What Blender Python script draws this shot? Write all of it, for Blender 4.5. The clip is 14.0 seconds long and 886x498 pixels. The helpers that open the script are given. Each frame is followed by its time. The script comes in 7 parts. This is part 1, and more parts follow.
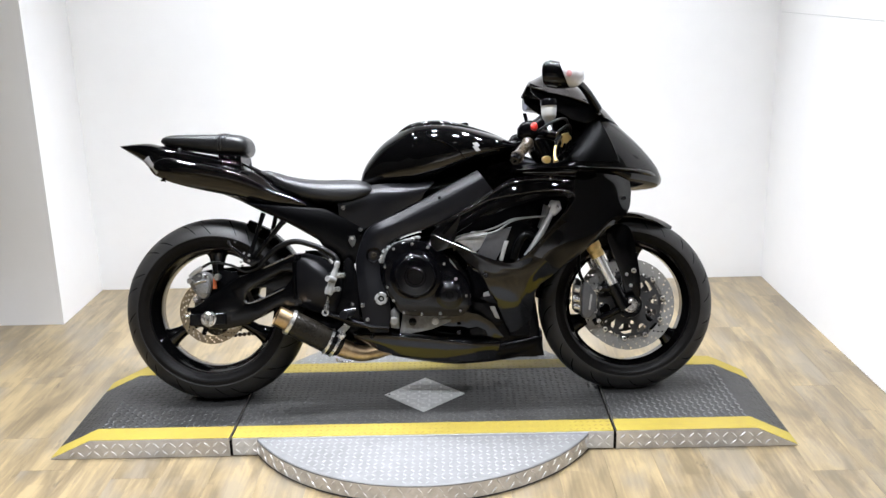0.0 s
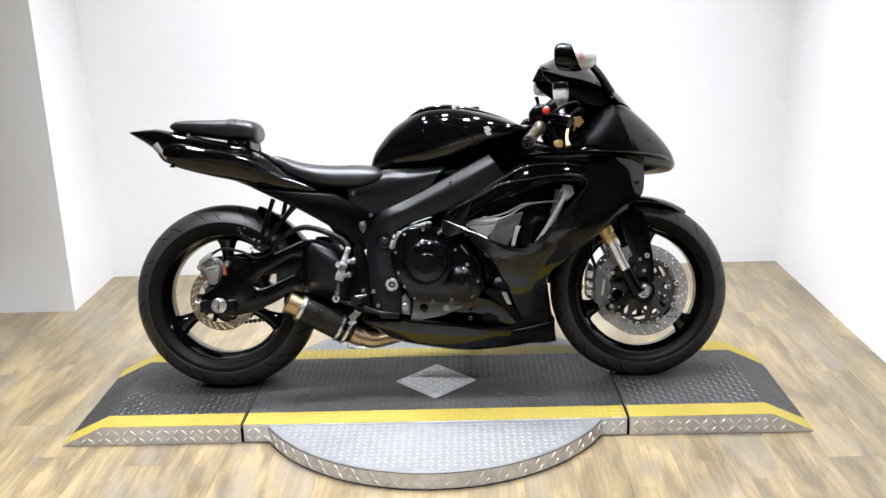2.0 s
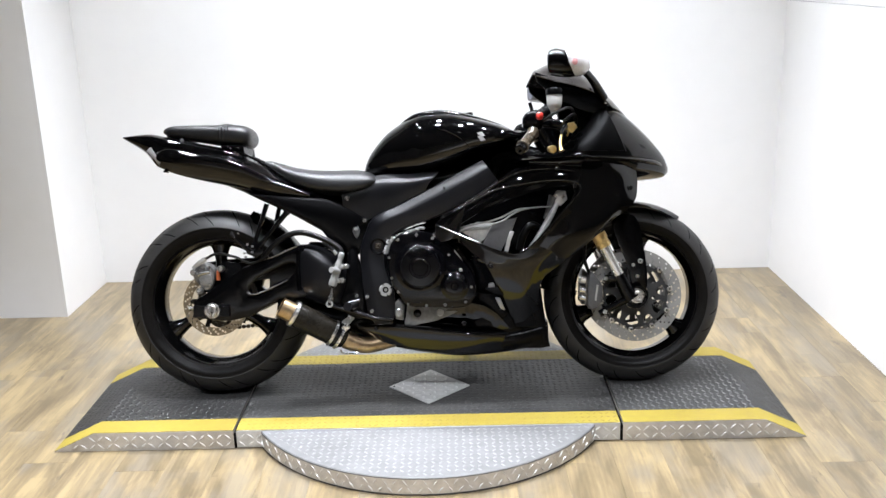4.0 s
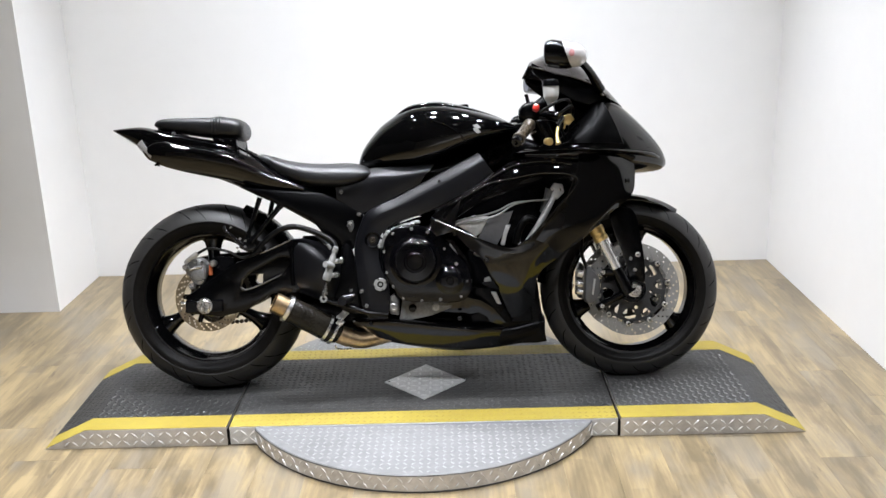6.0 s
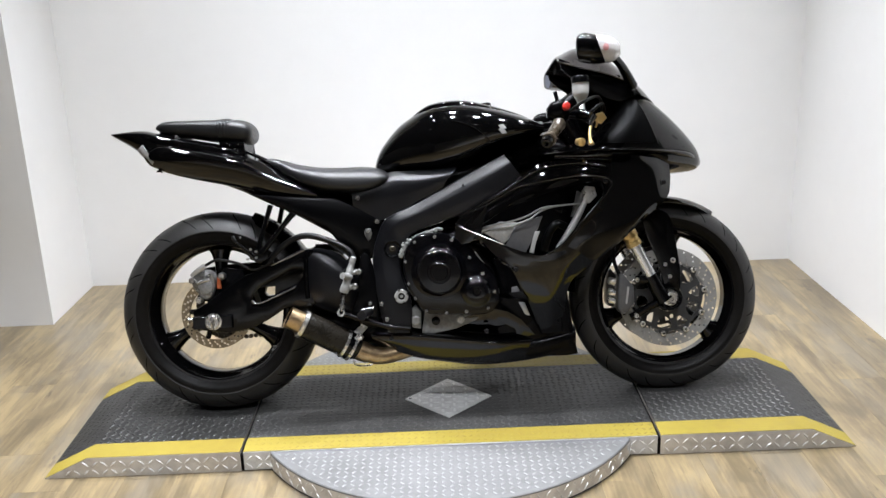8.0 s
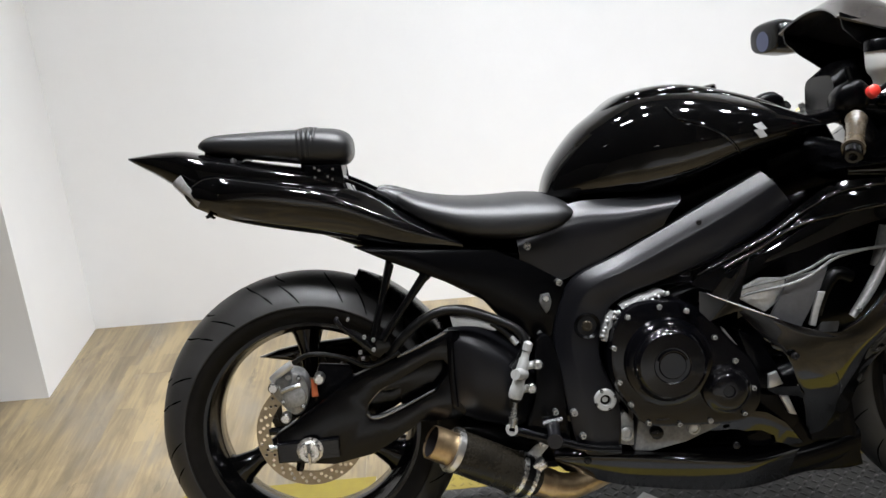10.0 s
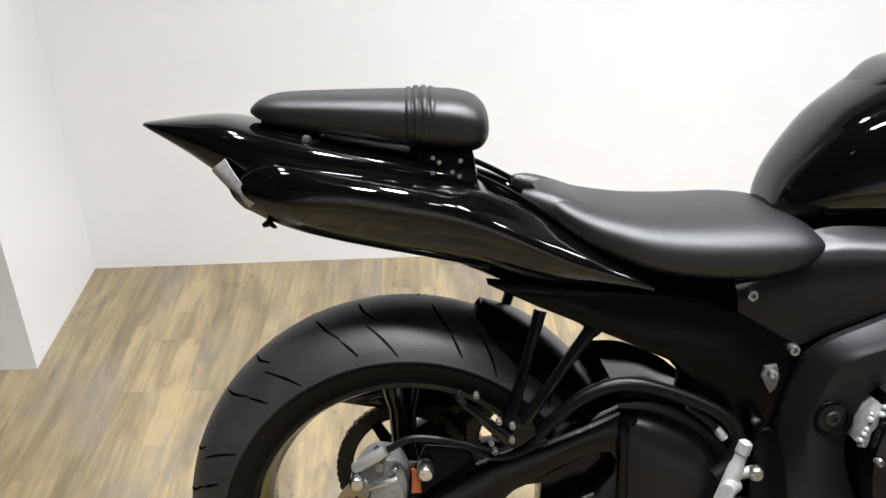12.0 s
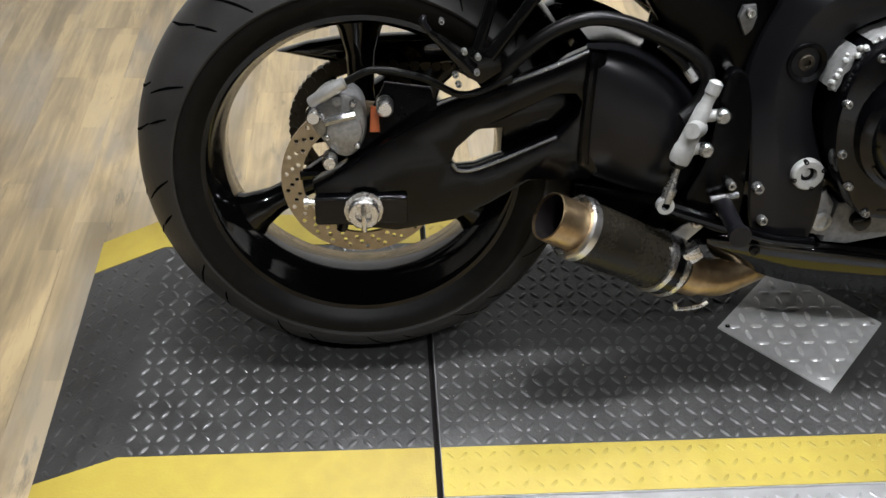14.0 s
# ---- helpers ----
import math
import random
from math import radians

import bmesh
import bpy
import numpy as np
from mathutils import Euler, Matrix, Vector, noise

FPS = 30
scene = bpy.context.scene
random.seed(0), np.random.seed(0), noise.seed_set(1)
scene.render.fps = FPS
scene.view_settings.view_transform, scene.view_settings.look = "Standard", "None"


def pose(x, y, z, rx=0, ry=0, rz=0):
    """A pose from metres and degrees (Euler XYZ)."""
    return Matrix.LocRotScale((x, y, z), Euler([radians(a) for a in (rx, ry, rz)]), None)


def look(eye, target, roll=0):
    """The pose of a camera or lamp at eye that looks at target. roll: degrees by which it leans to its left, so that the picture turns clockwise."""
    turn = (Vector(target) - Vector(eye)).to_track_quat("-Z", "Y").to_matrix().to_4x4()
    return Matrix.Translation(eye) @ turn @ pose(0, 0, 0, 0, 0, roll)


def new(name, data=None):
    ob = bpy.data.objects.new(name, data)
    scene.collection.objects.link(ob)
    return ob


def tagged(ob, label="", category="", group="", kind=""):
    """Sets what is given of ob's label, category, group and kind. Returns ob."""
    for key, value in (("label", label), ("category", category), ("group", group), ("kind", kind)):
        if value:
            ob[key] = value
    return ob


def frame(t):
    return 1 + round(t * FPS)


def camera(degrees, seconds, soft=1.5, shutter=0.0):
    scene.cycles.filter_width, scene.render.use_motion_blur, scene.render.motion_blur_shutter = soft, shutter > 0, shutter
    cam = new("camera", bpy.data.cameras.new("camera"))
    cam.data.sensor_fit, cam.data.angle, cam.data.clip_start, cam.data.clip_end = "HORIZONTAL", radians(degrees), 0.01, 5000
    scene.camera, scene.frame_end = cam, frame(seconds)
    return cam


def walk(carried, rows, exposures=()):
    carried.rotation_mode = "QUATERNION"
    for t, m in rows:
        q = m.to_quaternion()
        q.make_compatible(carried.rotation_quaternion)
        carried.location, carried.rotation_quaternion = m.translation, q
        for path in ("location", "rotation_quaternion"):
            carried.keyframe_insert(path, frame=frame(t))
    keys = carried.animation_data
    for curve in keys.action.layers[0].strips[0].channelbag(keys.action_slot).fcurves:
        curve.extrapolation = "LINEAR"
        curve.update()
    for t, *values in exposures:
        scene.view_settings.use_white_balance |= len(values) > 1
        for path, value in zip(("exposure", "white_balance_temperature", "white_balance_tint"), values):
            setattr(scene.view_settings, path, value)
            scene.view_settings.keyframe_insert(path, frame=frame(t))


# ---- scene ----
from mathutils.bvhtree import BVHTree
cam = camera(50.3, 14.0)
METRES, EYE, TILT, LEAN, TURN = 2.25, 1.2, -12.7, 0.85, 0.0
PATH = [
    (0, (0.817, -3.077, 1.44), (0.796, -1.153, 0.895), -1.4),
    (0.5, (0.823, -3.074, 1.432), (0.804, -1.15, 0.89), -1.8),
    (1, (0.824, -3.061, 1.436), (0.795, -1.141, 0.877), -2.0),
    (1.5, (0.815, -3.059, 1.435), (0.778, -1.14, 0.873), -2.0),
    (2, (0.816, -3.052, 1.431), (0.771, -1.136, 0.858), -1.8),
    (2.5, (0.813, -3.054, 1.429), (0.766, -1.134, 0.871), -1.9),
    (3, (0.812, -3.054, 1.429), (0.772, -1.136, 0.865), -1.9),
    (3.5, (0.815, -3.058, 1.427), (0.78, -1.137, 0.87), -1.7),
    (6, (0.819, -3.016, 1.425), (0.795, -1.101, 0.847), -1.7),
    (6.5, (0.808, -3.006, 1.422), (0.783, -1.089, 0.85), -2.0),
    (7, (0.787, -2.985, 1.423), (0.812, -1.069, 0.851), -1.3),
    (7.2, (0.793, -2.972, 1.432), (0.813, -1.057, 0.856), -1.4),
    (9.3, (0.316, -2.21, 1.385), (0.432, -0.34, 0.687), -6.2),
    (9.5, (0.268, -2.074, 1.396), (0.478, -0.23, 0.651), -5.2),
    (10, (0.251, -1.719, 1.386), (0.295, 0.148, 0.67), -4.3),
    (10.5, (0.145, -1.43, 1.382), (0.134, 0.428, 0.642), -3.4),
    (11, (0.039, -1.164, 1.416), (0.13, 0.669, 0.621), -3.2),
    (11.5, (0.04, -1.047, 1.399), (0.063, 0.739, 0.501), -2.3),
    (12, (0.048, -1.023, 1.37), (0.074, 0.723, 0.395), -1.7),
    (12.5, (0.035, -1.007, 1.325), (0.118, 0.642, 0.195), -1.0),
    (13, (0.019, -1.024, 1.253), (0.118, 0.511, -0.027), 0.9),
    (13.5, (0.015, -1.057, 1.204), (0.11, 0.397, -0.167), 2.5),
    (14, (0.019, -1.076, 1.192), (0.156, 0.383, -0.169), 2.7),
]
EXPOSURES = [(0.0, -0.18, 6250, 13), (3.7, -0.18, 6250, 13), (6.0, -0.38, 6330, 13), (7.2, -0.42, 6330, 13), (9.3, -0.58, 6400, 12), (11.5, -0.50, 6520, 12), (12.5, -0.48, 6520, 12), (14.0, -0.64, 6480, 12)]
walk(cam, [(t, look(eye, target, roll)) for t, eye, target, roll in PATH], EXPOSURES)


# ---- world and light ----
world = bpy.data.worlds.new("world")
scene.world = world
world.use_nodes = True
world.node_tree.nodes["Background"].inputs[0].default_value = (0.9, 0.95, 1.0, 1)
world.node_tree.nodes["Background"].inputs[1].default_value = 0.008

CEILING = 2.75
# unseen extras: y -5.2 row brightens the opposite wall, (-1.6, -1.35) the pier
LAMPS = [(-0.55, -0.10, 0.08), (0.05, -0.10, 0.20), (0.70, -0.10, 0.22), (1.35, -0.10, 0.20), (1.90, -0.10, 0.08), (-0.45, 0.70, 0.19), (0.30, 0.70, 0.28), (1.05, 0.70, 0.28), (1.80, 0.70, 0.20), (-1.6, -1.35, 0.75), (0.30, -1.75, 0.72), (1.6, -1.75, 0.56), (-1.6, -5.2, 1.6), (0.35, -5.2, 1.6), (2.3, -5.2, 1.6)]
LAMP_WATTS, LAMP_SPREAD = 80.0, 88


# ---- materials ----
def mat(name, colour, rough, metal=0.0, vary=0.15, scale=30.0, bump=0.0, bump_scale=200.0, coat=0.0, stretch=(1, 1, 1), dirt=None, rough_vary=0.08, spec=0.5):
    """A surface with two scales of variation in colour and gloss, and fine relief."""
    m = bpy.data.materials.new(name)
    m.use_nodes = True
    nt = m.node_tree
    b = nt.nodes["Principled BSDF"]
    b.inputs["Metallic"].default_value = metal
    b.inputs["Coat Weight"].default_value = coat
    b.inputs["Coat Roughness"].default_value = 0.03
    b.inputs["Specular IOR Level"].default_value = spec
    tc = nt.nodes.new("ShaderNodeTexCoord")
    mp = nt.nodes.new("ShaderNodeMapping")
    mp.inputs["Scale"].default_value = stretch
    nt.links.new(tc.outputs["Object"], mp.inputs["Vector"])
    big = nt.nodes.new("ShaderNodeTexNoise")
    big.inputs["Scale"].default_value = scale * 0.2
    big.inputs["Detail"].default_value = 4
    small = nt.nodes.new("ShaderNodeTexNoise")
    small.inputs["Scale"].default_value = scale * 3
    small.inputs["Detail"].default_value = 6
    for n in (big, small):
        nt.links.new(mp.outputs[0], n.inputs["Vector"])
    mix = nt.nodes.new("ShaderNodeMix")
    mix.inputs[0].default_value = 0.4
    nt.links.new(big.outputs[0], mix.inputs[2])
    nt.links.new(small.outputs[0], mix.inputs[3])
    ramp = nt.nodes.new("ShaderNodeValToRGB")
    ramp.color_ramp.elements[0].position, ramp.color_ramp.elements[1].position = 0.3, 0.7
    low = [c * (1 - vary) for c in colour] if dirt is None else list(dirt)
    ramp.color_ramp.elements[0].color = (*low, 1)
    ramp.color_ramp.elements[1].color = (*[min(1, c * (1 + vary)) for c in colour], 1)
    nt.links.new(mix.outputs[0], ramp.inputs[0])
    nt.links.new(ramp.outputs[0], b.inputs["Base Color"])
    mr = nt.nodes.new("ShaderNodeMapRange")
    mr.inputs[1].default_value, mr.inputs[2].default_value = 0.3, 0.7
    mr.inputs[3].default_value, mr.inputs[4].default_value = max(0.01, rough - rough_vary), min(1, rough + rough_vary)
    nt.links.new(mix.outputs[0], mr.inputs[0])
    nt.links.new(mr.outputs[0], b.inputs["Roughness"])
    if bump:
        fine = nt.nodes.new("ShaderNodeTexNoise")
        fine.inputs["Scale"].default_value = bump_scale
        fine.inputs["Detail"].default_value = 5
        nt.links.new(mp.outputs[0], fine.inputs["Vector"])
        bp = nt.nodes.new("ShaderNodeBump")
        bp.inputs["Strength"].default_value = bump
        bp.inputs["Distance"].default_value = 0.002
        nt.links.new(fine.outputs[0], bp.inputs["Height"])
        nt.links.new(bp.outputs[0], b.inputs["Normal"])
    return m


PLANK_W, PLANK_L = 0.152, 1.22


def wood():
    """Vinyl plank: beige and grey-brown streaks along the board, its tone set board by board."""
    m = bpy.data.materials.new("plank_vinyl")
    m.use_nodes = True
    nt = m.node_tree
    b = nt.nodes["Principled BSDF"]
    tc = nt.nodes.new("ShaderNodeTexCoord")
    info = nt.nodes.new("ShaderNodeObjectInfo")
    off = nt.nodes.new("ShaderNodeVectorMath")
    off.operation = "MULTIPLY_ADD"
    comb = nt.nodes.new("ShaderNodeCombineXYZ")
    for k in range(3):
        nt.links.new(info.outputs["Random"], comb.inputs[k])
    off.inputs[1].default_value = (37, 53, 11)
    nt.links.new(comb.outputs[0], off.inputs[0])
    nt.links.new(tc.outputs["Object"], off.inputs[2])
    mp = nt.nodes.new("ShaderNodeMapping")
    mp.inputs["Scale"].default_value = (10.5, 2.5, 1)
    nt.links.new(off.outputs[0], mp.inputs["Vector"])
    warp = nt.nodes.new("ShaderNodeTexNoise")
    warp.inputs["Scale"].default_value = 1.1
    warp.inputs["Detail"].default_value = 5
    warp.inputs["Roughness"].default_value = 0.55
    warp.inputs["Distortion"].default_value = 0.9
    nt.links.new(mp.outputs[0], warp.inputs["Vector"])
    mp2 = nt.nodes.new("ShaderNodeMapping")
    mp2.inputs["Scale"].default_value = (70, 3, 1)
    nt.links.new(off.outputs[0], mp2.inputs["Vector"])
    grain = nt.nodes.new("ShaderNodeTexNoise")
    grain.inputs["Scale"].default_value = 1.5
    grain.inputs["Detail"].default_value = 6
    nt.links.new(mp2.outputs[0], grain.inputs["Vector"])
    mix = nt.nodes.new("ShaderNodeMix")
    mix.inputs[0].default_value = 0.30
    nt.links.new(warp.outputs[0], mix.inputs[2])
    nt.links.new(grain.outputs[0], mix.inputs[3])
    add = nt.nodes.new("ShaderNodeMath")
    add.operation = "MULTIPLY_ADD"
    add.inputs[1].default_value = 0.03
    nt.links.new(info.outputs["Random"], add.inputs[0])
    nt.links.new(mix.outputs[0], add.inputs[2])
    # narrow staves printed on each board, each with a tone of its own
    sep = nt.nodes.new("ShaderNodeSeparateXYZ")
    nt.links.new(off.outputs[0], sep.inputs[0])
    wob = nt.nodes.new("ShaderNodeMath")
    wob.operation = "MULTIPLY_ADD"
    wob.inputs[1].default_value = 0.035
    nt.links.new(warp.outputs[0], wob.inputs[0])
    nt.links.new(sep.outputs[0], wob.inputs[2])
    sx = nt.nodes.new("ShaderNodeMath")
    sx.operation = "SNAP"
    sx.inputs[1].default_value = PLANK_W / 3
    nt.links.new(wob.outputs[0], sx.inputs[0])
    wx = nt.nodes.new("ShaderNodeTexWhiteNoise")
    wx.noise_dimensions = "1D"
    nt.links.new(sx.outputs[0], wx.inputs["W"])
    ya = nt.nodes.new("ShaderNodeMath")
    ya.operation = "MULTIPLY_ADD"
    ya.inputs[1].default_value = 3.0
    nt.links.new(wx.outputs["Value"], ya.inputs[0])
    nt.links.new(sep.outputs[1], ya.inputs[2])
    sy = nt.nodes.new("ShaderNodeMath")
    sy.operation = "SNAP"
    sy.inputs[1].default_value = 0.38
    nt.links.new(ya.outputs[0], sy.inputs[0])
    cell = nt.nodes.new("ShaderNodeCombineXYZ")
    nt.links.new(sx.outputs[0], cell.inputs[0])
    nt.links.new(sy.outputs[0], cell.inputs[1])
    wn = nt.nodes.new("ShaderNodeTexWhiteNoise")
    wn.noise_dimensions = "2D"
    nt.links.new(cell.outputs[0], wn.inputs["Vector"])
    stave = nt.nodes.new("ShaderNodeMath")
    stave.operation = "MULTIPLY_ADD"
    stave.inputs[1].default_value = 0.11
    nt.links.new(wn.outputs["Value"], stave.inputs[0])
    nt.links.new(add.outputs[0], stave.inputs[2])
    ramp = nt.nodes.new("ShaderNodeValToRGB")
    e = ramp.color_ramp.elements
    e[0].position, e[0].color = 0.44, (*WOOD_DARK, 1)
    e[1].position, e[1].color = 0.69, (*WOOD_LIGHT, 1)
    mid = e.new(0.575)
    mid.color = (*WOOD_MID, 1)
    nt.links.new(stave.outputs[0], ramp.inputs[0])
    # knots and small dark cracks
    vor = nt.nodes.new("ShaderNodeTexNoise")
    mp3 = nt.nodes.new("ShaderNodeMapping")
    mp3.inputs["Scale"].default_value = (8, 2.2, 1)
    nt.links.new(off.outputs[0], mp3.inputs["Vector"])
    nt.links.new(mp3.outputs[0], vor.inputs["Vector"])
    vor.inputs["Scale"].default_value = 2.3
    vor.inputs["Detail"].default_value = 9
    vor.inputs["Roughness"].default_value = 0.7
    kr = nt.nodes.new("ShaderNodeMapRange")
    kr.inputs[1].default_value, kr.inputs[2].default_value = 0.605, 0.70
    nt.links.new(vor.outputs[0], kr.inputs[0])
    knot = nt.nodes.new("ShaderNodeMix")
    knot.data_type = "RGBA"
    knot.inputs[7].default_value = (0.060, 0.047, 0.032, 1)
    nt.links.new(kr.outputs[0], knot.inputs[0])
    nt.links.new(ramp.outputs[0], knot.inputs[6])
    # grey weathered patches, and thin wandering cracks
    mp4 = nt.nodes.new("ShaderNodeMapping")
    mp4.inputs["Scale"].default_value = (5.0, 1.7, 1)
    nt.links.new(off.outputs[0], mp4.inputs["Vector"])
    patch = nt.nodes.new("ShaderNodeTexNoise")
    patch.inputs["Scale"].default_value = 1.3
    patch.inputs["Detail"].default_value = 6
    patch.inputs["Roughness"].default_value = 0.62
    nt.links.new(mp4.outputs[0], patch.inputs["Vector"])
    pr = nt.nodes.new("ShaderNodeMapRange")
    pr.inputs[1].default_value, pr.inputs[2].default_value, pr.inputs[4].default_value = 0.48, 0.62, 0.55
    nt.links.new(patch.outputs[0], pr.inputs[0])
    grey = nt.nodes.new("ShaderNodeMix")
    grey.data_type = "RGBA"
    grey.inputs[7].default_value = (0.150, 0.134, 0.109, 1)
    nt.links.new(pr.outputs[0], grey.inputs[0])
    nt.links.new(knot.outputs[2], grey.inputs[6])
    # fine dark brown figure along the board
    mp6 = nt.nodes.new("ShaderNodeMapping")
    mp6.inputs["Scale"].default_value = (14.0, 3.0, 1)
    nt.links.new(off.outputs[0], mp6.inputs["Vector"])
    fig = nt.nodes.new("ShaderNodeTexNoise")
    fig.inputs["Scale"].default_value = 1.0
    fig.inputs["Detail"].default_value = 8
    fig.inputs["Roughness"].default_value = 0.68
    fig.inputs["Distortion"].default_value = 0.5
    nt.links.new(mp6.outputs[0], fig.inputs["Vector"])
    fr = nt.nodes.new("ShaderNodeMapRange")
    fr.inputs[1].default_value, fr.inputs[2].default_value, fr.inputs[4].default_value = 0.54, 0.67, 0.55
    nt.links.new(fig.outputs[0], fr.inputs[0])
    streak = nt.nodes.new("ShaderNodeMix")
    streak.data_type = "RGBA"
    streak.inputs[7].default_value = (0.090, 0.066, 0.038, 1)
    nt.links.new(fr.outputs[0], streak.inputs[0])
    nt.links.new(grey.outputs[2], streak.inputs[6])
    line = nt.nodes.new("ShaderNodeTexNoise")
    line.inputs["Scale"].default_value = 1.6
    line.inputs["Detail"].default_value = 3
    mp5 = nt.nodes.new("ShaderNodeMapping")
    mp5.inputs["Scale"].default_value = (9.0, 0.9, 1)
    nt.links.new(off.outputs[0], mp5.inputs["Vector"])
    nt.links.new(mp5.outputs[0], line.inputs["Vector"])
    sb = nt.nodes.new("ShaderNodeMath")
    sb.operation = "SUBTRACT"
    sb.inputs[1].default_value = 0.5
    ab = nt.nodes.new("ShaderNodeMath")
    ab.operation = "ABSOLUTE"
    nt.links.new(line.outputs[0], sb.inputs[0])
    nt.links.new(sb.outputs[0], ab.inputs[0])
    cr = nt.nodes.new("ShaderNodeMapRange")
    cr.inputs[1].default_value, cr.inputs[2].default_value, cr.inputs[3].default_value, cr.inputs[4].default_value = 0.0, 0.006, 1.0, 0.0
    nt.links.new(ab.outputs[0], cr.inputs[0])
    some = nt.nodes.new("ShaderNodeMapRange")
    some.inputs[1].default_value, some.inputs[2].default_value, some.inputs[4].default_value = 0.50, 0.62, 0.5
    nt.links.new(vor.outputs[0], some.inputs[0])
    both_m = nt.nodes.new("ShaderNodeMath")
    both_m.operation = "MULTIPLY"
    nt.links.new(cr.outputs[0], both_m.inputs[0])
    nt.links.new(some.outputs[0], both_m.inputs[1])
    crack = nt.nodes.new("ShaderNodeMix")
    crack.data_type = "RGBA"
    crack.inputs[7].default_value = (0.055, 0.046, 0.036, 1)
    nt.links.new(both_m.outputs[0], crack.inputs[0])
    nt.links.new(streak.outputs[2], crack.inputs[6])
    nt.links.new(crack.outputs[2], b.inputs["Base Color"])
    b.inputs["Roughness"].default_value = 0.29
    b.inputs["Specular IOR Level"].default_value = 0.75
    bp = nt.nodes.new("ShaderNodeBump")
    bp.inputs["Strength"].default_value = 0.12
    bp.inputs["Distance"].default_value = 0.001
    nt.links.new(grain.outputs[0], bp.inputs["Height"])
    nt.links.new(bp.outputs[0], b.inputs["Normal"])
    return m


def carbon():
    """Carbon sleeve of the silencer, dull and scuffed."""
    return mat("carbon_sleeve", (0.0085, 0.0070, 0.0048), 0.26, vary=0.5, scale=70, bump=0.35, bump_scale=240, dirt=(0.004, 0.0037, 0.003), spec=0.22, rough_vary=0.15)


def burnt():
    """Heat-tinted titanium: straw and bronze bands along the pipe."""
    m = mat("burnt_titanium", (0.46, 0.35, 0.21), 0.33, metal=1, vary=0.3, scale=25, dirt=(0.24, 0.16, 0.09))
    return m


def lamp_glow():
    m = bpy.data.materials.new("lamp_diffuser")
    m.use_nodes = True
    b = m.node_tree.nodes["Principled BSDF"]
    b.inputs["Base Color"].default_value = (0.9, 0.9, 0.9, 1)
    b.inputs["Emission Color"].default_value = (0.95, 0.98, 1, 1)
    b.inputs["Emission Strength"].default_value = 6.0
    return m


def clear(name, colour, rough=0.02):
    m = bpy.data.materials.new(name)
    m.use_nodes = True
    b = m.node_tree.nodes["Principled BSDF"]
    b.inputs["Base Color"].default_value = (*colour, 1)
    b.inputs["Roughness"].default_value = rough
    b.inputs["Transmission Weight"].default_value = 1.0
    b.inputs["IOR"].default_value = 1.45
    return m


WOOD_DARK, WOOD_MID, WOOD_LIGHT = (0.112, 0.085, 0.047), (0.188, 0.142, 0.077), (0.270, 0.204, 0.107)
M_WALL = mat("white_wall_paint", (0.85, 0.85, 0.845), 0.55, vary=0.02, scale=4, bump=0.1, bump_scale=350)
M_CEIL = mat("ceiling_paint", (0.05, 0.05, 0.05), 0.8, vary=0.05, scale=4)
M_BACKROOM = mat("grey_showroom_wall", (0.30, 0.30, 0.31), 0.7, vary=0.1, scale=3)
M_FARWALL = mat("pale_showroom_wall", (0.62, 0.62, 0.62), 0.6, vary=0.06, scale=3)
M_WOOD = wood()
M_TREAD_DARK = mat("black_painted_tread_plate", (0.022, 0.0215, 0.0205), 0.46, vary=0.4, scale=9, bump=0.35, bump_scale=240, dirt=(0.008, 0.0078, 0.0075), spec=0.42, rough_vary=0.12)
M_LUG_DARK = mat("worn_black_lugs", (0.030, 0.0295, 0.0285), 0.40, vary=0.5, scale=9, dirt=(0.009, 0.009, 0.0088), spec=0.5, rough_vary=0.12)
M_ALU = mat("aluminium_tread_plate", (0.52, 0.52, 0.512), 0.46, metal=0.5, vary=0.15, scale=18, bump=0.15, bump_scale=220, dirt=(0.31, 0.305, 0.295))
# tread plate in two tones: darker on the disc top, lighter on upright sides
M_ALU_DISC = mat("darker_top_tread_plate", (0.158, 0.158, 0.157), 0.52, metal=0.3, vary=0.25, scale=10, bump=0.15, bump_scale=220, dirt=(0.108, 0.107, 0.104), spec=0.2)
M_FLANK = mat("lighter_side_tread_plate", (0.50, 0.48, 0.45), 0.40, metal=0.5, vary=0.25, scale=12, bump=0.15, bump_scale=220, dirt=(0.30, 0.28, 0.255))
M_DISC_LUG = mat("darker_top_lugs", (0.205, 0.205, 0.203), 0.42, metal=0.4, vary=0.2, scale=30)
M_EDGE_LUG = mat("lighter_edge_lugs", (0.46, 0.45, 0.43), 0.42, metal=0.25, vary=0.2, scale=40)
M_ALU_LUG = mat("polished_tread_lugs", (0.60, 0.60, 0.585), 0.34, metal=0.4, vary=0.1, scale=40)
M_YELLOW = mat("yellow_safety_tape", (0.262, 0.208, 0.033), 0.5, vary=0.08, scale=11, bump=0.2, bump_scale=300, dirt=(0.205, 0.148, 0.026), spec=0.25)
M_YELLOW_LUG = mat("scuffed_yellow_lugs", (0.255, 0.202, 0.032), 0.5, vary=0.08, scale=7, dirt=(0.125, 0.086, 0.018), spec=0.25)
# near-black for the shadow painted round the turntable's foot
M_FOOT_SHADOW = mat("foot_shadow_black", (0.012, 0.012, 0.012), 0.8)
M_GLOSS = mat("gloss_black_bodywork", (0.001, 0.001, 0.0011), 0.045, vary=0.2, scale=12, rough_vary=0.02, spec=0.5)
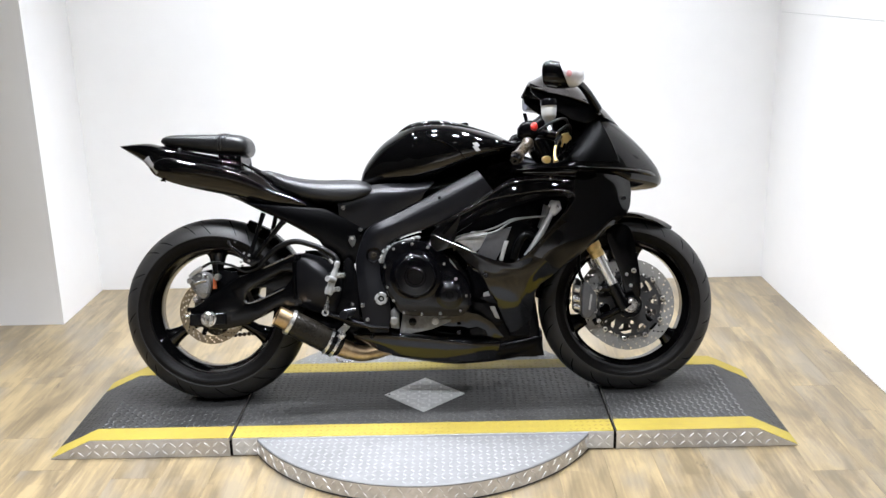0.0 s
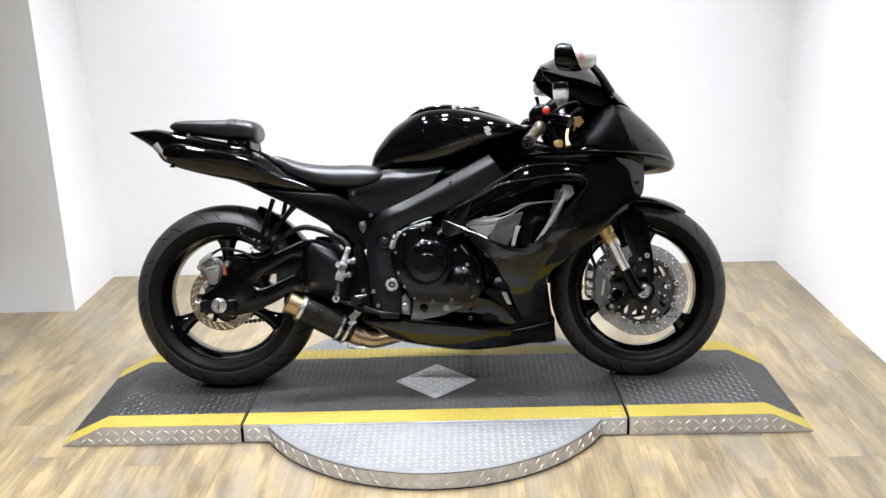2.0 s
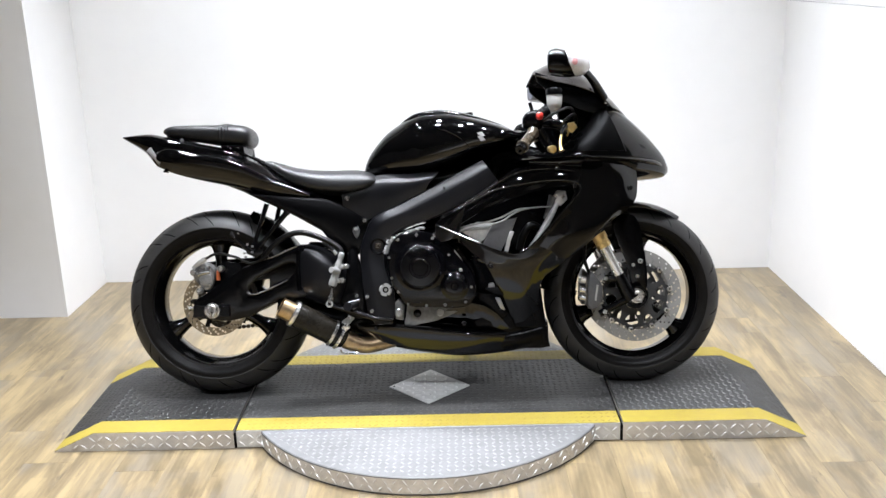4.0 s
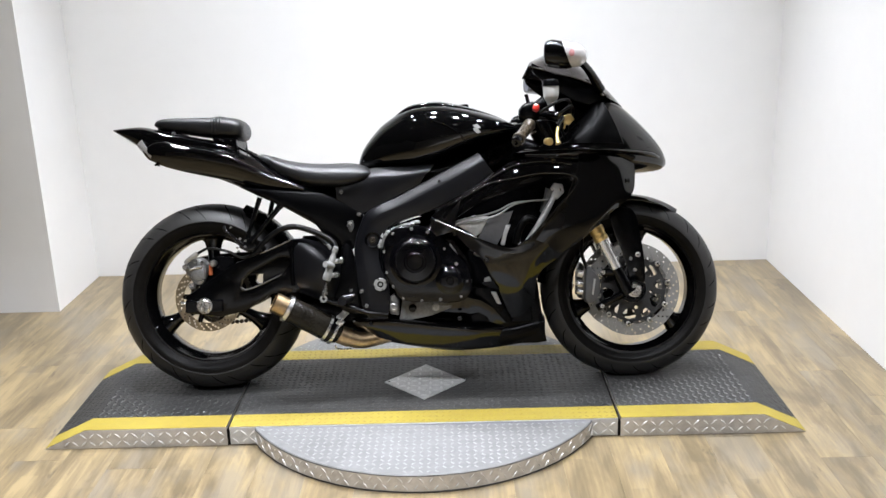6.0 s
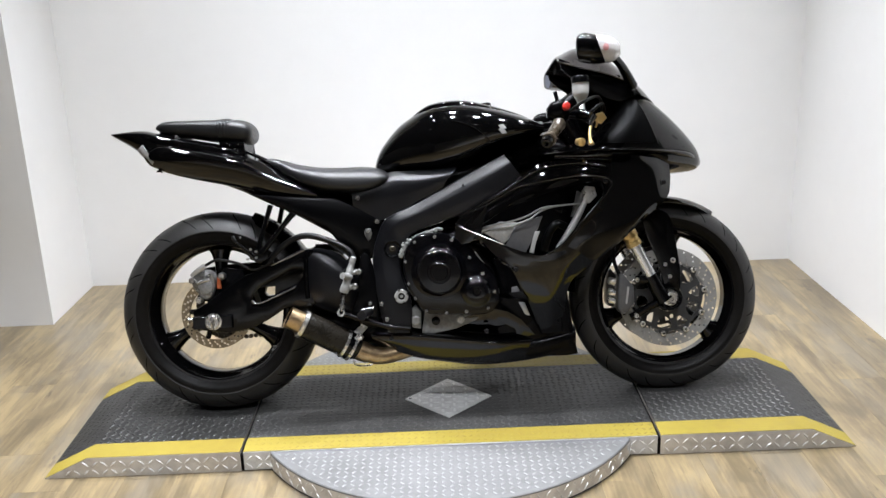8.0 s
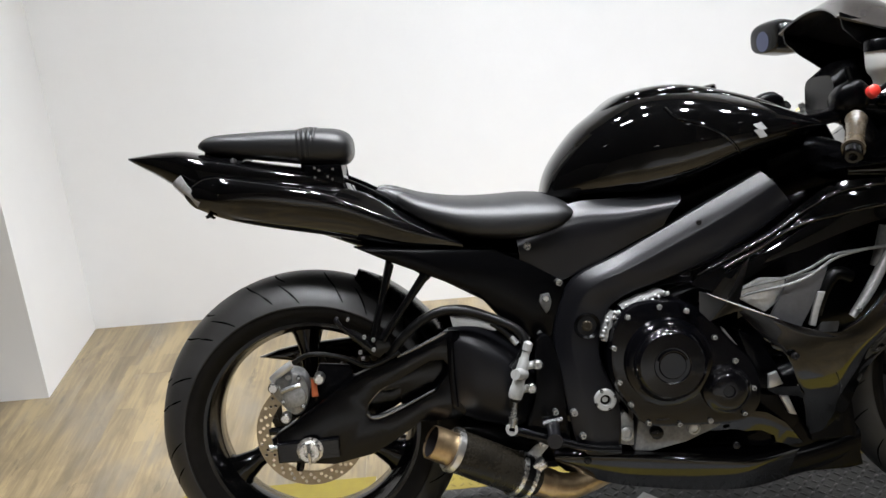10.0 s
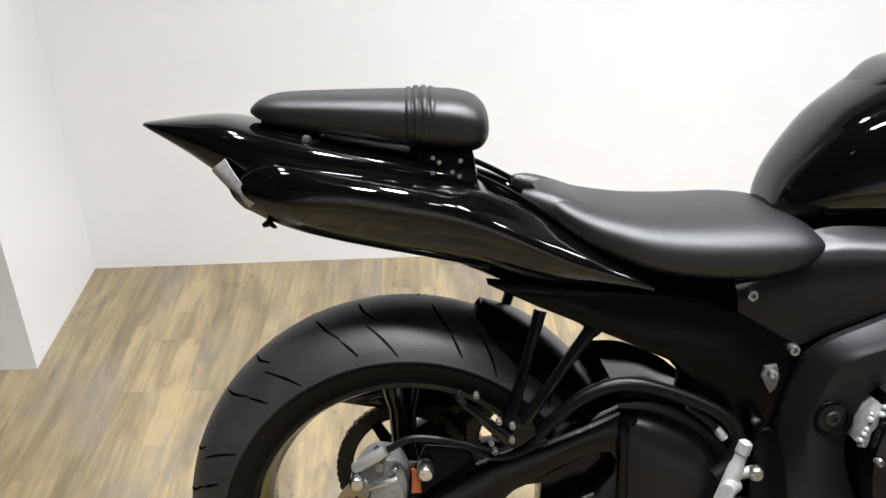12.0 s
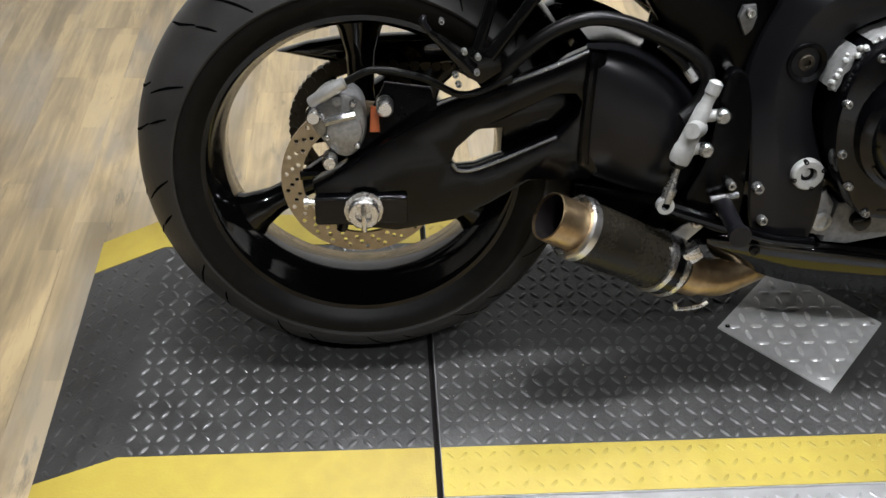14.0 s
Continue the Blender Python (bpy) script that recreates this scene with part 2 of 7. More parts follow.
M_SATIN = mat("satin_black_paint", (0.0007, 0.0007, 0.0009), 0.17, vary=0.12, scale=30, bump=0.02, bump_scale=500, spec=0.26, rough_vary=0.02)
M_FRAME = mat("dark_grey_frame_paint", (0.0026, 0.0026, 0.0034), 0.32, vary=0.12, scale=30, bump=0.02, bump_scale=500, spec=0.31, rough_vary=0.02)
M_COVER = mat("satin_side_cover_paint", (0.0030, 0.0030, 0.0038), 0.31, vary=0.12, scale=30, bump=0.02, bump_scale=500, spec=0.29, rough_vary=0.02)
M_MATT = mat("matt_black_plastic", (0.0007, 0.0007, 0.0009), 0.26, vary=0.12, scale=40, bump=0.02, bump_scale=600, spec=0.11, rough_vary=0.02)
M_COCKPIT = mat("dull_black_cockpit_plastic", (0.0008, 0.0008, 0.0009), 0.45, vary=0.15, scale=40, bump=0.05, bump_scale=600, spec=0.05)
M_SEAT = mat("black_vinyl_upholstery", (0.0055, 0.0055, 0.0060), 0.42, vary=0.25, scale=25, bump=0.2, bump_scale=900, spec=0.48, rough_vary=0.06)
M_TYRE = mat("tyre_sidewall_rubber", (0.0046, 0.0040, 0.0035), 0.42, vary=0.35, scale=20, bump=0.15, bump_scale=400, dirt=(0.0014, 0.0013, 0.0012), spec=0.1)
M_GROOVE_SHADE = mat("tread_groove_shade", (0.001, 0.001, 0.001), 0.9, spec=0.02)
M_SCRUB = mat("scrubbed_tread_rubber", (0.0200, 0.0190, 0.0182), 0.44, vary=0.4, scale=9, bump=0.2, bump_scale=420, dirt=(0.0085, 0.0082, 0.0078), spec=0.30)
M_RIM = mat("gloss_black_wheel_paint", (0.0012, 0.0012, 0.0013), 0.08, vary=0.2, scale=20, spec=0.34)
M_STEEL = mat("machined_steel", (0.62, 0.61, 0.59), 0.28, metal=1, vary=0.12, scale=50)
M_DISC = mat("brake_disc_steel", (0.25, 0.247, 0.24), 0.4, metal=0.45, vary=0.15, scale=40)
M_REARDISC = mat("bronzed_brake_disc_steel", (0.312, 0.257, 0.179), 0.34, metal=1, vary=0.2, scale=40)
M_ALLOY = mat("cast_alloy", (0.42, 0.42, 0.41), 0.4, metal=0.8, vary=0.25, scale=45, bump=0.2, bump_scale=300, dirt=(0.25, 0.25, 0.24))
M_CAST = mat("dark_cast_alloy", (0.115, 0.115, 0.115), 0.40, metal=0.6, vary=0.35, scale=60, bump=0.3, bump_scale=260, dirt=(0.045, 0.045, 0.045))
M_REARCAL = mat("bright_cast_caliper", (0.25, 0.25, 0.246), 0.34, metal=0.7, vary=0.4, scale=70, bump=0.35, bump_scale=240, dirt=(0.10, 0.10, 0.10))
M_CARRIER = mat("dark_grey_disc_carrier", (0.026, 0.026, 0.027), 0.42, metal=0.3, vary=0.25, scale=45)
M_CALIPER = mat("dark_grey_caliper_paint", (0.085, 0.085, 0.088), 0.36, metal=0.35, vary=0.25, scale=45)
M_EDGE = mat("bright_edge_metal", (0.22, 0.22, 0.225), 0.25, metal=0.8, vary=0.2, scale=60)
M_DULL = mat("dull_bare_alloy", (0.22, 0.22, 0.215), 0.48, metal=0.25, vary=0.3, scale=45, bump=0.3, bump_scale=260, dirt=(0.09, 0.09, 0.088))
M_BARE = mat("dirty_bare_casting", (0.40, 0.40, 0.39), 0.36, metal=0.6, vary=0.3, scale=80, dirt=(0.12, 0.12, 0.118))
M_SHIELD = mat("bright_bare_alloy", (0.62, 0.62, 0.61), 0.34, metal=0.55, vary=0.2, scale=45, bump=0.15, bump_scale=260, dirt=(0.36, 0.36, 0.35))
M_PLATE = mat("grey_hanger_plate", (0.11, 0.11, 0.115), 0.42, metal=0.2, vary=0.2, scale=40)
M_PALE = mat("pale_painted_alloy", (0.46, 0.46, 0.45), 0.34, metal=0.7, vary=0.15, scale=45, bump=0.1, bump_scale=400)
M_CHROME = mat("chromed_tube", (0.72, 0.72, 0.72), 0.22, metal=0.75, vary=0.05, scale=30, rough_vary=0.03)
M_GOLD = mat("gold_anodised_alloy", (0.66, 0.48, 0.20), 0.36, metal=0.7, vary=0.25, scale=40)
M_ENGINE = mat("engine_black_paint", (0.0011, 0.0011, 0.0015), 0.12, vary=0.3, scale=30, bump=0.05, bump_scale=300, spec=0.34)
M_CARBON = carbon()
M_BURNT = burnt()
# soot in the outlet pipe; elsewhere the painted shade of gaps and holes
M_BLACKHOLE = mat("soot_and_hole_shade", (0.003, 0.002, 0.0018), 0.8, spec=0.1)
M_RUBBER = mat("black_rubber", (0.0016, 0.0016, 0.0016), 0.34, vary=0.2, scale=60, spec=0.2)
M_GRIP = mat("worn_grip_rubber", (0.050, 0.038, 0.023), 0.30, vary=0.5, scale=50, bump=0.3, bump_scale=400)
M_RED = mat("red_plastic", (0.55, 0.03, 0.02), 0.35, vary=0.1)
M_ORANGE = mat("orange_reflector", (0.42, 0.10, 0.03), 0.4, vary=0.15)
M_WHITEALLOY = mat("white_cast_alloy", (0.27, 0.27, 0.26), 0.42, metal=0.2, vary=0.2, scale=60, bump=0.15, bump_scale=300)
M_BOLT = mat("zinc_bolt", (0.32, 0.32, 0.31), 0.26, metal=0.9, vary=0.2, scale=80)
M_WHITE = mat("translucent_white_plastic", (0.56, 0.56, 0.54), 0.35, vary=0.06)
M_LENS = mat("clear_lamp_lens", (0.56, 0.55, 0.55), 0.16, vary=0.2, scale=60, coat=0.4, dirt=(0.36, 0.34, 0.34))
M_TAILLENS = mat("pale_lamp_lens", (0.30, 0.29, 0.29), 0.14, vary=0.3, scale=50, coat=0.3)
M_BULB = mat("faded_red_bulb", (0.48, 0.22, 0.22), 0.4, vary=0.1)
M_SMOKE = mat("smoked_lens", (0.0012, 0.0012, 0.0013), 0.22, vary=0.2, scale=30, spec=0.2, rough_vary=0.02)
M_SILVER = mat("silver_emblem", (0.44, 0.44, 0.44), 0.4, metal=0.35, vary=0.1, scale=80)
M_RADIATOR = mat("radiator_fins", (0.10, 0.10, 0.10), 0.5, metal=0.5, vary=0.3, scale=80, bump=0.4, bump_scale=500)
M_SCREEN = mat("dark_smoked_screen", (0.022, 0.020, 0.019), 0.09, vary=0.2, scale=8, rough_vary=0.02, spec=0.5)
M_CHAIN = mat("oily_chain_steel", (0.045, 0.038, 0.028), 0.45, metal=0.8, vary=0.3, scale=80)
# navy colour stands in for the reflection of a dark room
M_MIRROR = mat("mirror_glass_dark_reflection", (0.10, 0.11, 0.17), 0.02, metal=1, vary=0.02, rough_vary=0.01)
M_LAMP = lamp_glow()
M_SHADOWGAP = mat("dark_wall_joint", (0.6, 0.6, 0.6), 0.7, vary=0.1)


# ---- shaping helpers ----
def curve_points(pts, n):
    """n points on a smooth curve through pts (tuples of any length)."""
    p = np.array(pts, float)
    if len(p) == 2:
        return [p[0] + (p[1] - p[0]) * k / (n - 1) for k in range(n)]
    q = np.vstack([2 * p[0] - p[1], p, 2 * p[-1] - p[-2]])
    out = []
    for k in range(n):
        u = k / (n - 1) * (len(p) - 1)
        i = min(int(u), len(p) - 2)
        f = u - i
        a, b, c, d = q[i : i + 4]
        out.append(0.5 * (2 * b + (c - a) * f + (2 * a - 5 * b + 4 * c - d) * f * f + (3 * b - a - 3 * c + d) * f**3))
    return out


def ring_curve(pts, n):
    """n points on a smooth closed curve through pts."""
    p = np.array(pts, float)
    m = len(p)
    out = []
    for k in range(n):
        u = k / n * m
        i = int(u)
        f = u - i
        a, b, c, d = (p[(i + j) % m] for j in (-1, 0, 1, 2))
        out.append(0.5 * (2 * b + (c - a) * f + (2 * a - 5 * b + 4 * c - d) * f * f + (3 * b - a - 3 * c + d) * f**3))
    return out


def part(name, bm, material, parent=None, label="", sharp=35, bevel=0.0):
    """Links a bmesh as one mesh object, under a thing or a part where one is given."""
    bmesh.ops.recalc_face_normals(bm, faces=bm.faces)
    me = bpy.data.meshes.new(name)
    bm.to_mesh(me)
    bm.free()
    me.polygons.foreach_set("use_smooth", [True] * len(me.polygons))
    me.set_sharp_from_angle(angle=radians(sharp))
    me.materials.append(material)
    ob = new(name, me)
    if parent is not None:
        ob.parent = parent
    if bevel:
        mod = ob.modifiers.new("bevel", "BEVEL")
        mod.width, mod.segments, mod.limit_method, mod.angle_limit = bevel, 2, "ANGLE", radians(35)
        mod.harden_normals = True
    if label:
        tagged(ob, label)
    return ob


def thing(name, label, category, m=None, group="", kind=""):
    """An empty at a thing's base, to hold its parts."""
    ob = new(name)
    if m is not None:
        ob.matrix_basis = m
    return tagged(ob, label, category, group, kind)


def grid_faces(bm, rows, close_u=False, close_v=False, cap=False):
    """Faces between rows of vertices."""
    n, m = len(rows), len(rows[0])
    for i in range(n if close_u else n - 1):
        for j in range(m if close_v else m - 1):
            a, b = rows[i], rows[(i + 1) % n]
            bm.faces.new((a[j], a[(j + 1) % m], b[(j + 1) % m], b[j]))
    if cap:
        bm.faces.new(rows[0])
        bm.faces.new(rows[-1])


def loft(stations, n=40, seg=36):
    """A closed body along x. Stations: x, low z, high z, half width, squareness, height of the widest place (0 to 1), middle y."""
    bm = bmesh.new()
    rows = []
    for x, zb, zt, w, p, k, yc in curve_points(stations, n):
        zm, ring = zb + k * (zt - zb), []
        for j in range(seg):
            a = 2 * math.pi * j / seg
            u, v = math.cos(a), math.sin(a)
            y = w * math.copysign(abs(u) ** (2 / p), u)
            z = zm + (zt - zm if v > 0 else zm - zb) * math.copysign(abs(v) ** (2 / p), v)
            ring.append(bm.verts.new((x, yc + y, z)))
        rows.append(ring)
    grid_faces(bm, rows, close_v=True, cap=True)
    return bm


def net(curves, n=28, m=14, thick=0.003):
    """A curved panel through control curves (each of the same number of points x, y, z), with thickness to the inside."""
    long = [curve_points(c, n) for c in curves]
    cross = [curve_points([c[i] for c in long], m) for i in range(n)]
    bm = bmesh.new()
    rows = [[bm.verts.new(p) for p in row] for row in cross]
    grid_faces(bm, rows)
    if thick:
        bm.normal_update()
        bmesh.ops.solidify(bm, geom=bm.faces[:], thickness=thick)
    return bm


def plate(outline, y0, y1, holes=(), smooth=0, bevel=0.0, segments=2):
    """A plate cut to an outline of (x, z), from y0 to y1, with holes through it. smooth: how many points round a smooth outline."""
    bm = bmesh.new()
    edges = []
    for loop in (outline, *holes):
        pts = ring_curve(loop, smooth) if smooth else loop
        vs = [bm.verts.new((p[0], y0, p[1])) for p in pts]
        edges += [bm.edges.new((vs[i], vs[(i + 1) % len(vs)])) for i in range(len(vs))]
    if holes:
        bmesh.ops.triangle_fill(bm, edges=edges, use_beauty=True, use_dissolve=False)
    else:
        bm.faces.new([e.verts[0] for e in edges])
    ext = bmesh.ops.extrude_face_region(bm, geom=bm.faces[:])
    for v in ext["geom"]:
        if isinstance(v, bmesh.types.BMVert):
            v.co.y = y1
    if bevel:
        bmesh.ops.recalc_face_normals(bm, faces=bm.faces)
        rim = [e for e in bm.edges if len(e.link_faces) == 2 and abs(e.verts[0].co.y - e.verts[1].co.y) < 1e-6 and e.calc_face_angle(0) > 1.0]
        bmesh.ops.bevel(bm, geom=rim, offset=bevel, segments=segments, affect="EDGES", profile=0.5, clamp_overlap=True)
    return bm


def frame_of(axis):
    a = Vector(axis).normalized()
    s = a.cross(Vector((0, 0, 1)) if abs(a.z) < 0.9 else Vector((1, 0, 0))).normalized()
    return a, s, a.cross(s)


def lathe(profile, centre=(0, 0, 0), axis=(0, 1, 0), seg=48, closed=False, bm=None, cap=False):
    """A turned body: profile of (distance along the axis, radius)."""
    bm = bm or bmesh.new()
    a, s, t = frame_of(axis)
    c = Vector(centre)
    rows = []
    for d, r in profile:
        rows.append([bm.verts.new(c + a * d + r * (s * math.cos(2 * math.pi * j / seg) + t * math.sin(2 * math.pi * j / seg))) for j in range(seg)])
    grid_faces(bm, rows, close_u=closed, close_v=True, cap=cap and not closed)
    return bm


def tube(pts, r, n=24, seg=10, bm=None):
    """A round tube along a smooth curve; r: one radius, or one for each point given."""
    bm = bm or bmesh.new()
    rr = r if isinstance(r, (list, tuple)) else [r] * len(pts)
    line = curve_points([(*p, q) for p, q in zip(pts, rr)], n)
    rows, last = [], None
    for k in range(n):
        p = Vector(line[k][:3])
        d = (Vector(line[min(k + 1, n - 1)][:3]) - Vector(line[max(k - 1, 0)][:3])).normalized()
        if last is None:
            s = frame_of(d)[1]
        else:
            s = (last - d * last.dot(d)).normalized()
        last = s
        t = d.cross(s)
        rows.append([bm.verts.new(p + float(line[k][3]) * (s * math.cos(2 * math.pi * j / seg) + t * math.sin(2 * math.pi * j / seg))) for j in range(seg)])
    grid_faces(bm, rows, close_v=True, cap=True)
    return bm


def box(x0, x1, y0, y1, z0, z1, bm=None):
    bm = bm or bmesh.new()
    v = [bm.verts.new((x, y, z)) for x in (x0, x1) for y in (y0, y1) for z in (z0, z1)]
    for f in ((0, 1, 3, 2), (4, 6, 7, 5), (0, 4, 5, 1), (2, 3, 7, 6), (0, 2, 6, 4), (1, 5, 7, 3)):
        bm.faces.new([v[i] for i in f])
    return bm


def bolt(x, y, z, r=0.007, proud=0.006, bm=None, axis=(0, -1, 0)):
    """A socket-headed bolt that faces the side."""
    return lathe([(-0.004, r), (proud * 0.7, r), (proud, r * 0.8), (proud, r * 0.5), (proud * 0.3, r * 0.45), (proud * 0.3, 0.0004)], (x, y, z), axis, 14, bm=bm)


def mirrored(bm):
    """The same shape for the other flank."""
    other = bm.copy()
    bmesh.ops.scale(other, vec=(1, -1, 1), verts=other.verts)
    bmesh.ops.reverse_faces(other, faces=other.faces)
    return other


def lug_mesh(name, places, size, high, material, parent, label=""):
    """Raised lugs of tread plate, one mesh. places: x, y, z, turn in radians, slope dz/dx."""
    verts, faces = [], []
    prof = [(-0.5, 0.0), (-0.25, 0.42), (0.25, 0.42), (0.5, 0.0), (0.25, -0.42), (-0.25, -0.42)]
    for x, y, z, turn, slope in places:
        c, s, base = math.cos(turn), math.sin(turn), len(verts)
        for u, v, h in [(u, v, 0.0) for u, v in prof] + [(u * 0.62, v * 0.3, 1.0) for u, v in prof]:
            dx, dy = size * (c * u - s * v * 0.44), size * (s * u + c * v * 0.44)
            verts.append((x + dx, y + dy, z + slope * dx + h * high - (1 - h) * 0.0006))
        faces += [[base + k, base + (k + 1) % 6, base + 6 + (k + 1) % 6, base + 6 + k] for k in range(6)] + [[base + 6 + k for k in range(6)]]
    me = bpy.data.meshes.new(name)
    me.from_pydata(verts, [], faces)
    me.polygons.foreach_set("use_smooth", [True] * len(me.polygons))
    me.materials.append(material)
    ob = new(name, me)
    ob.parent = parent
    return tagged(ob, label, kind="stuff")


# ---- the bay: walls, ceiling, floor sheet ----
def wall(name, x0, x1, y0, y1, z0, z1, material, label):
    return tagged(part(name, box(x0, x1, y0, y1, z0, z1), material), label, "wall", kind="structure")


X_LEFT, X_RIGHT, Y_BACK, Y_PIER, Y_END = -0.935, 2.34, 1.39, 0.90, -0.28
wall("wall_north", -4.6, X_RIGHT + 0.15, Y_BACK, Y_BACK + 0.15, 0, CEILING, M_WALL, "smooth white painted wall behind the motorcycle")
wall("wall_pier", -4.6, X_LEFT, Y_PIER, Y_BACK, 0, CEILING, M_WALL, "white painted wall pier that juts into the bay")
wall("wall_east", X_RIGHT, X_RIGHT + 0.15, Y_END, Y_BACK, 0, 1.2695, M_WALL, "white painted side wall below a thin joint line")
wall("wall_east_upper", X_RIGHT + 0.004, X_RIGHT + 0.15, Y_END, Y_BACK, 1.2725, CEILING, M_WALL, "white painted side wall above a thin joint line")
wall("wall_east_joint", X_RIGHT + 0.012, X_RIGHT + 0.14, Y_END + 0.01, Y_BACK, 1.266, 1.276, M_SHADOWGAP, "thin grey joint between two wall sheets")
wall("wall_east_far", X_RIGHT + 1.6, X_RIGHT + 1.75, -6.5, Y_END, 0, CEILING, M_BACKROOM, "grey showroom wall beyond the bay")
wall("wall_east_return", X_RIGHT + 0.15, X_RIGHT + 1.75, Y_END, Y_END + 0.12, 0, CEILING, M_BACKROOM, "grey showroom wall beside the bay")
wall("wall_west", -4.75, -4.6, -6.5, Y_BACK + 0.15, 0, CEILING, M_BACKROOM, "grey showroom wall far off to the side")
wall("wall_south", -4.6, X_RIGHT + 1.6, -6.65, -6.5, 0, CEILING, M_FARWALL, "pale showroom wall opposite the bay")
tagged(part("ceiling", box(-4.75, X_RIGHT + 1.75, -6.65, Y_BACK + 0.15, CEILING, CEILING + 0.12), M_CEIL), "plain ceiling with round downlights", "ceiling", kind="structure")
floor = tagged(part("floor", box(-4.75, X_RIGHT + 1.75, -6.65, Y_BACK + 0.15, -0.12, -0.004), M_WOOD), "beige and grey-brown wood-look vinyl plank floor", "floor", kind="structure")


def downlight(x, y, share):
    ob = thing("downlight", "small round recessed ceiling downlight out of view, switched on", "ceiling light", pose(x, y, CEILING), "ceiling downlights")
    part("trim_ring", lathe([(0, 0.090), (-0.006, 0.088), (-0.008, 0.073), (0.03, 0.068)], axis=(0, 0, 1), seg=32), M_PALE, ob)
    part("diffuser", lathe([(-0.002, 0.066), (-0.002, 0.001)], axis=(0, 0, 1), seg=32), M_LAMP, ob)
    light = bpy.data.lights.new("downlight_beam", "AREA")
    light.shape, light.size, light.energy, light.spread = "DISK", 0.13, LAMP_WATTS * share, radians(LAMP_SPREAD)
    light.color = (0.93, 0.965, 1.0)
    lo = new("downlight_beam", light)
    lo.matrix_basis = pose(x, y, CEILING - 0.02)


for spot in LAMPS:
    downlight(*spot)


# ---- the turntable and its end ramps ----
CX, CY, TOP, HALF = 0.708, -0.067, 0.063, 0.298
X_JOINT_L, X_JOINT_R = CX - 0.611, CX + 0.611
END, BEND, STRIPE, DISC_R = 1.19, 1.058, 0.082, 0.604


def lug_grid(x0, x1, y0, y1, z, pitch, turn=0.0, keep=lambda x, y: True, slope=0.0):
    """Places of alternating lugs over a rectangle."""
    out = []
    nx, ny = int((x1 - x0) / pitch), int((y1 - y0) / pitch)
    for i in range(nx):
        for j in range(ny):
            x, y = x0 + (i + 0.5) * (x1 - x0) / nx, y0 + (j + 0.5) * (y1 - y0) / ny
            if keep(x, y):
                out.append((x, y, z + slope * (x - x0), turn + (radians(48) if (i + j) % 2 else radians(-48)), slope))
    return out


turntable = thing("motorcycle_turntable", "low round aluminium tread plate turntable with black yellow-edged deck", "turntable", pose(0, 0, 0))
disc_top = TOP - 0.004
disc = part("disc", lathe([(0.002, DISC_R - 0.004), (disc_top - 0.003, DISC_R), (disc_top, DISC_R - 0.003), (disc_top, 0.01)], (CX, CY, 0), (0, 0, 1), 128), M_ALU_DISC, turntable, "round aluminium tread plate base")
part("rim_band", lathe([(0.006, DISC_R + 0.0002), (disc_top - 0.006, DISC_R + 0.0012)], (CX, CY, 0), (0, 0, 1), 128), M_FLANK, disc, "turned-down edge of the disc, coloured lighter than its top")
# contact shadow where the disc meets the floor, modelled as a dark ring
part("foot_shadow_ring", lathe([(0.0005, DISC_R - 0.001), (0.004, DISC_R + 0.0015), (0.006, DISC_R - 0.002)], (CX, CY, 0), (0, 0, 1), 96), M_FOOT_SHADOW, disc)
spots = lug_grid(CX - 0.62, CX + 0.62, CY - 0.62, CY + 0.62, disc_top, 0.0222, keep=lambda x, y: math.hypot(x - CX, y - CY) < DISC_R - 0.014 and abs(y - CY) > HALF + 0.006)
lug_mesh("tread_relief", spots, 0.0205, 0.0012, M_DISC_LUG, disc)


def rim_lugs():
    """Lugs up the turned-down edge of the disc."""
    verts, faces = [], []
    count = 130
    for k in range(count):
        if abs(math.sin(2 * math.pi * k / count)) * DISC_R < HALF:
            continue
        for row in range(2):
            a = 2 * math.pi * (k + 0.5 * row) / count
            tilt = radians(50) * (1 if (k + row) % 2 else -1)
            t, up = Vector((-math.sin(a), math.cos(a), 0)), Vector((0, 0, 1))
            out = Vector((math.cos(a), math.sin(a), 0))
            c = Vector((CX, CY, 0.018 + 0.024 * row)) + out * (DISC_R + 0.0002)
            u, v = t * math.cos(tilt) + up * math.sin(tilt), -t * math.sin(tilt) + up * math.cos(tilt)
            base = len(verts)
            for (p, q) in ((-0.5, 0), (0, 0.12), (0.5, 0), (0, -0.12)):
                verts.append(c + u * p * 0.024 + v * q * 0.024)
            for (p, q) in ((-0.3, 0), (0, 0.05), (0.3, 0), (0, -0.05)):
                verts.append(c + u * p * 0.024 + v * q * 0.024 + out * 0.003)
            faces += [[base + i, base + (i + 1) % 4, base + 4 + (i + 1) % 4, base + 4 + i] for i in range(4)] + [[base + 4 + i for i in range(4)]]
    me = bpy.data.meshes.new("edge_relief")
    me.from_pydata(verts, [], faces)
    me.materials.append(M_EDGE_LUG)
    ob = new("edge_relief", me)
    ob.parent = disc
    return tagged(ob, kind="stuff")


rim_lugs()


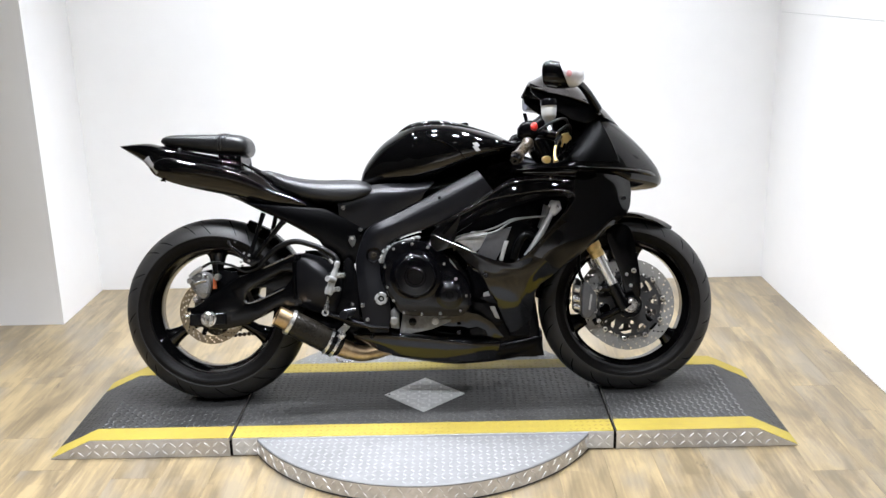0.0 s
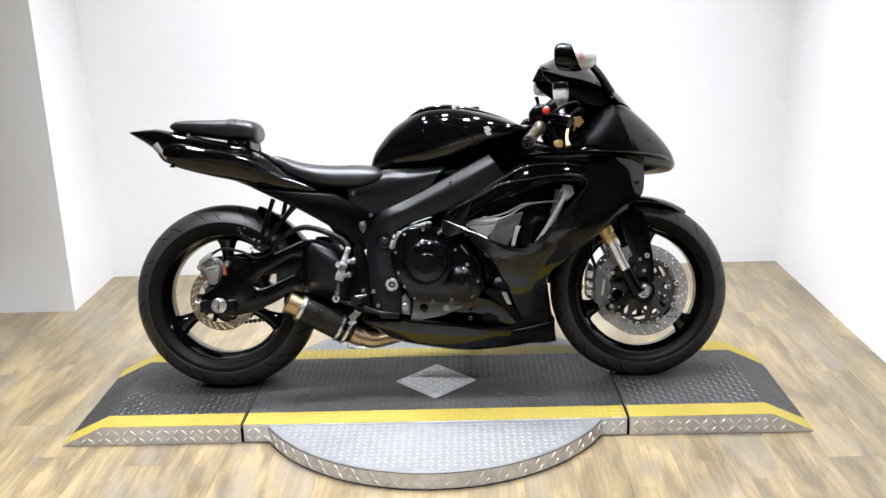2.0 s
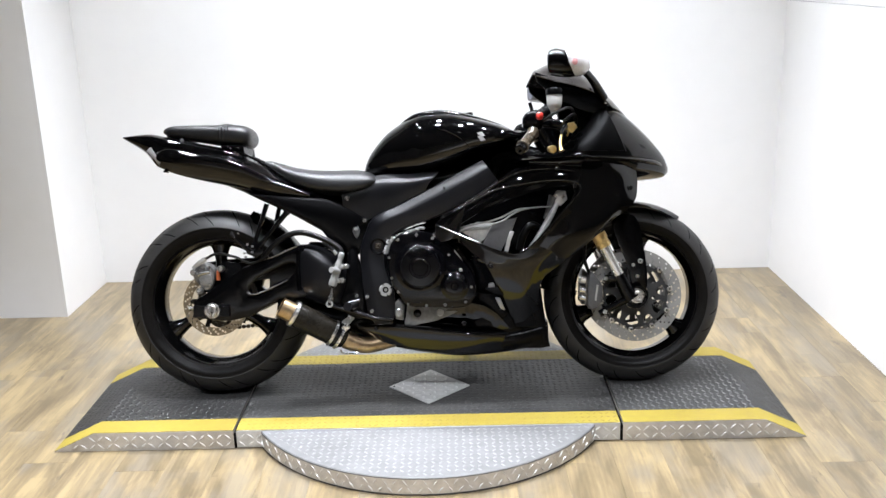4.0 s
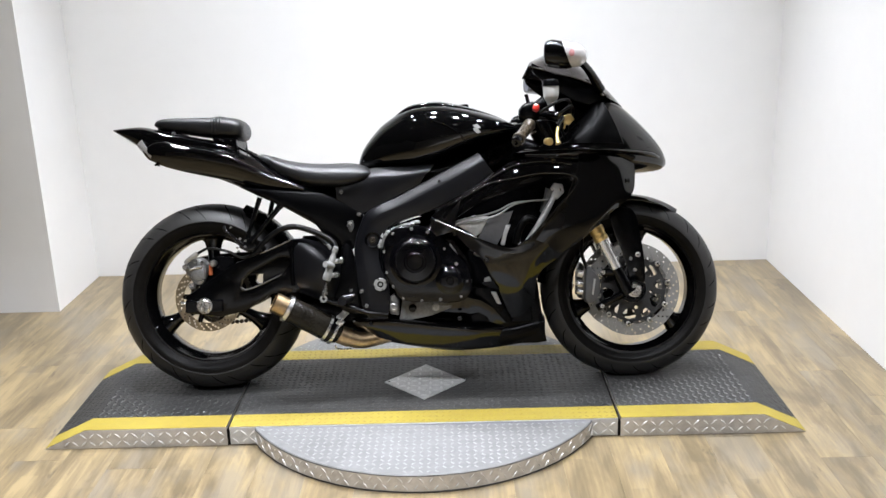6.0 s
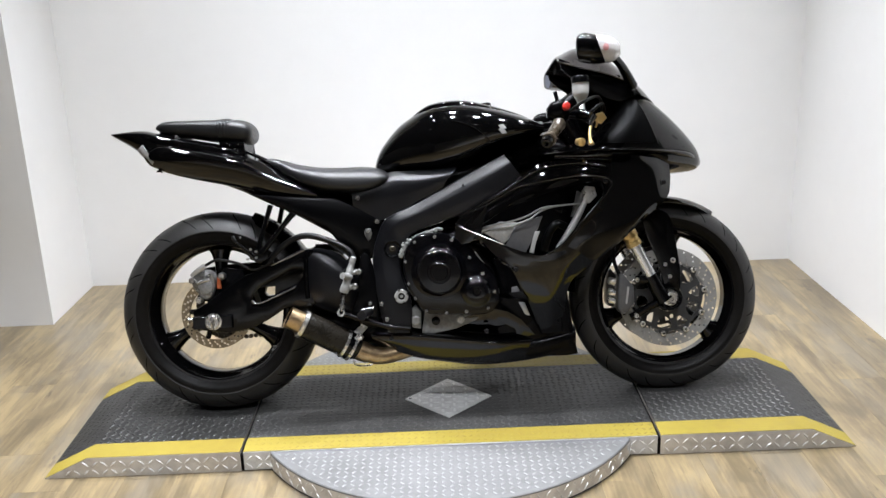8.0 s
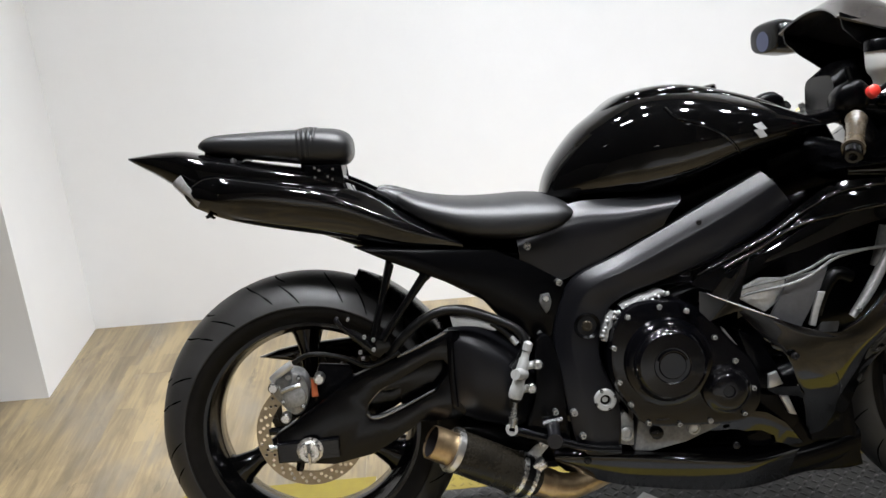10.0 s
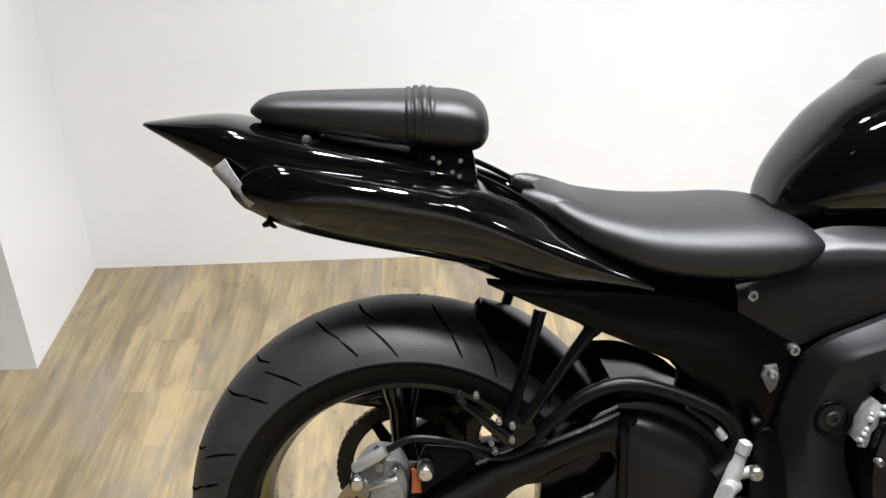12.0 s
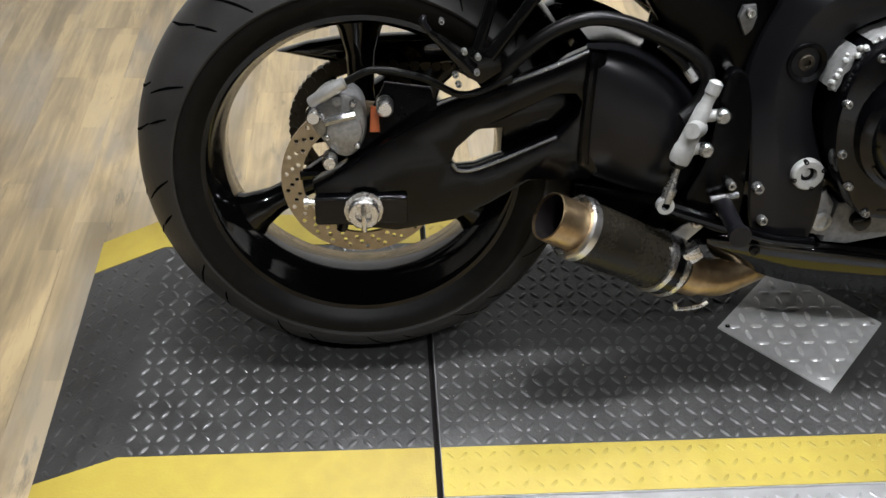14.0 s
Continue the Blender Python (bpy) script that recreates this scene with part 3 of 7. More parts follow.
def face_lugs(name, x0, x1, y, parent, low=lambda x: TOP - 0.006):
    """Lugs on an upright front face."""
    verts, faces, n = [], [], int((x1 - x0) / 0.026)
    for i in range(n):
        for row in range(2):
            x, z = x0 + (i + 0.5) * (x1 - x0) / n, 0.017 + 0.026 * row
            if z + 0.012 > low(x):
                continue
            tilt = radians(42) * (1 if (i + row) % 2 else -1)
            c, s, base = math.cos(tilt), math.sin(tilt), len(verts)
            for k, (p, q) in enumerate(((-0.5, 0), (0, 0.13), (0.5, 0), (0, -0.13), (-0.3, 0), (0, 0.05), (0.3, 0), (0, -0.05))):
                verts.append((x + 0.027 * (c * p - s * q), y - (0.003 if k > 3 else -0.0005), z + 0.027 * (s * p + c * q)))
            faces += [[base + i2, base + (i2 + 1) % 4, base + 4 + (i2 + 1) % 4, base + 4 + i2] for i2 in range(4)] + [[base + 4 + i2 for i2 in range(4)]]
    me = bpy.data.meshes.new(name)
    me.from_pydata(verts, [], faces)
    me.materials.append(M_ALU_LUG)
    ob = new(name, me)
    ob.parent = parent
    return tagged(ob, kind="stuff")


deck = part("deck", box(X_JOINT_L + 0.006, X_JOINT_R - 0.006, CY - HALF, CY + HALF, 0.003, TOP), M_ALU, turntable, "aluminium deck body", bevel=0.002)
face_lugs("flank_relief", X_JOINT_L + 0.01, CX - DISC_R * 0.86, CY - HALF, deck)
face_lugs("flank_relief", CX + DISC_R * 0.86, X_JOINT_R - 0.01, CY - HALF, deck)
black = part("black_tread_sheet", box(X_JOINT_L + 0.007, X_JOINT_R - 0.007, CY - HALF + STRIPE, CY + HALF - STRIPE, TOP - 0.002, TOP + 0.001), M_TREAD_DARK, turntable, "worn black painted tread sheet")
DIAG = 0.139


def on_diamond(x, y, margin=0.0):
    return abs(x - CX) + abs(y - CY) < DIAG + margin


lug_mesh("tread_relief", lug_grid(X_JOINT_L + 0.008, X_JOINT_R - 0.008, CY - HALF + STRIPE, CY + HALF - STRIPE, TOP + 0.001, 0.0202, keep=lambda x, y: not on_diamond(x, y, 0.016)), 0.0240, 0.0019, M_LUG_DARK, black)
for side in (-1, 1):
    y0, y1 = sorted((CY + side * HALF, CY + side * (HALF - STRIPE)))
    stripe = part("yellow_stripe", box(X_JOINT_L + 0.007, X_JOINT_R - 0.007, y0 + 0.001, y1 - 0.0005, TOP - 0.002, TOP + 0.0012), M_YELLOW, turntable, "yellow safety stripe")
    lug_mesh("tread_relief", lug_grid(X_JOINT_L + 0.008, X_JOINT_R - 0.008, y0 + 0.003, y1 - 0.003, TOP + 0.0012, 0.0202), 0.0200, 0.0009, M_YELLOW_LUG, stripe)
bm = bmesh.new()
low = [bm.verts.new((CX + dx * DIAG, CY + dy * DIAG, TOP + 0.0005)) for dx, dy in ((-1, 0), (0, -1), (1, 0), (0, 1))]
high = [bm.verts.new((CX + dx * (DIAG - 0.001), CY + dy * (DIAG - 0.001), TOP + 0.0042)) for dx, dy in ((-1, 0), (0, -1), (1, 0), (0, 1))]
bm.faces.new(high)
for k in range(4):
    bm.faces.new((low[k], low[(k + 1) % 4], high[(k + 1) % 4], high[k]))
diamond = part("diamond_plate", bm, M_ALU, turntable, "square bright aluminium tread plate set cornerwise")
spots = []
for i in range(-6, 7):
    for j in range(-6, 7):
        u, v = i * 0.0262, j * 0.0262
        x, y = CX + (u - v) * 0.7071, CY + (u + v) * 0.7071
        if on_diamond(x, y, -0.016):
            spots.append((x, y, TOP + 0.0042, radians(45) + (radians(45) if (i + j) % 2 else radians(-45)), 0.0))
lug_mesh("tread_relief", spots, 0.0255, 0.0022, M_ALU_LUG, diamond)
for dx in (-1, 1):
    part("screw", lathe([(0, 0.005), (0.0015, 0.0045), (0.0022, 0.0005)], (CX + dx * (DIAG - 0.017), CY, TOP + 0.0042), (0, 0, 1), 16), M_STEEL, diamond)


def end_ramp(side):
    """A bent ramp piece at one end of the turntable."""
    ob = thing("end_ramp", "bent black tread plate end ramp with yellow edges", "ramp", pose(CX, CY, 0), "end ramps")
    xa, xb, xe = 0.611 + 0.003, BEND, END
    drop = (TOP - 0.002) / (xe - xb)

    def slab(y0, y1, z0, z1, inset=0.0):
        """Bent sheet: z offsets above the ramp's own surface."""
        b = bmesh.new()
        rows = []
        for x, z in ((xa + inset, TOP), (xb, TOP), (xe, 0.002)):
            rows.append([b.verts.new((side * x, y, z + dz)) for y, dz in ((y0, z0), (y1, z0), (y1, z1), (y0, z1))])
        grid_faces(b, rows, close_v=True, cap=True)
        return b

    body = bmesh.new()
    prof = [(xa, 0.001), (xe, 0.001), (xe, 0.0025), (xb, TOP), (xa, TOP)]
    rows = [[body.verts.new((side * x, y, z)) for x, z in prof] for y in (-HALF, HALF)]
    grid_faces(body, rows, close_v=True, cap=True)
    core = part("body", body, M_FLANK, ob, "bright aluminium tread plate flank")
    verts_low = lambda x: TOP - 0.004 if abs(x) < xb else TOP - 0.004 - drop * (abs(x) - xb)
    x0, x1 = sorted((side * (xa + 0.005), side * (xe - 0.03)))
    face_lugs("flank_relief", x0, x1, -HALF, core, low=verts_low)
    top = part("black_tread_sheet", slab(-HALF + STRIPE, HALF - STRIPE, -0.001, 0.001), M_TREAD_DARK, ob, "worn black painted tread sheet")
    flat = lug_grid(*sorted((side * xa, side * (xb - 0.002))), -HALF + STRIPE, HALF - STRIPE, TOP + 0.001, 0.0202)
    lug_mesh("tread_relief", flat, 0.0240, 0.0019, M_LUG_DARK, top)
    tilted = []
    n = 5
    for i in range(n):
        for j in range(18):
            u = (i + 0.5) / n
            x = xb + 0.006 + u * (xe - xb - 0.012)
            tilted.append((side * x, -HALF + STRIPE + (j + 0.5) * (2 * HALF - 2 * STRIPE) / 18, TOP + 0.001 - drop * (x - xb), radians(48) * (1 if (i + j) % 2 else -1), -side * drop))
    lug_mesh("tread_relief", tilted, 0.0225, 0.0011, M_TREAD_DARK, top)
    for s in (-1, 1):
        y0, y1 = sorted((s * HALF, s * (HALF - STRIPE)))
        part("yellow_stripe", slab(y0 + 0.001, y1 - 0.0005, -0.001, 0.0014), M_YELLOW, ob, "yellow safety stripe")
    # black strip added in the joint to paint the shade of its gap
    part("joint_shade", box(*sorted((side * (xa - 0.008), side * (xa + 0.0005))), -HALF + 0.002, HALF - 0.002, 0.0015, TOP - 0.010), M_BLACKHOLE, ob)
    return ob


end_ramp(-1)
end_ramp(1)


# ---- the motorcycle, leaning on its side stand ----
LEAN_DEG, BIKE_Y = 14.5, -0.052
bike = thing("motorcycle", "gloss black sport motorcycle leaning on its side stand", "motorcycle", pose(0, BIKE_Y, TOP + 0.0015, -LEAN_DEG, 0, 0.6))
RW, FW = (0.0, 0.307), (1.411, 0.295)


def wheel(name, at, rim_r, rim_w, label, spoke_turn):
    """Cast rim with a hub and three spokes."""
    w = rim_w / 2
    prof = [(-w, rim_r + 0.010), (-w + 0.006, rim_r + 0.011), (-w + 0.012, rim_r - 0.001), (-w * 0.55, rim_r - 0.005), (-w * 0.40, rim_r - 0.013), (w * 0.40, rim_r - 0.013), (w * 0.55, rim_r - 0.005), (w - 0.012, rim_r - 0.001), (w - 0.006, rim_r + 0.011), (w, rim_r + 0.010),
            (w, rim_r - 0.004), (w - 0.010, rim_r - 0.009), (w * 0.55, rim_r - 0.013), (w * 0.38, rim_r - 0.021), (-w * 0.38, rim_r - 0.021), (-w * 0.55, rim_r - 0.013), (-w + 0.010, rim_r - 0.009), (-w, rim_r - 0.004)]
    ob = part(name, lathe(prof, (at[0], 0, at[1]), (0, 1, 0), 96, closed=True), M_RIM, bike, label)
    part("hub", lathe([(-0.06, 0.028), (-0.06, 0.045), (-0.03, 0.05), (0.03, 0.05), (0.06, 0.045), (0.06, 0.028)], (at[0], 0, at[1]), (0, 1, 0), 32, closed=True), M_RIM, ob)
    for k in range(3):
        a = radians(spoke_turn + 120 * k)
        d, t = Vector((math.cos(a), 0, math.sin(a))), Vector((-math.sin(a), 0, math.cos(a)))
        c = Vector((at[0], 0, at[1]))
        bm = bmesh.new()
        rows = []
        for f, width, thick in ((0.12, 0.035, 0.035), (0.25, 0.028, 0.028), (0.5, 0.020, 0.022), (0.75, 0.023, 0.022), (0.92, 0.034, 0.025), (1.0, 0.048, 0.027)):
            p = c + d * (f * (rim_r - 0.018))
            rows.append([bm.verts.new(p + t * (width * math.cos(b) * 0.9) + Vector((0, thick * math.sin(b), 0))) for b in [math.pi * 2 * j / 14 for j in range(14)]])
        grid_faces(bm, rows, close_v=True, cap=True)
        part("spoke", bm, M_RIM, ob)
    return ob


def crown(r, w, rim_r, s):
    """Across the tread, s from -1 to 1: sideways place and radius."""
    k = s * radians(66)
    half = w / 2
    return half * math.sin(k) / math.sin(radians(66)), r - (r - rim_r) * 0.60 * (1 - math.cos(k)) / (1 - math.cos(radians(66)))


def tyre(name, at, r, w, rim_r, rim_w, label):
    """Round crown, a small edge at the shoulder, and a flatter sidewall down to the rim."""
    h, half = r - rim_r, w / 2
    prof = [crown(r, w, rim_r, k / 12) for k in range(-12, 13)]
    side = [(half * 1.0, r - h * 0.63), (half * 0.985, r - h * 0.645), (half * 0.985, r - h * 0.70), (half * 0.97, r - h * 0.80), (rim_w / 2 + 0.006, rim_r + 0.012), (rim_w / 2 + 0.001, rim_r + 0.004), (rim_w / 2 - 0.006, rim_r - 0.004)]
    ob = part(name, lathe([(-y, z) for y, z in reversed(side)] + [(y * 0.97, z - 0.004) for y, z in prof] + side, (at[0], 0, at[1]), (0, 1, 0), 144), M_TYRE, bike, label, sharp=40)
    part("tread_band", lathe([(prof[0][0] * 0.99, prof[0][1] - 0.003)] + prof + [(prof[-1][0] * 0.99, prof[-1][1] - 0.003)], (at[0], 0, at[1]), (0, 1, 0), 144), M_SCRUB, ob, "dull grey scrubbed tread band", sharp=40)
    return ob


def tread_cuts(parent, at, r, w, rim_r, count, shapes):
    """Grooves across the tread: narrow strips just above the rubber, groove shade painted black."""
    for flank in (-1, 1):
        for run in shapes:
            bm = bmesh.new()
            line = curve_points(run, 9)
            left, right = [], []
            for i, (da, s) in enumerate(line):
                e = line[min(i + 1, 8)] - line[max(i - 1, 0)]
                e = e / np.hypot(*e)
                wide = 0.0082 * (1 - 0.5 * abs(i - 4) / 4)
                for store, sign in ((left, 1), (right, -1)):
                    y, rad = crown(r + 0.0007, w, rim_r, flank * float(s + sign * e[0] * wide * 1.8))
                    ang = float(da - sign * e[1] * wide)
                    store.append(bm.verts.new((rad * math.cos(ang), y, rad * math.sin(ang))))
            for i in range(8):
                bm.faces.new((left[i], left[i + 1], right[i + 1], right[i]))
            first = part("tread_groove", bm, M_GROOVE_SHADE, parent)
            for k in range(count):
                ob = first if k == 0 else new("tread_groove", first.data)
                ob.parent = parent
                ob.matrix_basis = pose(at[0], 0, at[1], 0, -360 * (k + (0.5 if flank > 0 else 0)) / count, 0)


def holed_disc(at, y, r0, r1, thick, rings, per, hole_r, turn=0.0):
    """A brake disc with drilled holes."""
    def ring(cx, cz, r, n, t0=0.0):
        return [(cx + r * math.cos(2 * math.pi * k / n + t0), cz + r * math.sin(2 * math.pi * k / n + t0)) for k in range(n)]
    holes = [ring(*at, r0, 48)]
    for n, rr in enumerate(rings):
        for k in range(per):
            a = 2 * math.pi * (k + 0.33 * n) / per + turn
            holes.append(ring(at[0] + rr * math.cos(a), at[1] + rr * math.sin(a), hole_r, 6))
    return plate(ring(*at, r1, 72), y, y + thick, holes=holes)


# rear wheel
rear_wheel = wheel("rear_wheel", RW, 0.216, 0.162, "gloss black cast rear wheel with three spokes", 90)
REAR = (RW, 0.314, 0.192, 0.216)
rear_tyre = tyre("rear_tyre", *REAR, 0.162, "wide worn black rear tyre")
tread_cuts(rear_tyre, *REAR, 12, [[(0.0, 0.95), (0.06, 0.76), (0.14, 0.52)], [(0.20, 0.88), (0.235, 0.76), (0.27, 0.64)], [(0.27, 0.62), (0.33, 0.42), (0.37, 0.18)], [(0.10, 0.45), (0.15, 0.28), (0.17, 0.08)]])
rear_disc = part("brake_disc", holed_disc(RW, -0.098, 0.082, 0.110, 0.005, (0.089, 0.096, 0.103), 26, 0.0036), M_REARDISC, rear_wheel, "drilled bronzed rear brake disc", sharp=30)
for k in range(5):
    a = radians(72 * k + 20)
    part("carrier_arm", tube([(RW[0] + 0.03 * math.cos(a), -0.09, RW[1] + 0.03 * math.sin(a)), (RW[0] + 0.085 * math.cos(a + 0.2), -0.095, RW[1] + 0.085 * math.sin(a + 0.2))], 0.008, 6, 8), M_SATIN, rear_wheel)
# sprocket and chain on the far side
teeth = [(RW[0] + (0.105 if k % 2 else 0.098) * math.cos(2 * math.pi * k / 90), RW[1] + (0.105 if k % 2 else 0.098) * math.sin(2 * math.pi * k / 90)) for k in range(90)]
bore_ring = [(RW[0] + 0.086 * math.cos(2 * math.pi * k / 48), RW[1] + 0.086 * math.sin(2 * math.pi * k / 48)) for k in range(48)]
sprocket = part("sprocket", plate(teeth, 0.100, 0.106, holes=(bore_ring,)), M_CHAIN, rear_wheel, "oily dark rear sprocket ring")
for k in range(5):
    a = radians(72 * k + 50)
    part("sprocket_arm", tube([(RW[0] + 0.035 * math.cos(a), 0.098, RW[1] + 0.035 * math.sin(a)), (RW[0] + 0.090 * math.cos(a), 0.103, RW[1] + 0.090 * math.sin(a))], [0.012, 0.009], 6, 8), M_SATIN, sprocket)
bm = bmesh.new()
links = []
for k in range(30):
    a = radians(95 + 170 * k / 29)
    links.append((RW[0] + 0.105 * math.cos(a), RW[1] + 0.105 * math.sin(a)))
for z0, z1 in ((0.406, 0.385), (0.201, 0.245)):
    links += [(RW[0] + 0.016 * k, z0 + (z1 - z0) * k / 34) for k in range(35)]
for k, (x, z) in enumerate(links):
    lathe([(-0.008 if k % 2 else -0.005, 0.0075), (0.008 if k % 2 else 0.005, 0.0075)], (x, 0.103, z), (0, 1, 0), 8, bm=bm, cap=True)
part("drive_chain", bm, M_CHAIN, bike, "oily drive chain", sharp=50)

# front wheel
front_wheel = wheel("front_wheel", FW, 0.216, 0.10, "gloss black cast front wheel with three spokes", 81)
FRONT = (FW, 0.301, 0.124, 0.217)
front_tyre = tyre("front_tyre", *FRONT, 0.10, "worn black front tyre")
tread_cuts(front_tyre, *FRONT, 12, [[(0.0, 0.88), (0.08, 0.6), (0.22, 0.35)], [(0.24, 0.84), (0.3, 0.55), (0.42, 0.12)]])
for side in (-1, 1):
    y = side * 0.074 - 0.0025
    d = part("front_brake_disc", holed_disc(FW, y, 0.118, 0.155, 0.005, (0.125, 0.1365, 0.148), 30, 0.0036), M_DISC, bike, "drilled steel front brake disc", sharp=30)
    polar = lambda rad, deg: (FW[0] + rad * math.cos(radians(deg)), FW[1] + rad * math.sin(radians(deg)))
    rim = [polar(0.121 if k % 8 in (2, 3, 4) else 0.108, 4.5 * k - 4.5) for k in range(80)]
    gaps = [[polar(0.046, 9 * k) for k in range(40)]]
    for k in range(5):
        c = 72 * k + 45
        gaps.append([polar(r, c + o) for r, o in ((0.062, 0), (0.070, 10), (0.084, 15), (0.098, 13), (0.102, 0), (0.098, -13), (0.084, -15), (0.070, -10))])
        gaps.append([polar(r, c + 36 + o) for r, o in ((0.066, 0), (0.084, 9), (0.099, 11), (0.102, 0), (0.099, -11), (0.084, -9))])
        gaps.append([polar(r, c + 18 + o) for r, o in ((0.055, 0), (0.060, 6), (0.068, 4), (0.068, -4), (0.060, -6))])
    part("carrier", plate(rim, y - 0.002, y + 0.005, holes=gaps), M_CARRIER, d, "grey cast disc carrier with openings", sharp=30)
    part("carrier_hub", lathe([(y - 0.003, 0.028), (y - 0.003, 0.044), (y + 0.008, 0.044), (y + 0.008, 0.028)], (FW[0], 0, FW[1]), (0, 1, 0), 32, closed=True), M_SATIN, d)
    for k in range(10):
        a = radians(36 * k + 9)
        part("disc_button", lathe([(-0.003, 0.0085), (0.008, 0.0085), (0.009, 0.007), (0.009, 0.004), (0.006, 0.003)], (FW[0] + 0.1165 * math.cos(a), y, FW[1] + 0.1165 * math.sin(a)), (0, -1, 0), 14), M_STEEL, d)

# fork: gold outer tubes, bright sliders, black axle clamps
RAKE = Vector((-0.435, 0, 0.90)).normalized()


def on_fork(d, side):
    """A place on a fork leg, d metres above its foot."""
    return Vector((1.392, side * 0.104, 0.285)) + RAKE * d


for side in (-1, 1):
    part("fork_slider", lathe([(0.06, 0.0182), (0.26, 0.0182)], on_fork(0, side), RAKE, 28, cap=True), M_CHROME, bike, "bright chromed fork slider")
    part("fork_seal", lathe([(0.196, 0.0190), (0.196, 0.0235), (0.210, 0.0245), (0.213, 0.0222), (0.222, 0.0222), (0.224, 0.0250), (0.247, 0.0250), (0.250, 0.0225)], on_fork(0, side), RAKE, 28), M_GOLD, bike, "gold lower end of the fork tube")
    part("fork_tube", lathe([(0.246, 0.027), (0.62, 0.027)], on_fork(0, side), RAKE, 28, cap=True), M_SATIN, bike, "black fork tube")
    foot = on_fork(0, side)
    bm = tube([tuple(on_fork(0.092, side)), tuple(on_fork(0.07, side)), tuple(on_fork(0.035, side)), (1.394, side * 0.104, 0.288)], [0.0205, 0.022, 0.024, 0.028], 16, 20)
    lathe([(-0.02, 0.028), (-0.02, 0.034), (0.02, 0.034), (0.02, 0.028)], (FW[0], side * 0.104, FW[1]), (0, 1, 0), 28, closed=True, bm=bm)
    clamp = part("axle_clamp", bm, M_SATIN, bike, "black fork foot and axle clamp")
    part("axle_end", lathe([(0, 0.026), (0.010, 0.025), (0.011, 0.019), (0.020, 0.018), (0.022, 0.016), (0.022, 0.010), (0.014, 0.009), (0.014, 0.0005)], (FW[0], side * 0.104, FW[1]), (0, side, 0), 24), M_STEEL, clamp, "bright hollow axle end")
    # radial caliper behind the leg
    out = [(1.252, 0.376), (1.262, 0.380), (1.289, 0.344), (1.295, 0.332), (1.294, 0.286), (1.272, 0.256), (1.252, 0.256), (1.243, 0.272), (1.246, 0.336)]
    y0, y1 = sorted((side * 0.062, side * 0.128))
    cal = part("front_caliper", plate(out, y0, y1, bevel=0.006), M_CALIPER, bike, "dark grey four-piston brake caliper")
    part("caliper_lettering", plate([(1.274, 0.338), (1.280, 0.336), (1.272, 0.284), (1.266, 0.286)], side * 0.1285, side * 0.1292), M_PALE, cal, "pale unreadable lettering bar")
    for (x, z) in ((1.243, 0.292), (1.244, 0.318), (1.246, 0.352)):
        part("caliper_piston_cap", lathe([(0, 0.012), (0.018, 0.012), (0.022, 0.009), (0.022, 0.0005)], (x - 0.006, side * 0.11, z), (-1, 0, 0.25), 18), M_STEEL, cal)
    bm = tube([(1.305, side * 0.105, 0.355), (1.345, side * 0.104, 0.352), (1.372, side * 0.104, 0.335)], 0.013, 12, 10)
    tube([(1.285, side * 0.105, 0.238), (1.33, side * 0.104, 0.262), (1.378, side * 0.104, 0.285)], 0.012, 12, 10, bm)
    part("caliper_bracket", bm, M_SATIN, cal)
    for (x, z) in ((1.305, 0.357), (1.30, 0.246)):
        part("caliper_bolt", bolt(x, side * 0.118, z, 0.008, 0.01, axis=(0, side, 0)), M_STEEL, cal)
    part("brake_hose", tube([(1.255, side * 0.11, 0.37), (1.24, side * 0.10, 0.42), (1.245, side * 0.09, 0.48), (1.26, side * 0.08, 0.56)], 0.006, 20, 8), M_RUBBER, bike, "black brake hose")

# front mudguard
rows = []
for k in range(30):
    a = radians(57 + 118 * k / 29)
    ring = []
    tip = min(1, 0.25 + 1.6 * min(k, 8) / 8)
    for j in range(13):
        b = -1 + 2 * j / 12
        rad = 0.312 + 0.008 * math.sin(k / 29 * math.pi) - 0.018 * abs(b) ** 2.5
        ring.append((FW[0] + rad * math.cos(a), b * 0.072 * tip, FW[1] + rad * math.sin(a)))
    rows.append(ring)
bm = bmesh.new()
grid_faces(bm, [[bm.verts.new(p) for p in r] for r in rows])
bm.normal_update()
bmesh.ops.solidify(bm, geom=bm.faces[:], thickness=0.003)
guard = part("front_mudguard", bm, M_GLOSS, bike, "gloss black front mudguard")
for side in (-1, 1):
    bm = plate([(1.338, 0.545), (1.415, 0.560), (1.445, 0.440), (1.452, 0.33), (1.432, 0.315), (1.400, 0.33), (1.385, 0.40)], side * 0.074, side * 0.082, smooth=40, bevel=0.003)
    part("mudguard_stay", bm, M_SATIN, guard, "satin black mudguard stay")
    for (x, z) in ((1.418, 0.36), (1.405, 0.398)):
        part("stay_bolt", bolt(x, side * 0.083, z, 0.006, 0.005, axis=(0, side, 0)), M_STEEL, guard)

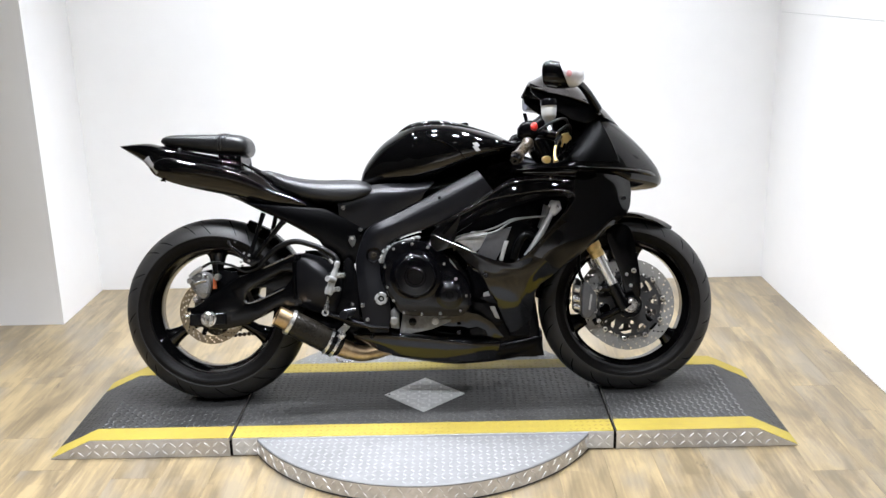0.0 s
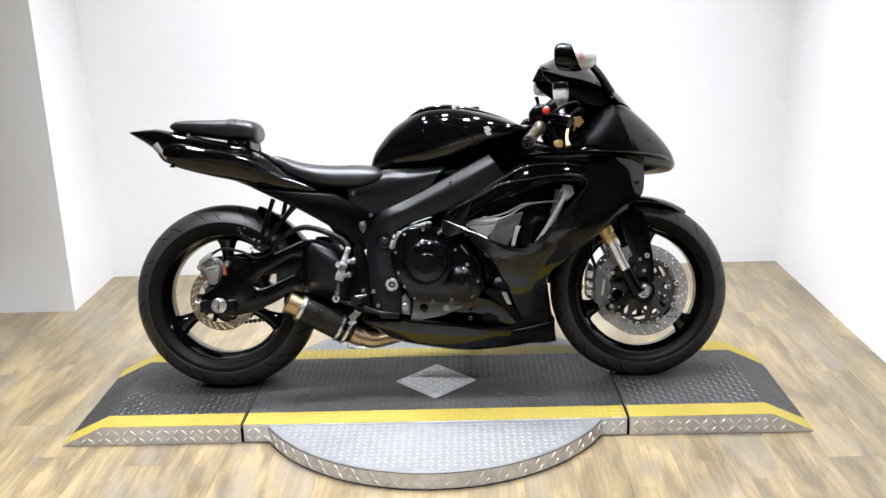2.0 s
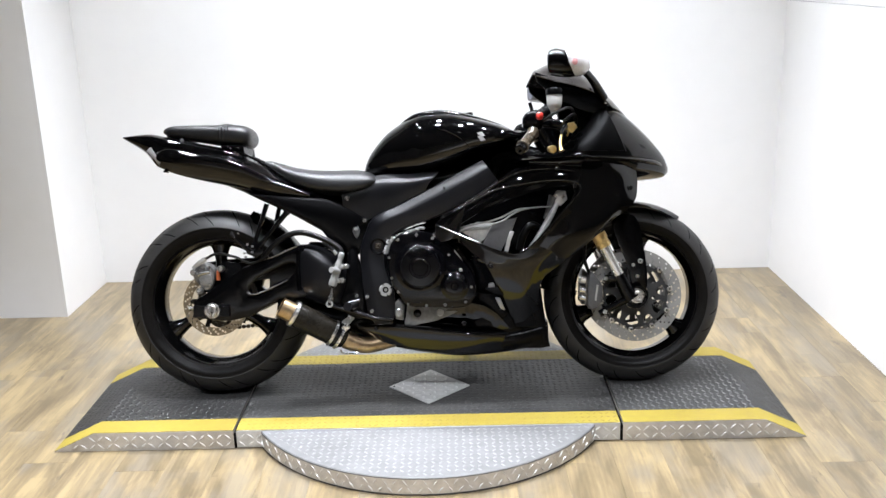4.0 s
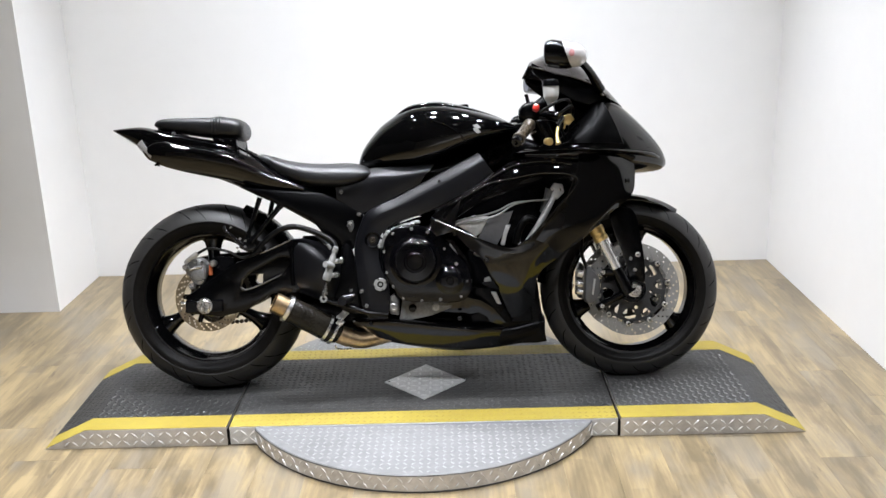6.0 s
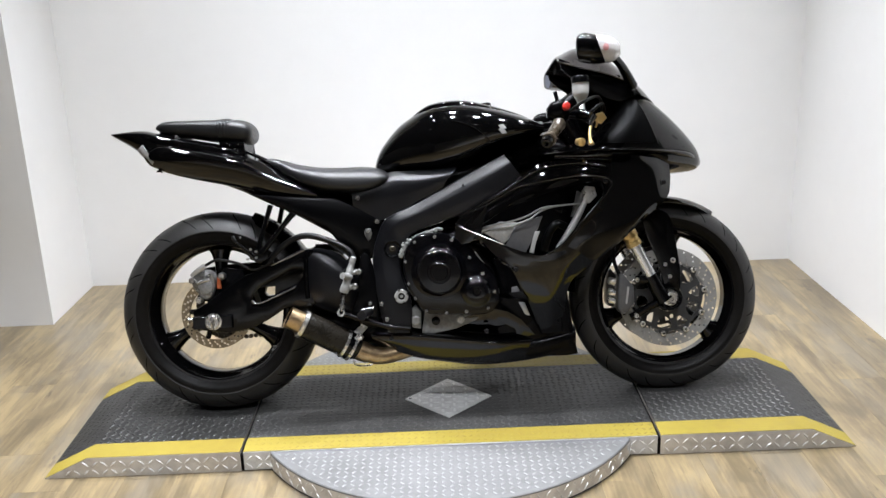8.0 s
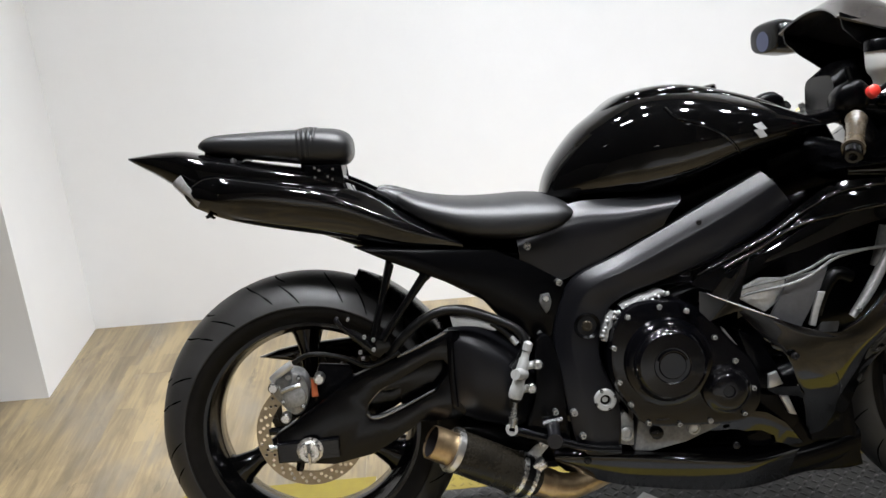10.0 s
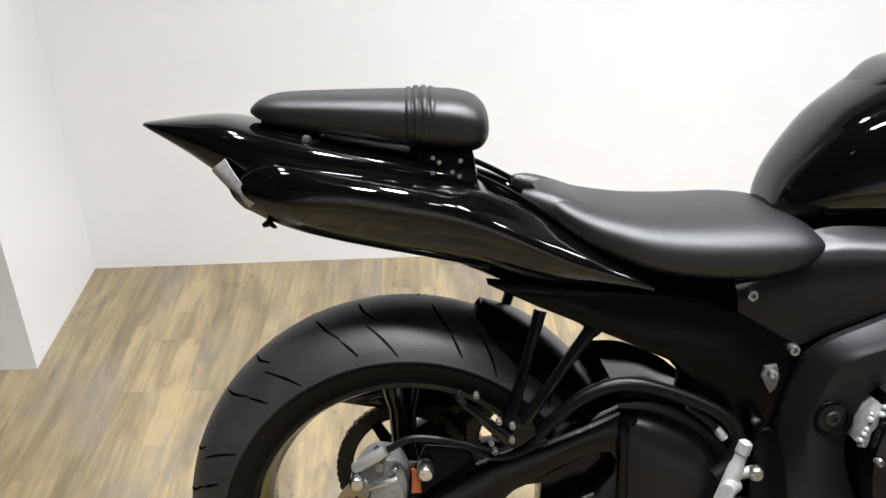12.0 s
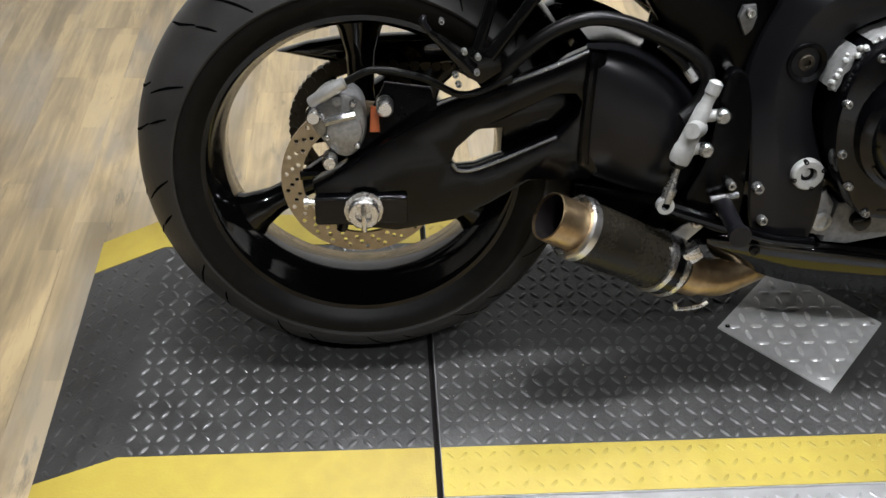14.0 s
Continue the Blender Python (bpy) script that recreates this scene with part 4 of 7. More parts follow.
# tank
TANK = [(0.507, 0.719, 0.744, 0.040, 2.5, 0.3, 0), (0.516, 0.716, 0.774, 0.058, 2.5, 0.35, 0), (0.536, 0.712, 0.809, 0.076, 2.5, 0.4, 0), (0.580, 0.708, 0.860, 0.102, 2.5, 0.42, 0), (0.622, 0.707, 0.891, 0.124, 2.5, 0.42, 0), (0.662, 0.708, 0.914, 0.141, 2.6, 0.42, 0),
        (0.708, 0.710, 0.928, 0.160, 2.7, 0.42, 0), (0.79, 0.729, 0.930, 0.184, 2.7, 0.42, 0), (0.88, 0.769, 0.912, 0.194, 2.6, 0.4, 0), (0.97, 0.799, 0.882, 0.183, 2.5, 0.4, 0), (1.03, 0.819, 0.854, 0.158, 2.4, 0.4, 0)]
tank = part("fuel_tank", loft(TANK, 56, 48), M_GLOSS, bike, "gloss black fuel tank", sharp=60)


def tank_y(x, z):
    """Half width of the tank at a place on its flank."""
    st = min(curve_points(TANK, 200), key=lambda q: abs(q[0] - x))
    zm = st[1] + st[5] * (st[2] - st[1])
    reach = st[2] - zm if z > zm else zm - st[1]
    return st[3] * max(0.0, 1 - min(1, abs(z - zm) / reach) ** st[4]) ** (1 / st[4])


for side in (-1, 1):
    crease = curve_points([(0.736, 0.889), (0.752, 0.869), (0.794, 0.853), (0.831, 0.831), (0.861, 0.797), (0.867, 0.774), (0.844, 0.756)], 26)
    bm = tube([(float(x), side * (tank_y(x, z) - 0.0012), float(z)) for x, z in crease], 0.0034, 60, 10)
    part("tank_crease", bm, M_GLOSS, tank)
cap = part("fuel_cap", lathe([(0, 0.045), (0.010, 0.045), (0.013, 0.040), (0.013, 0.0005)], (0.84, 0, 0.912), (-0.22, 0, 1), 32), M_SATIN, tank, "black fuel filler cap")

# seats
SEAT = [(0.196, 0.744, 0.770, 0.060, 2.6, 0.5, 0), (0.218, 0.728, 0.774, 0.092, 2.8, 0.45, 0), (0.264, 0.697, 0.760, 0.118, 2.8, 0.4, 0), (0.330, 0.670, 0.748, 0.140, 2.8, 0.38, 0), (0.400, 0.658, 0.744, 0.148, 2.8, 0.36, 0), (0.470, 0.656, 0.744, 0.150, 2.7, 0.36, 0), (0.520, 0.666, 0.737, 0.144, 2.5, 0.4, 0), (0.550, 0.680, 0.720, 0.122, 2.3, 0.5, 0), (0.562, 0.690, 0.706, 0.09, 2.2, 0.5, 0)]
part("rider_seat", loft(SEAT, 44, 44), M_SEAT, bike, "black vinyl rider's seat", sharp=60)
for side in (-1, 1):
    part("seat_horn", tube([(0.250, side * 0.070, 0.738), (0.212, side * 0.064, 0.755), (0.186, side * 0.060, 0.767), (0.171, side * 0.057, 0.774)], [0.021, 0.019, 0.014, 0.006], 20, 16), M_SEAT, bike, "rounded rear horn of the rider's seat")
PILLION = [(-0.178, 0.886, 0.896, 0.026, 2.6, 0.5, 0), (-0.166, 0.879, 0.905, 0.046, 2.8, 0.5, 0), (-0.138, 0.868, 0.911, 0.062, 3.0, 0.5, 0), (-0.06, 0.854, 0.911, 0.075, 3.2, 0.5, 0), (0.03, 0.838, 0.909, 0.087, 3.2, 0.5, 0), (0.085, 0.830, 0.907, 0.093, 3.0, 0.5, 0), (0.115, 0.831, 0.899, 0.090, 2.7, 0.5, 0), (0.128, 0.842, 0.886, 0.072, 2.4, 0.5, 0), (0.131, 0.856, 0.872, 0.040, 2.2, 0.5, 0)]
pillion = part("pillion_seat", loft(PILLION, 40, 40), M_SEAT, bike, "black vinyl pillion pad with a strap", sharp=60)

# tail
TAIL = [(-0.322, 0.874, 0.880, 0.014, 2.4, 0.7, 0), (-0.262, 0.836, 0.885, 0.050, 2.5, 0.7, 0), (-0.215, 0.802, 0.885, 0.070, 2.6, 0.7, 0), (-0.165, 0.776, 0.874, 0.082, 2.8, 0.7, 0), (-0.10, 0.764, 0.859, 0.088, 3, 0.7, 0), (-0.05, 0.758, 0.848, 0.090, 3, 0.7, 0), (0.0, 0.748, 0.838, 0.092, 3, 0.7, 0), (0.06, 0.735, 0.826, 0.092, 3, 0.7, 0), (0.105, 0.720, 0.813, 0.088, 3, 0.7, 0), (0.135, 0.705, 0.770, 0.078, 3, 0.6, 0), (0.20, 0.680, 0.735, 0.085, 3, 0.6, 0), (0.27, 0.660, 0.700, 0.10, 3, 0.5, 0)]
part("tail_cowl", loft(TAIL, 52, 40), M_GLOSS, bike, "gloss black pointed tail cowl", sharp=60)
# side panel: a rounded top edge, a shoulder that widens towards the seat, a crest, and a flank that turns under
for side in (-1, 1):
    ys = lambda rows: [(x, side * y, z) for x, y, z in rows]
    bm = net([ys([(-0.196, 0.060, 0.812), (-0.150, 0.066, 0.826), (-0.06, 0.076, 0.812), (0.06, 0.078, 0.792), (0.12, 0.074, 0.776), (0.175, 0.070, 0.752), (0.23, 0.080, 0.720), (0.33, 0.098, 0.672)]),
              ys([(-0.200, 0.072, 0.812), (-0.152, 0.084, 0.832), (-0.06, 0.092, 0.818), (0.06, 0.092, 0.798), (0.12, 0.088, 0.784), (0.175, 0.082, 0.760), (0.23, 0.092, 0.724), (0.33, 0.106, 0.672)]),
              ys([(-0.203, 0.078, 0.806), (-0.150, 0.100, 0.822), (-0.06, 0.112, 0.808), (0.05, 0.116, 0.789), (0.11, 0.116, 0.770), (0.165, 0.116, 0.744), (0.23, 0.122, 0.712), (0.33, 0.128, 0.664)]),
              ys([(-0.203, 0.080, 0.798), (-0.148, 0.106, 0.800), (-0.06, 0.119, 0.794), (0.05, 0.126, 0.776), (0.11, 0.130, 0.756), (0.165, 0.132, 0.731), (0.23, 0.134, 0.698), (0.33, 0.133, 0.660)]),
              ys([(-0.198, 0.078, 0.786), (-0.142, 0.104, 0.776), (-0.06, 0.114, 0.766), (0.05, 0.121, 0.744), (0.11, 0.123, 0.723), (0.165, 0.125, 0.700), (0.23, 0.127, 0.676), (0.33, 0.128, 0.653)]),
              ys([(-0.184, 0.066, 0.769), (-0.134, 0.084, 0.748), (-0.06, 0.092, 0.728), (0.05, 0.098, 0.704), (0.11, 0.102, 0.690), (0.165, 0.106, 0.672), (0.23, 0.112, 0.658), (0.33, 0.118, 0.648)]),
              ys([(-0.176, 0.030, 0.775), (-0.130, 0.045, 0.752), (-0.06, 0.055, 0.730), (0.05, 0.062, 0.704), (0.11, 0.068, 0.688), (0.165, 0.075, 0.670), (0.23, 0.085, 0.656), (0.33, 0.100, 0.646)])], 48, 34, 0.003)
    part("tail_side_panel", bm, M_GLOSS, bike, "gloss black tail side panel", sharp=50)
    part("seat_rail", tube([(0.096, side * 0.070, 0.810), (0.140, side * 0.072, 0.788), (0.178, side * 0.076, 0.766), (0.215, side * 0.085, 0.742)], 0.0042, 16, 8), M_SATIN, bike, "thin black rail between the seats")
    bracket = part("pad_bracket", plate([(0.036, 0.800), (0.036, 0.838), (0.108, 0.834), (0.112, 0.796)], side * 0.082, side * 0.088, bevel=0.002), M_MATT, bike, "black bracket under the pillion pad")
    for x, z in ((0.056, 0.831), (0.064, 0.825), (0.055, 0.812), (0.080, 0.812), (0.091, 0.826), (0.089, 0.806)):
        part("bracket_bolt", bolt(x, side * 0.088, z, 0.0030, 0.004, axis=(0, side, 0)), M_BOLT, bracket)


def both(name, outline, y0, y1, material, label, smooth=0, bevel=0.004, holes=(), segments=2):
    """A flat fitting on each flank."""
    a = part(name, plate(outline, -y0, -y1, holes=holes, smooth=smooth, bevel=bevel, segments=segments), material, bike, label)
    b = part(name, plate(outline, y0, y1, holes=holes, smooth=smooth, bevel=bevel, segments=segments), material, bike, label)
    return a, b


both("subframe_cover", [(0.119, 0.672), (0.234, 0.660), (0.39, 0.648), (0.46, 0.612), (0.522, 0.574), (0.528, 0.55), (0.505, 0.47), (0.473, 0.448), (0.43, 0.478), (0.392, 0.508), (0.353, 0.559), (0.281, 0.594), (0.184, 0.639)], 0.085, 0.134, M_MATT, "matt black subframe cover", bevel=0.010)
for side in (-1, 1):
    ys = lambda rows: [(x, side * y, z) for x, y, z in rows]
    bm = net([ys([(0.436, 0.100, 0.676), (0.500, 0.098, 0.704), (0.565, 0.098, 0.722), (0.651, 0.113, 0.723), (0.760, 0.135, 0.728)]),
              ys([(0.436, 0.122, 0.660), (0.500, 0.124, 0.682), (0.565, 0.129, 0.695), (0.651, 0.146, 0.699), (0.750, 0.165, 0.712)]),
              ys([(0.438, 0.130, 0.640), (0.500, 0.132, 0.646), (0.565, 0.137, 0.655), (0.641, 0.152, 0.671), (0.731, 0.168, 0.692)]),
              ys([(0.440, 0.126, 0.616), (0.505, 0.128, 0.574), (0.560, 0.132, 0.590), (0.631, 0.145, 0.624), (0.716, 0.160, 0.665)])], 28, 18, 0.004)
    part("side_cover", bm, M_COVER, bike, "satin black side cover below the tank", sharp=60)
outer = [(0.538, 0.233), (0.515, 0.274), (0.500, 0.379), (0.492, 0.465), (0.513, 0.538), (0.544, 0.582), (0.633, 0.622), (0.763, 0.688), (0.871, 0.742), (0.902, 0.757)]
inner = [(0.597, 0.231), (0.606, 0.275), (0.603, 0.340), (0.578, 0.425), (0.594, 0.500), (0.632, 0.537), (0.720, 0.566), (0.800, 0.595), (0.879, 0.639), (0.952, 0.688)]


def main_frame(side):
    """One pressed spar: a slanting outer flank, a crease, and a flat face that turns in at its inner edge."""
    rows = []
    for f, deep in ((0.0, 0.036), (0.03, 0.026), (0.20, 0.011), (0.34, 0.0014), (0.38, 0.0), (0.75, 0.0), (0.95, 0.002), (1.0, 0.010), (1.0, 0.045)):
        row = []
        for k, (p, q) in enumerate(zip(outer, inner)):
            flat = 0.184 - 0.13 * max(0.0, p[1] - 0.36) if p[1] < 0.52 else 0.163 + 0.18 * (p[1] - 0.52)
            soft = 0.3 if k < 3 else 1.0
            row.append((p[0] + (q[0] - p[0]) * f, side * (flat - deep * soft), p[1] + (q[1] - p[1]) * f))
        rows.append(row)
    long = [curve_points(r, 44) for r in rows]
    bm = bmesh.new()
    grid_faces(bm, [[bm.verts.new(p) for p in r] for r in long])
    return part("main_frame", bm, M_FRAME, bike, "dark grey aluminium twin-spar frame", sharp=24)


frame_r, frame_l = main_frame(-1), main_frame(1)
both("frame_web", [(0.53, 0.25), (0.50, 0.38), (0.51, 0.50), (0.55, 0.57), (0.76, 0.67), (0.90, 0.74), (0.93, 0.69), (0.80, 0.61), (0.66, 0.56), (0.59, 0.50), (0.585, 0.40), (0.595, 0.25)], 0.06, 0.100, M_MATT, "black inner web of the frame", bevel=0.003)

# swingarm
ARM = [(-0.066, 0.318), (-0.02, 0.345), (0.05, 0.392), (0.103, 0.424), (0.19, 0.452), (0.288, 0.494), (0.310, 0.492), (0.318, 0.42), (0.312, 0.33), (0.30, 0.318), (0.22, 0.318), (0.167, 0.285), (0.121, 0.262), (0.044, 0.248), (-0.055, 0.262)]
HOLE = [(0.116, 0.346), (0.122, 0.365), (0.147, 0.389), (0.189, 0.408), (0.248, 0.438), (0.273, 0.438), (0.281, 0.428), (0.278, 0.41), (0.252, 0.381), (0.19, 0.354), (0.148, 0.338), (0.124, 0.336)]
both("swingarm", ARM, 0.108, 0.142, M_SATIN, "satin black aluminium swingarm", holes=(HOLE,), bevel=0.006)
bm = loft([(0.30, 0.31, 0.490, 0.125, 5, 0.5, 0), (0.36, 0.30, 0.478, 0.132, 5, 0.5, 0), (0.42, 0.30, 0.45, 0.13, 4, 0.5, 0), (0.50, 0.31, 0.42, 0.11, 4, 0.5, 0)], 16, 32)
part("swingarm_crossmember", bm, M_SATIN, bike, "satin black swingarm bridge", sharp=50)
for side in (-1, 1):
    ys = lambda rows: [(x, side * y, z) for x, y, z in rows]
    bm = net([ys([(0.288, 0.115, 0.497), (0.34, 0.112, 0.494), (0.40, 0.106, 0.468), (0.448, 0.095, 0.425)]),
              ys([(0.288, 0.136, 0.485), (0.34, 0.142, 0.478), (0.40, 0.140, 0.448), (0.450, 0.124, 0.405)]),
              ys([(0.289, 0.142, 0.450), (0.34, 0.155, 0.440), (0.40, 0.158, 0.415), (0.452, 0.138, 0.380)]),
              ys([(0.290, 0.142, 0.385), (0.34, 0.155, 0.365), (0.40, 0.157, 0.350), (0.452, 0.138, 0.335)]),
              ys([(0.294, 0.136, 0.335), (0.34, 0.140, 0.315), (0.40, 0.138, 0.298), (0.446, 0.122, 0.298)]),
              ys([(0.300, 0.110, 0.318), (0.34, 0.108, 0.300), (0.40, 0.104, 0.285), (0.440, 0.095, 0.285)])], 24, 24, 0.004)
    part("swingarm_bridge", bm, M_COVER, bike, "satin black rounded swingarm root", sharp=60)

# engine
bm = loft([(0.50, 0.25, 0.45, 0.10, 4, 0.5, 0), (0.60, 0.20, 0.52, 0.125, 5, 0.5, 0), (0.72, 0.17, 0.56, 0.135, 5, 0.5, 0), (0.85, 0.20, 0.56, 0.13, 5, 0.5, 0), (0.93, 0.25, 0.48, 0.11, 4, 0.5, 0)], 24, 32)
part("crankcase", bm, M_ENGINE, bike, "black engine crankcase", sharp=50)
COVER = [(0.662, 0.532), (0.720, 0.528), (0.772, 0.501), (0.820, 0.446), (0.861, 0.395), (0.873, 0.337), (0.861, 0.302), (0.825, 0.282), (0.740, 0.284), (0.654, 0.291), (0.621, 0.327), (0.595, 0.373), (0.586, 0.431), (0.598, 0.491), (0.626, 0.522)]
cover = part("clutch_case", plate(COVER, -0.10, -0.218, smooth=72, bevel=0.010), M_ENGINE, bike, "black clutch-side engine cover")
part("clutch_cover", lathe([(0, 0.083), (0.018, 0.082), (0.022, 0.076), (0.024, 0.070), (0.032, 0.068), (0.040, 0.060), (0.042, 0.035), (0.040, 0.033), (0.040, 0.026), (0.043, 0.024), (0.043, 0.0005)], (0.693, -0.216, 0.416), (0, -1, 0), 64), M_ENGINE, cover, "round black clutch cover")
part("pickup_cover", lathe([(0, 0.047), (0.012, 0.046), (0.016, 0.040), (0.022, 0.036), (0.026, 0.028), (0.026, 0.012), (0.022, 0.010), (0.022, 0.0005)], (0.802, -0.216, 0.352), (0, -1, 0), 40), M_ENGINE, cover, "small round engine cover")

# silencer
TIP, BUTT = Vector((0.236, -0.205, 0.298)), Vector((0.44, -0.150, 0.180))
ax = (BUTT - TIP).normalized()
length = (BUTT - TIP).length
silencer = part("silencer", lathe([(0.045, 0.030), (0.047, 0.0410), (0.055, 0.0415), (length - 0.03, 0.0415), (length - 0.022, 0.0400), (length - 0.004, 0.030)], TIP, ax, 40), M_CARBON, bike, "short carbon silencer")
part("tip", lathe([(0.05, 0.033), (0.02, 0.033), (0.0, 0.0325), (-0.001, 0.0308), (0.004, 0.0306), (0.05, 0.0304)], TIP, ax, 40), M_BURNT, silencer, "heat-tinted outlet pipe")
part("tip_inside", lathe([(0.003, 0.0300), (0.049, 0.0285), (0.049, 0.0005)], TIP, ax, 24), M_BLACKHOLE, silencer, "sooty inside of the outlet")
part("front_band", lathe([(0.044, 0.030), (0.041, 0.0410), (0.043, 0.0440), (0.054, 0.0440), (0.056, 0.0415)], TIP, ax, 40), M_STEEL, silencer, "bright end band")
for back in (0.056, 0.032):
    part("clamp_ring", lathe([(length - back, 0.0416), (length - back + 0.001, 0.0450), (length - back + 0.009, 0.0450), (length - back + 0.010, 0.0416)], TIP, ax, 40), M_STEEL, silencer, "bright clamp ring")
part("clamp_band", lathe([(length - 0.047, 0.0416), (length - 0.046, 0.0436), (length - 0.032, 0.0436), (length - 0.031, 0.0416)], TIP, ax, 40), M_SATIN, silencer, "black clamp band")
part("exhaust_pipe", tube([tuple(TIP + ax * (length - 0.02)), tuple(BUTT), (0.495, -0.135, 0.158), (0.545, -0.115, 0.160), (0.62, -0.08, 0.175), (0.70, -0.03, 0.18)], [0.026, 0.027, 0.027, 0.026, 0.026, 0.026], 36, 20), M_BURNT, bike, "heat-tinted link pipe")

# belly pan and lower fairing
BELLY = [(0.490, 0.190, 0.215, 0.110, 3, 0.6, 0), (0.55, 0.152, 0.212, 0.120, 3, 0.6, 0), (0.66, 0.124, 0.205, 0.128, 3, 0.7, 0), (0.80, 0.103, 0.190, 0.130, 3, 0.7, 0), (0.92, 0.106, 0.190, 0.130, 3, 0.7, 0), (1.02, 0.118, 0.20, 0.125, 3, 0.7, 0), (1.112, 0.133, 0.22, 0.11, 3, 0.7, 0)]
belly = part("belly_pan", loft(BELLY, 40, 40), M_MATT, bike, "gloss black belly pan", sharp=60)
for side in (-1, 1):
    ys = lambda rows: [(x, side * y, z) for x, y, z in rows]
    bm = net([ys([(0.480, 0.130, 0.232), (0.59, 0.158, 0.230), (0.68, 0.168, 0.222), (0.79, 0.172, 0.208), (0.88, 0.166, 0.196), (1.00, 0.102, 0.190)]),
              ys([(0.478, 0.138, 0.224), (0.59, 0.172, 0.222), (0.68, 0.182, 0.213), (0.79, 0.186, 0.199), (0.88, 0.178, 0.188), (1.00, 0.108, 0.180)]),
              ys([(0.482, 0.136, 0.208), (0.59, 0.163, 0.192), (0.68, 0.173, 0.183), (0.79, 0.177, 0.171), (0.88, 0.170, 0.164), (1.00, 0.106, 0.158)]),
              ys([(0.500, 0.120, 0.185), (0.59, 0.143, 0.158), (0.68, 0.150, 0.142), (0.79, 0.152, 0.128), (0.88, 0.146, 0.125), (1.00, 0.100, 0.130)])], 36, 16, 0.003)
    part("belly_flank", bm, M_GLOSS, belly, sharp=40)
    bm = plate([(0.965, 0.130), (1.085, 0.128), (1.117, 0.133), (1.105, 0.208), (1.095, 0.290), (1.088, 0.350), (1.00, 0.33), (0.955, 0.24)], side * 0.06, side * 0.112, bevel=0.008)
    part("belly_nose", bm, M_MATT, belly)
    # stay that runs from the sump up into the lower fairing, with a slot
    bm = plate([(0.690, 0.226), (0.746, 0.262), (0.792, 0.276), (0.848, 0.294), (0.899, 0.281), (0.940, 0.254), (0.985, 0.200), (0.955, 0.196), (0.90, 0.200), (0.836, 0.212), (0.773, 0.224)], side * 0.142, side * 0.149, holes=([(0.866, 0.228), (0.890, 0.239), (0.919, 0.224), (0.925, 0.208), (0.873, 0.208)],), bevel=0.0015)
    for v in bm.verts:
        v.co.y += side * 0.42 * (v.co.z - 0.24)
    part("belly_stay", bm, M_GLOSS, belly)
# lower side fairing: from the opening down to the belly
low = [[(0.746, -0.264, 0.552), (0.824, -0.264, 0.518), (0.937, -0.264, 0.468), (1.007, -0.264, 0.452), (1.060, -0.264, 0.482), (1.113, -0.264, 0.531), (1.166, -0.264, 0.592)],
       [(0.800, -0.264, 0.526), (0.868, -0.264, 0.491), (0.947, -0.263, 0.443), (1.026, -0.260, 0.428), (1.095, -0.252, 0.457), (1.155, -0.242, 0.496), (1.218, -0.234, 0.540)],
       [(0.859, -0.264, 0.459), (0.902, -0.261, 0.434), (0.947, -0.255, 0.398), (0.996, -0.245, 0.379), (1.046, -0.238, 0.389), (1.105, -0.218, 0.412), (1.169, -0.190, 0.432)],
       [(0.904, -0.259, 0.421), (0.921, -0.251, 0.390), (0.951, -0.229, 0.350), (0.992, -0.210, 0.323), (1.027, -0.206, 0.323), (1.055, -0.203, 0.339), (1.088, -0.201, 0.365)],
       [(0.941, -0.228, 0.351), (0.956, -0.206, 0.320), (0.978, -0.182, 0.288), (1.004, -0.164, 0.266), (1.029, -0.155, 0.261), (1.054, -0.144, 0.263), (1.075, -0.140, 0.273)],
       [(0.978, -0.161, 0.266), (0.984, -0.148, 0.248), (0.993, -0.128, 0.223), (1.005, -0.117, 0.200), (1.025, -0.111, 0.192), (1.045, -0.102, 0.194), (1.062, -0.104, 0.216)]]
bm = net(low, 36, 26)
bm2 = mirrored(bm)
part("lower_fairing", bm, M_GLOSS, bike, "gloss black lower side fairing", sharp=60)
part("lower_fairing", bm2, M_GLOSS, bike, "gloss black lower side fairing", sharp=60)
# upper side fairing: the arm over the opening and the broad cheek before it
arm = [[(0.747, -0.211, 0.556), (0.804, -0.220, 0.603), (0.893, -0.230, 0.647), (0.957, -0.238, 0.693), (1.016, -0.243, 0.725), (1.124, -0.250, 0.729), (1.212, -0.253, 0.713)],
       [(0.775, -0.230, 0.546), (0.844, -0.241, 0.585), (0.917, -0.251, 0.624), (0.986, -0.256, 0.660), (1.055, -0.261, 0.688), (1.133, -0.262, 0.696), (1.207, -0.261, 0.686)],
       [(0.802, -0.241, 0.536), (0.891, -0.251, 0.590), (0.947, -0.256, 0.611), (1.016, -0.261, 0.635), (1.087, -0.264, 0.654), (1.143, -0.264, 0.662), (1.192, -0.262, 0.660)]]
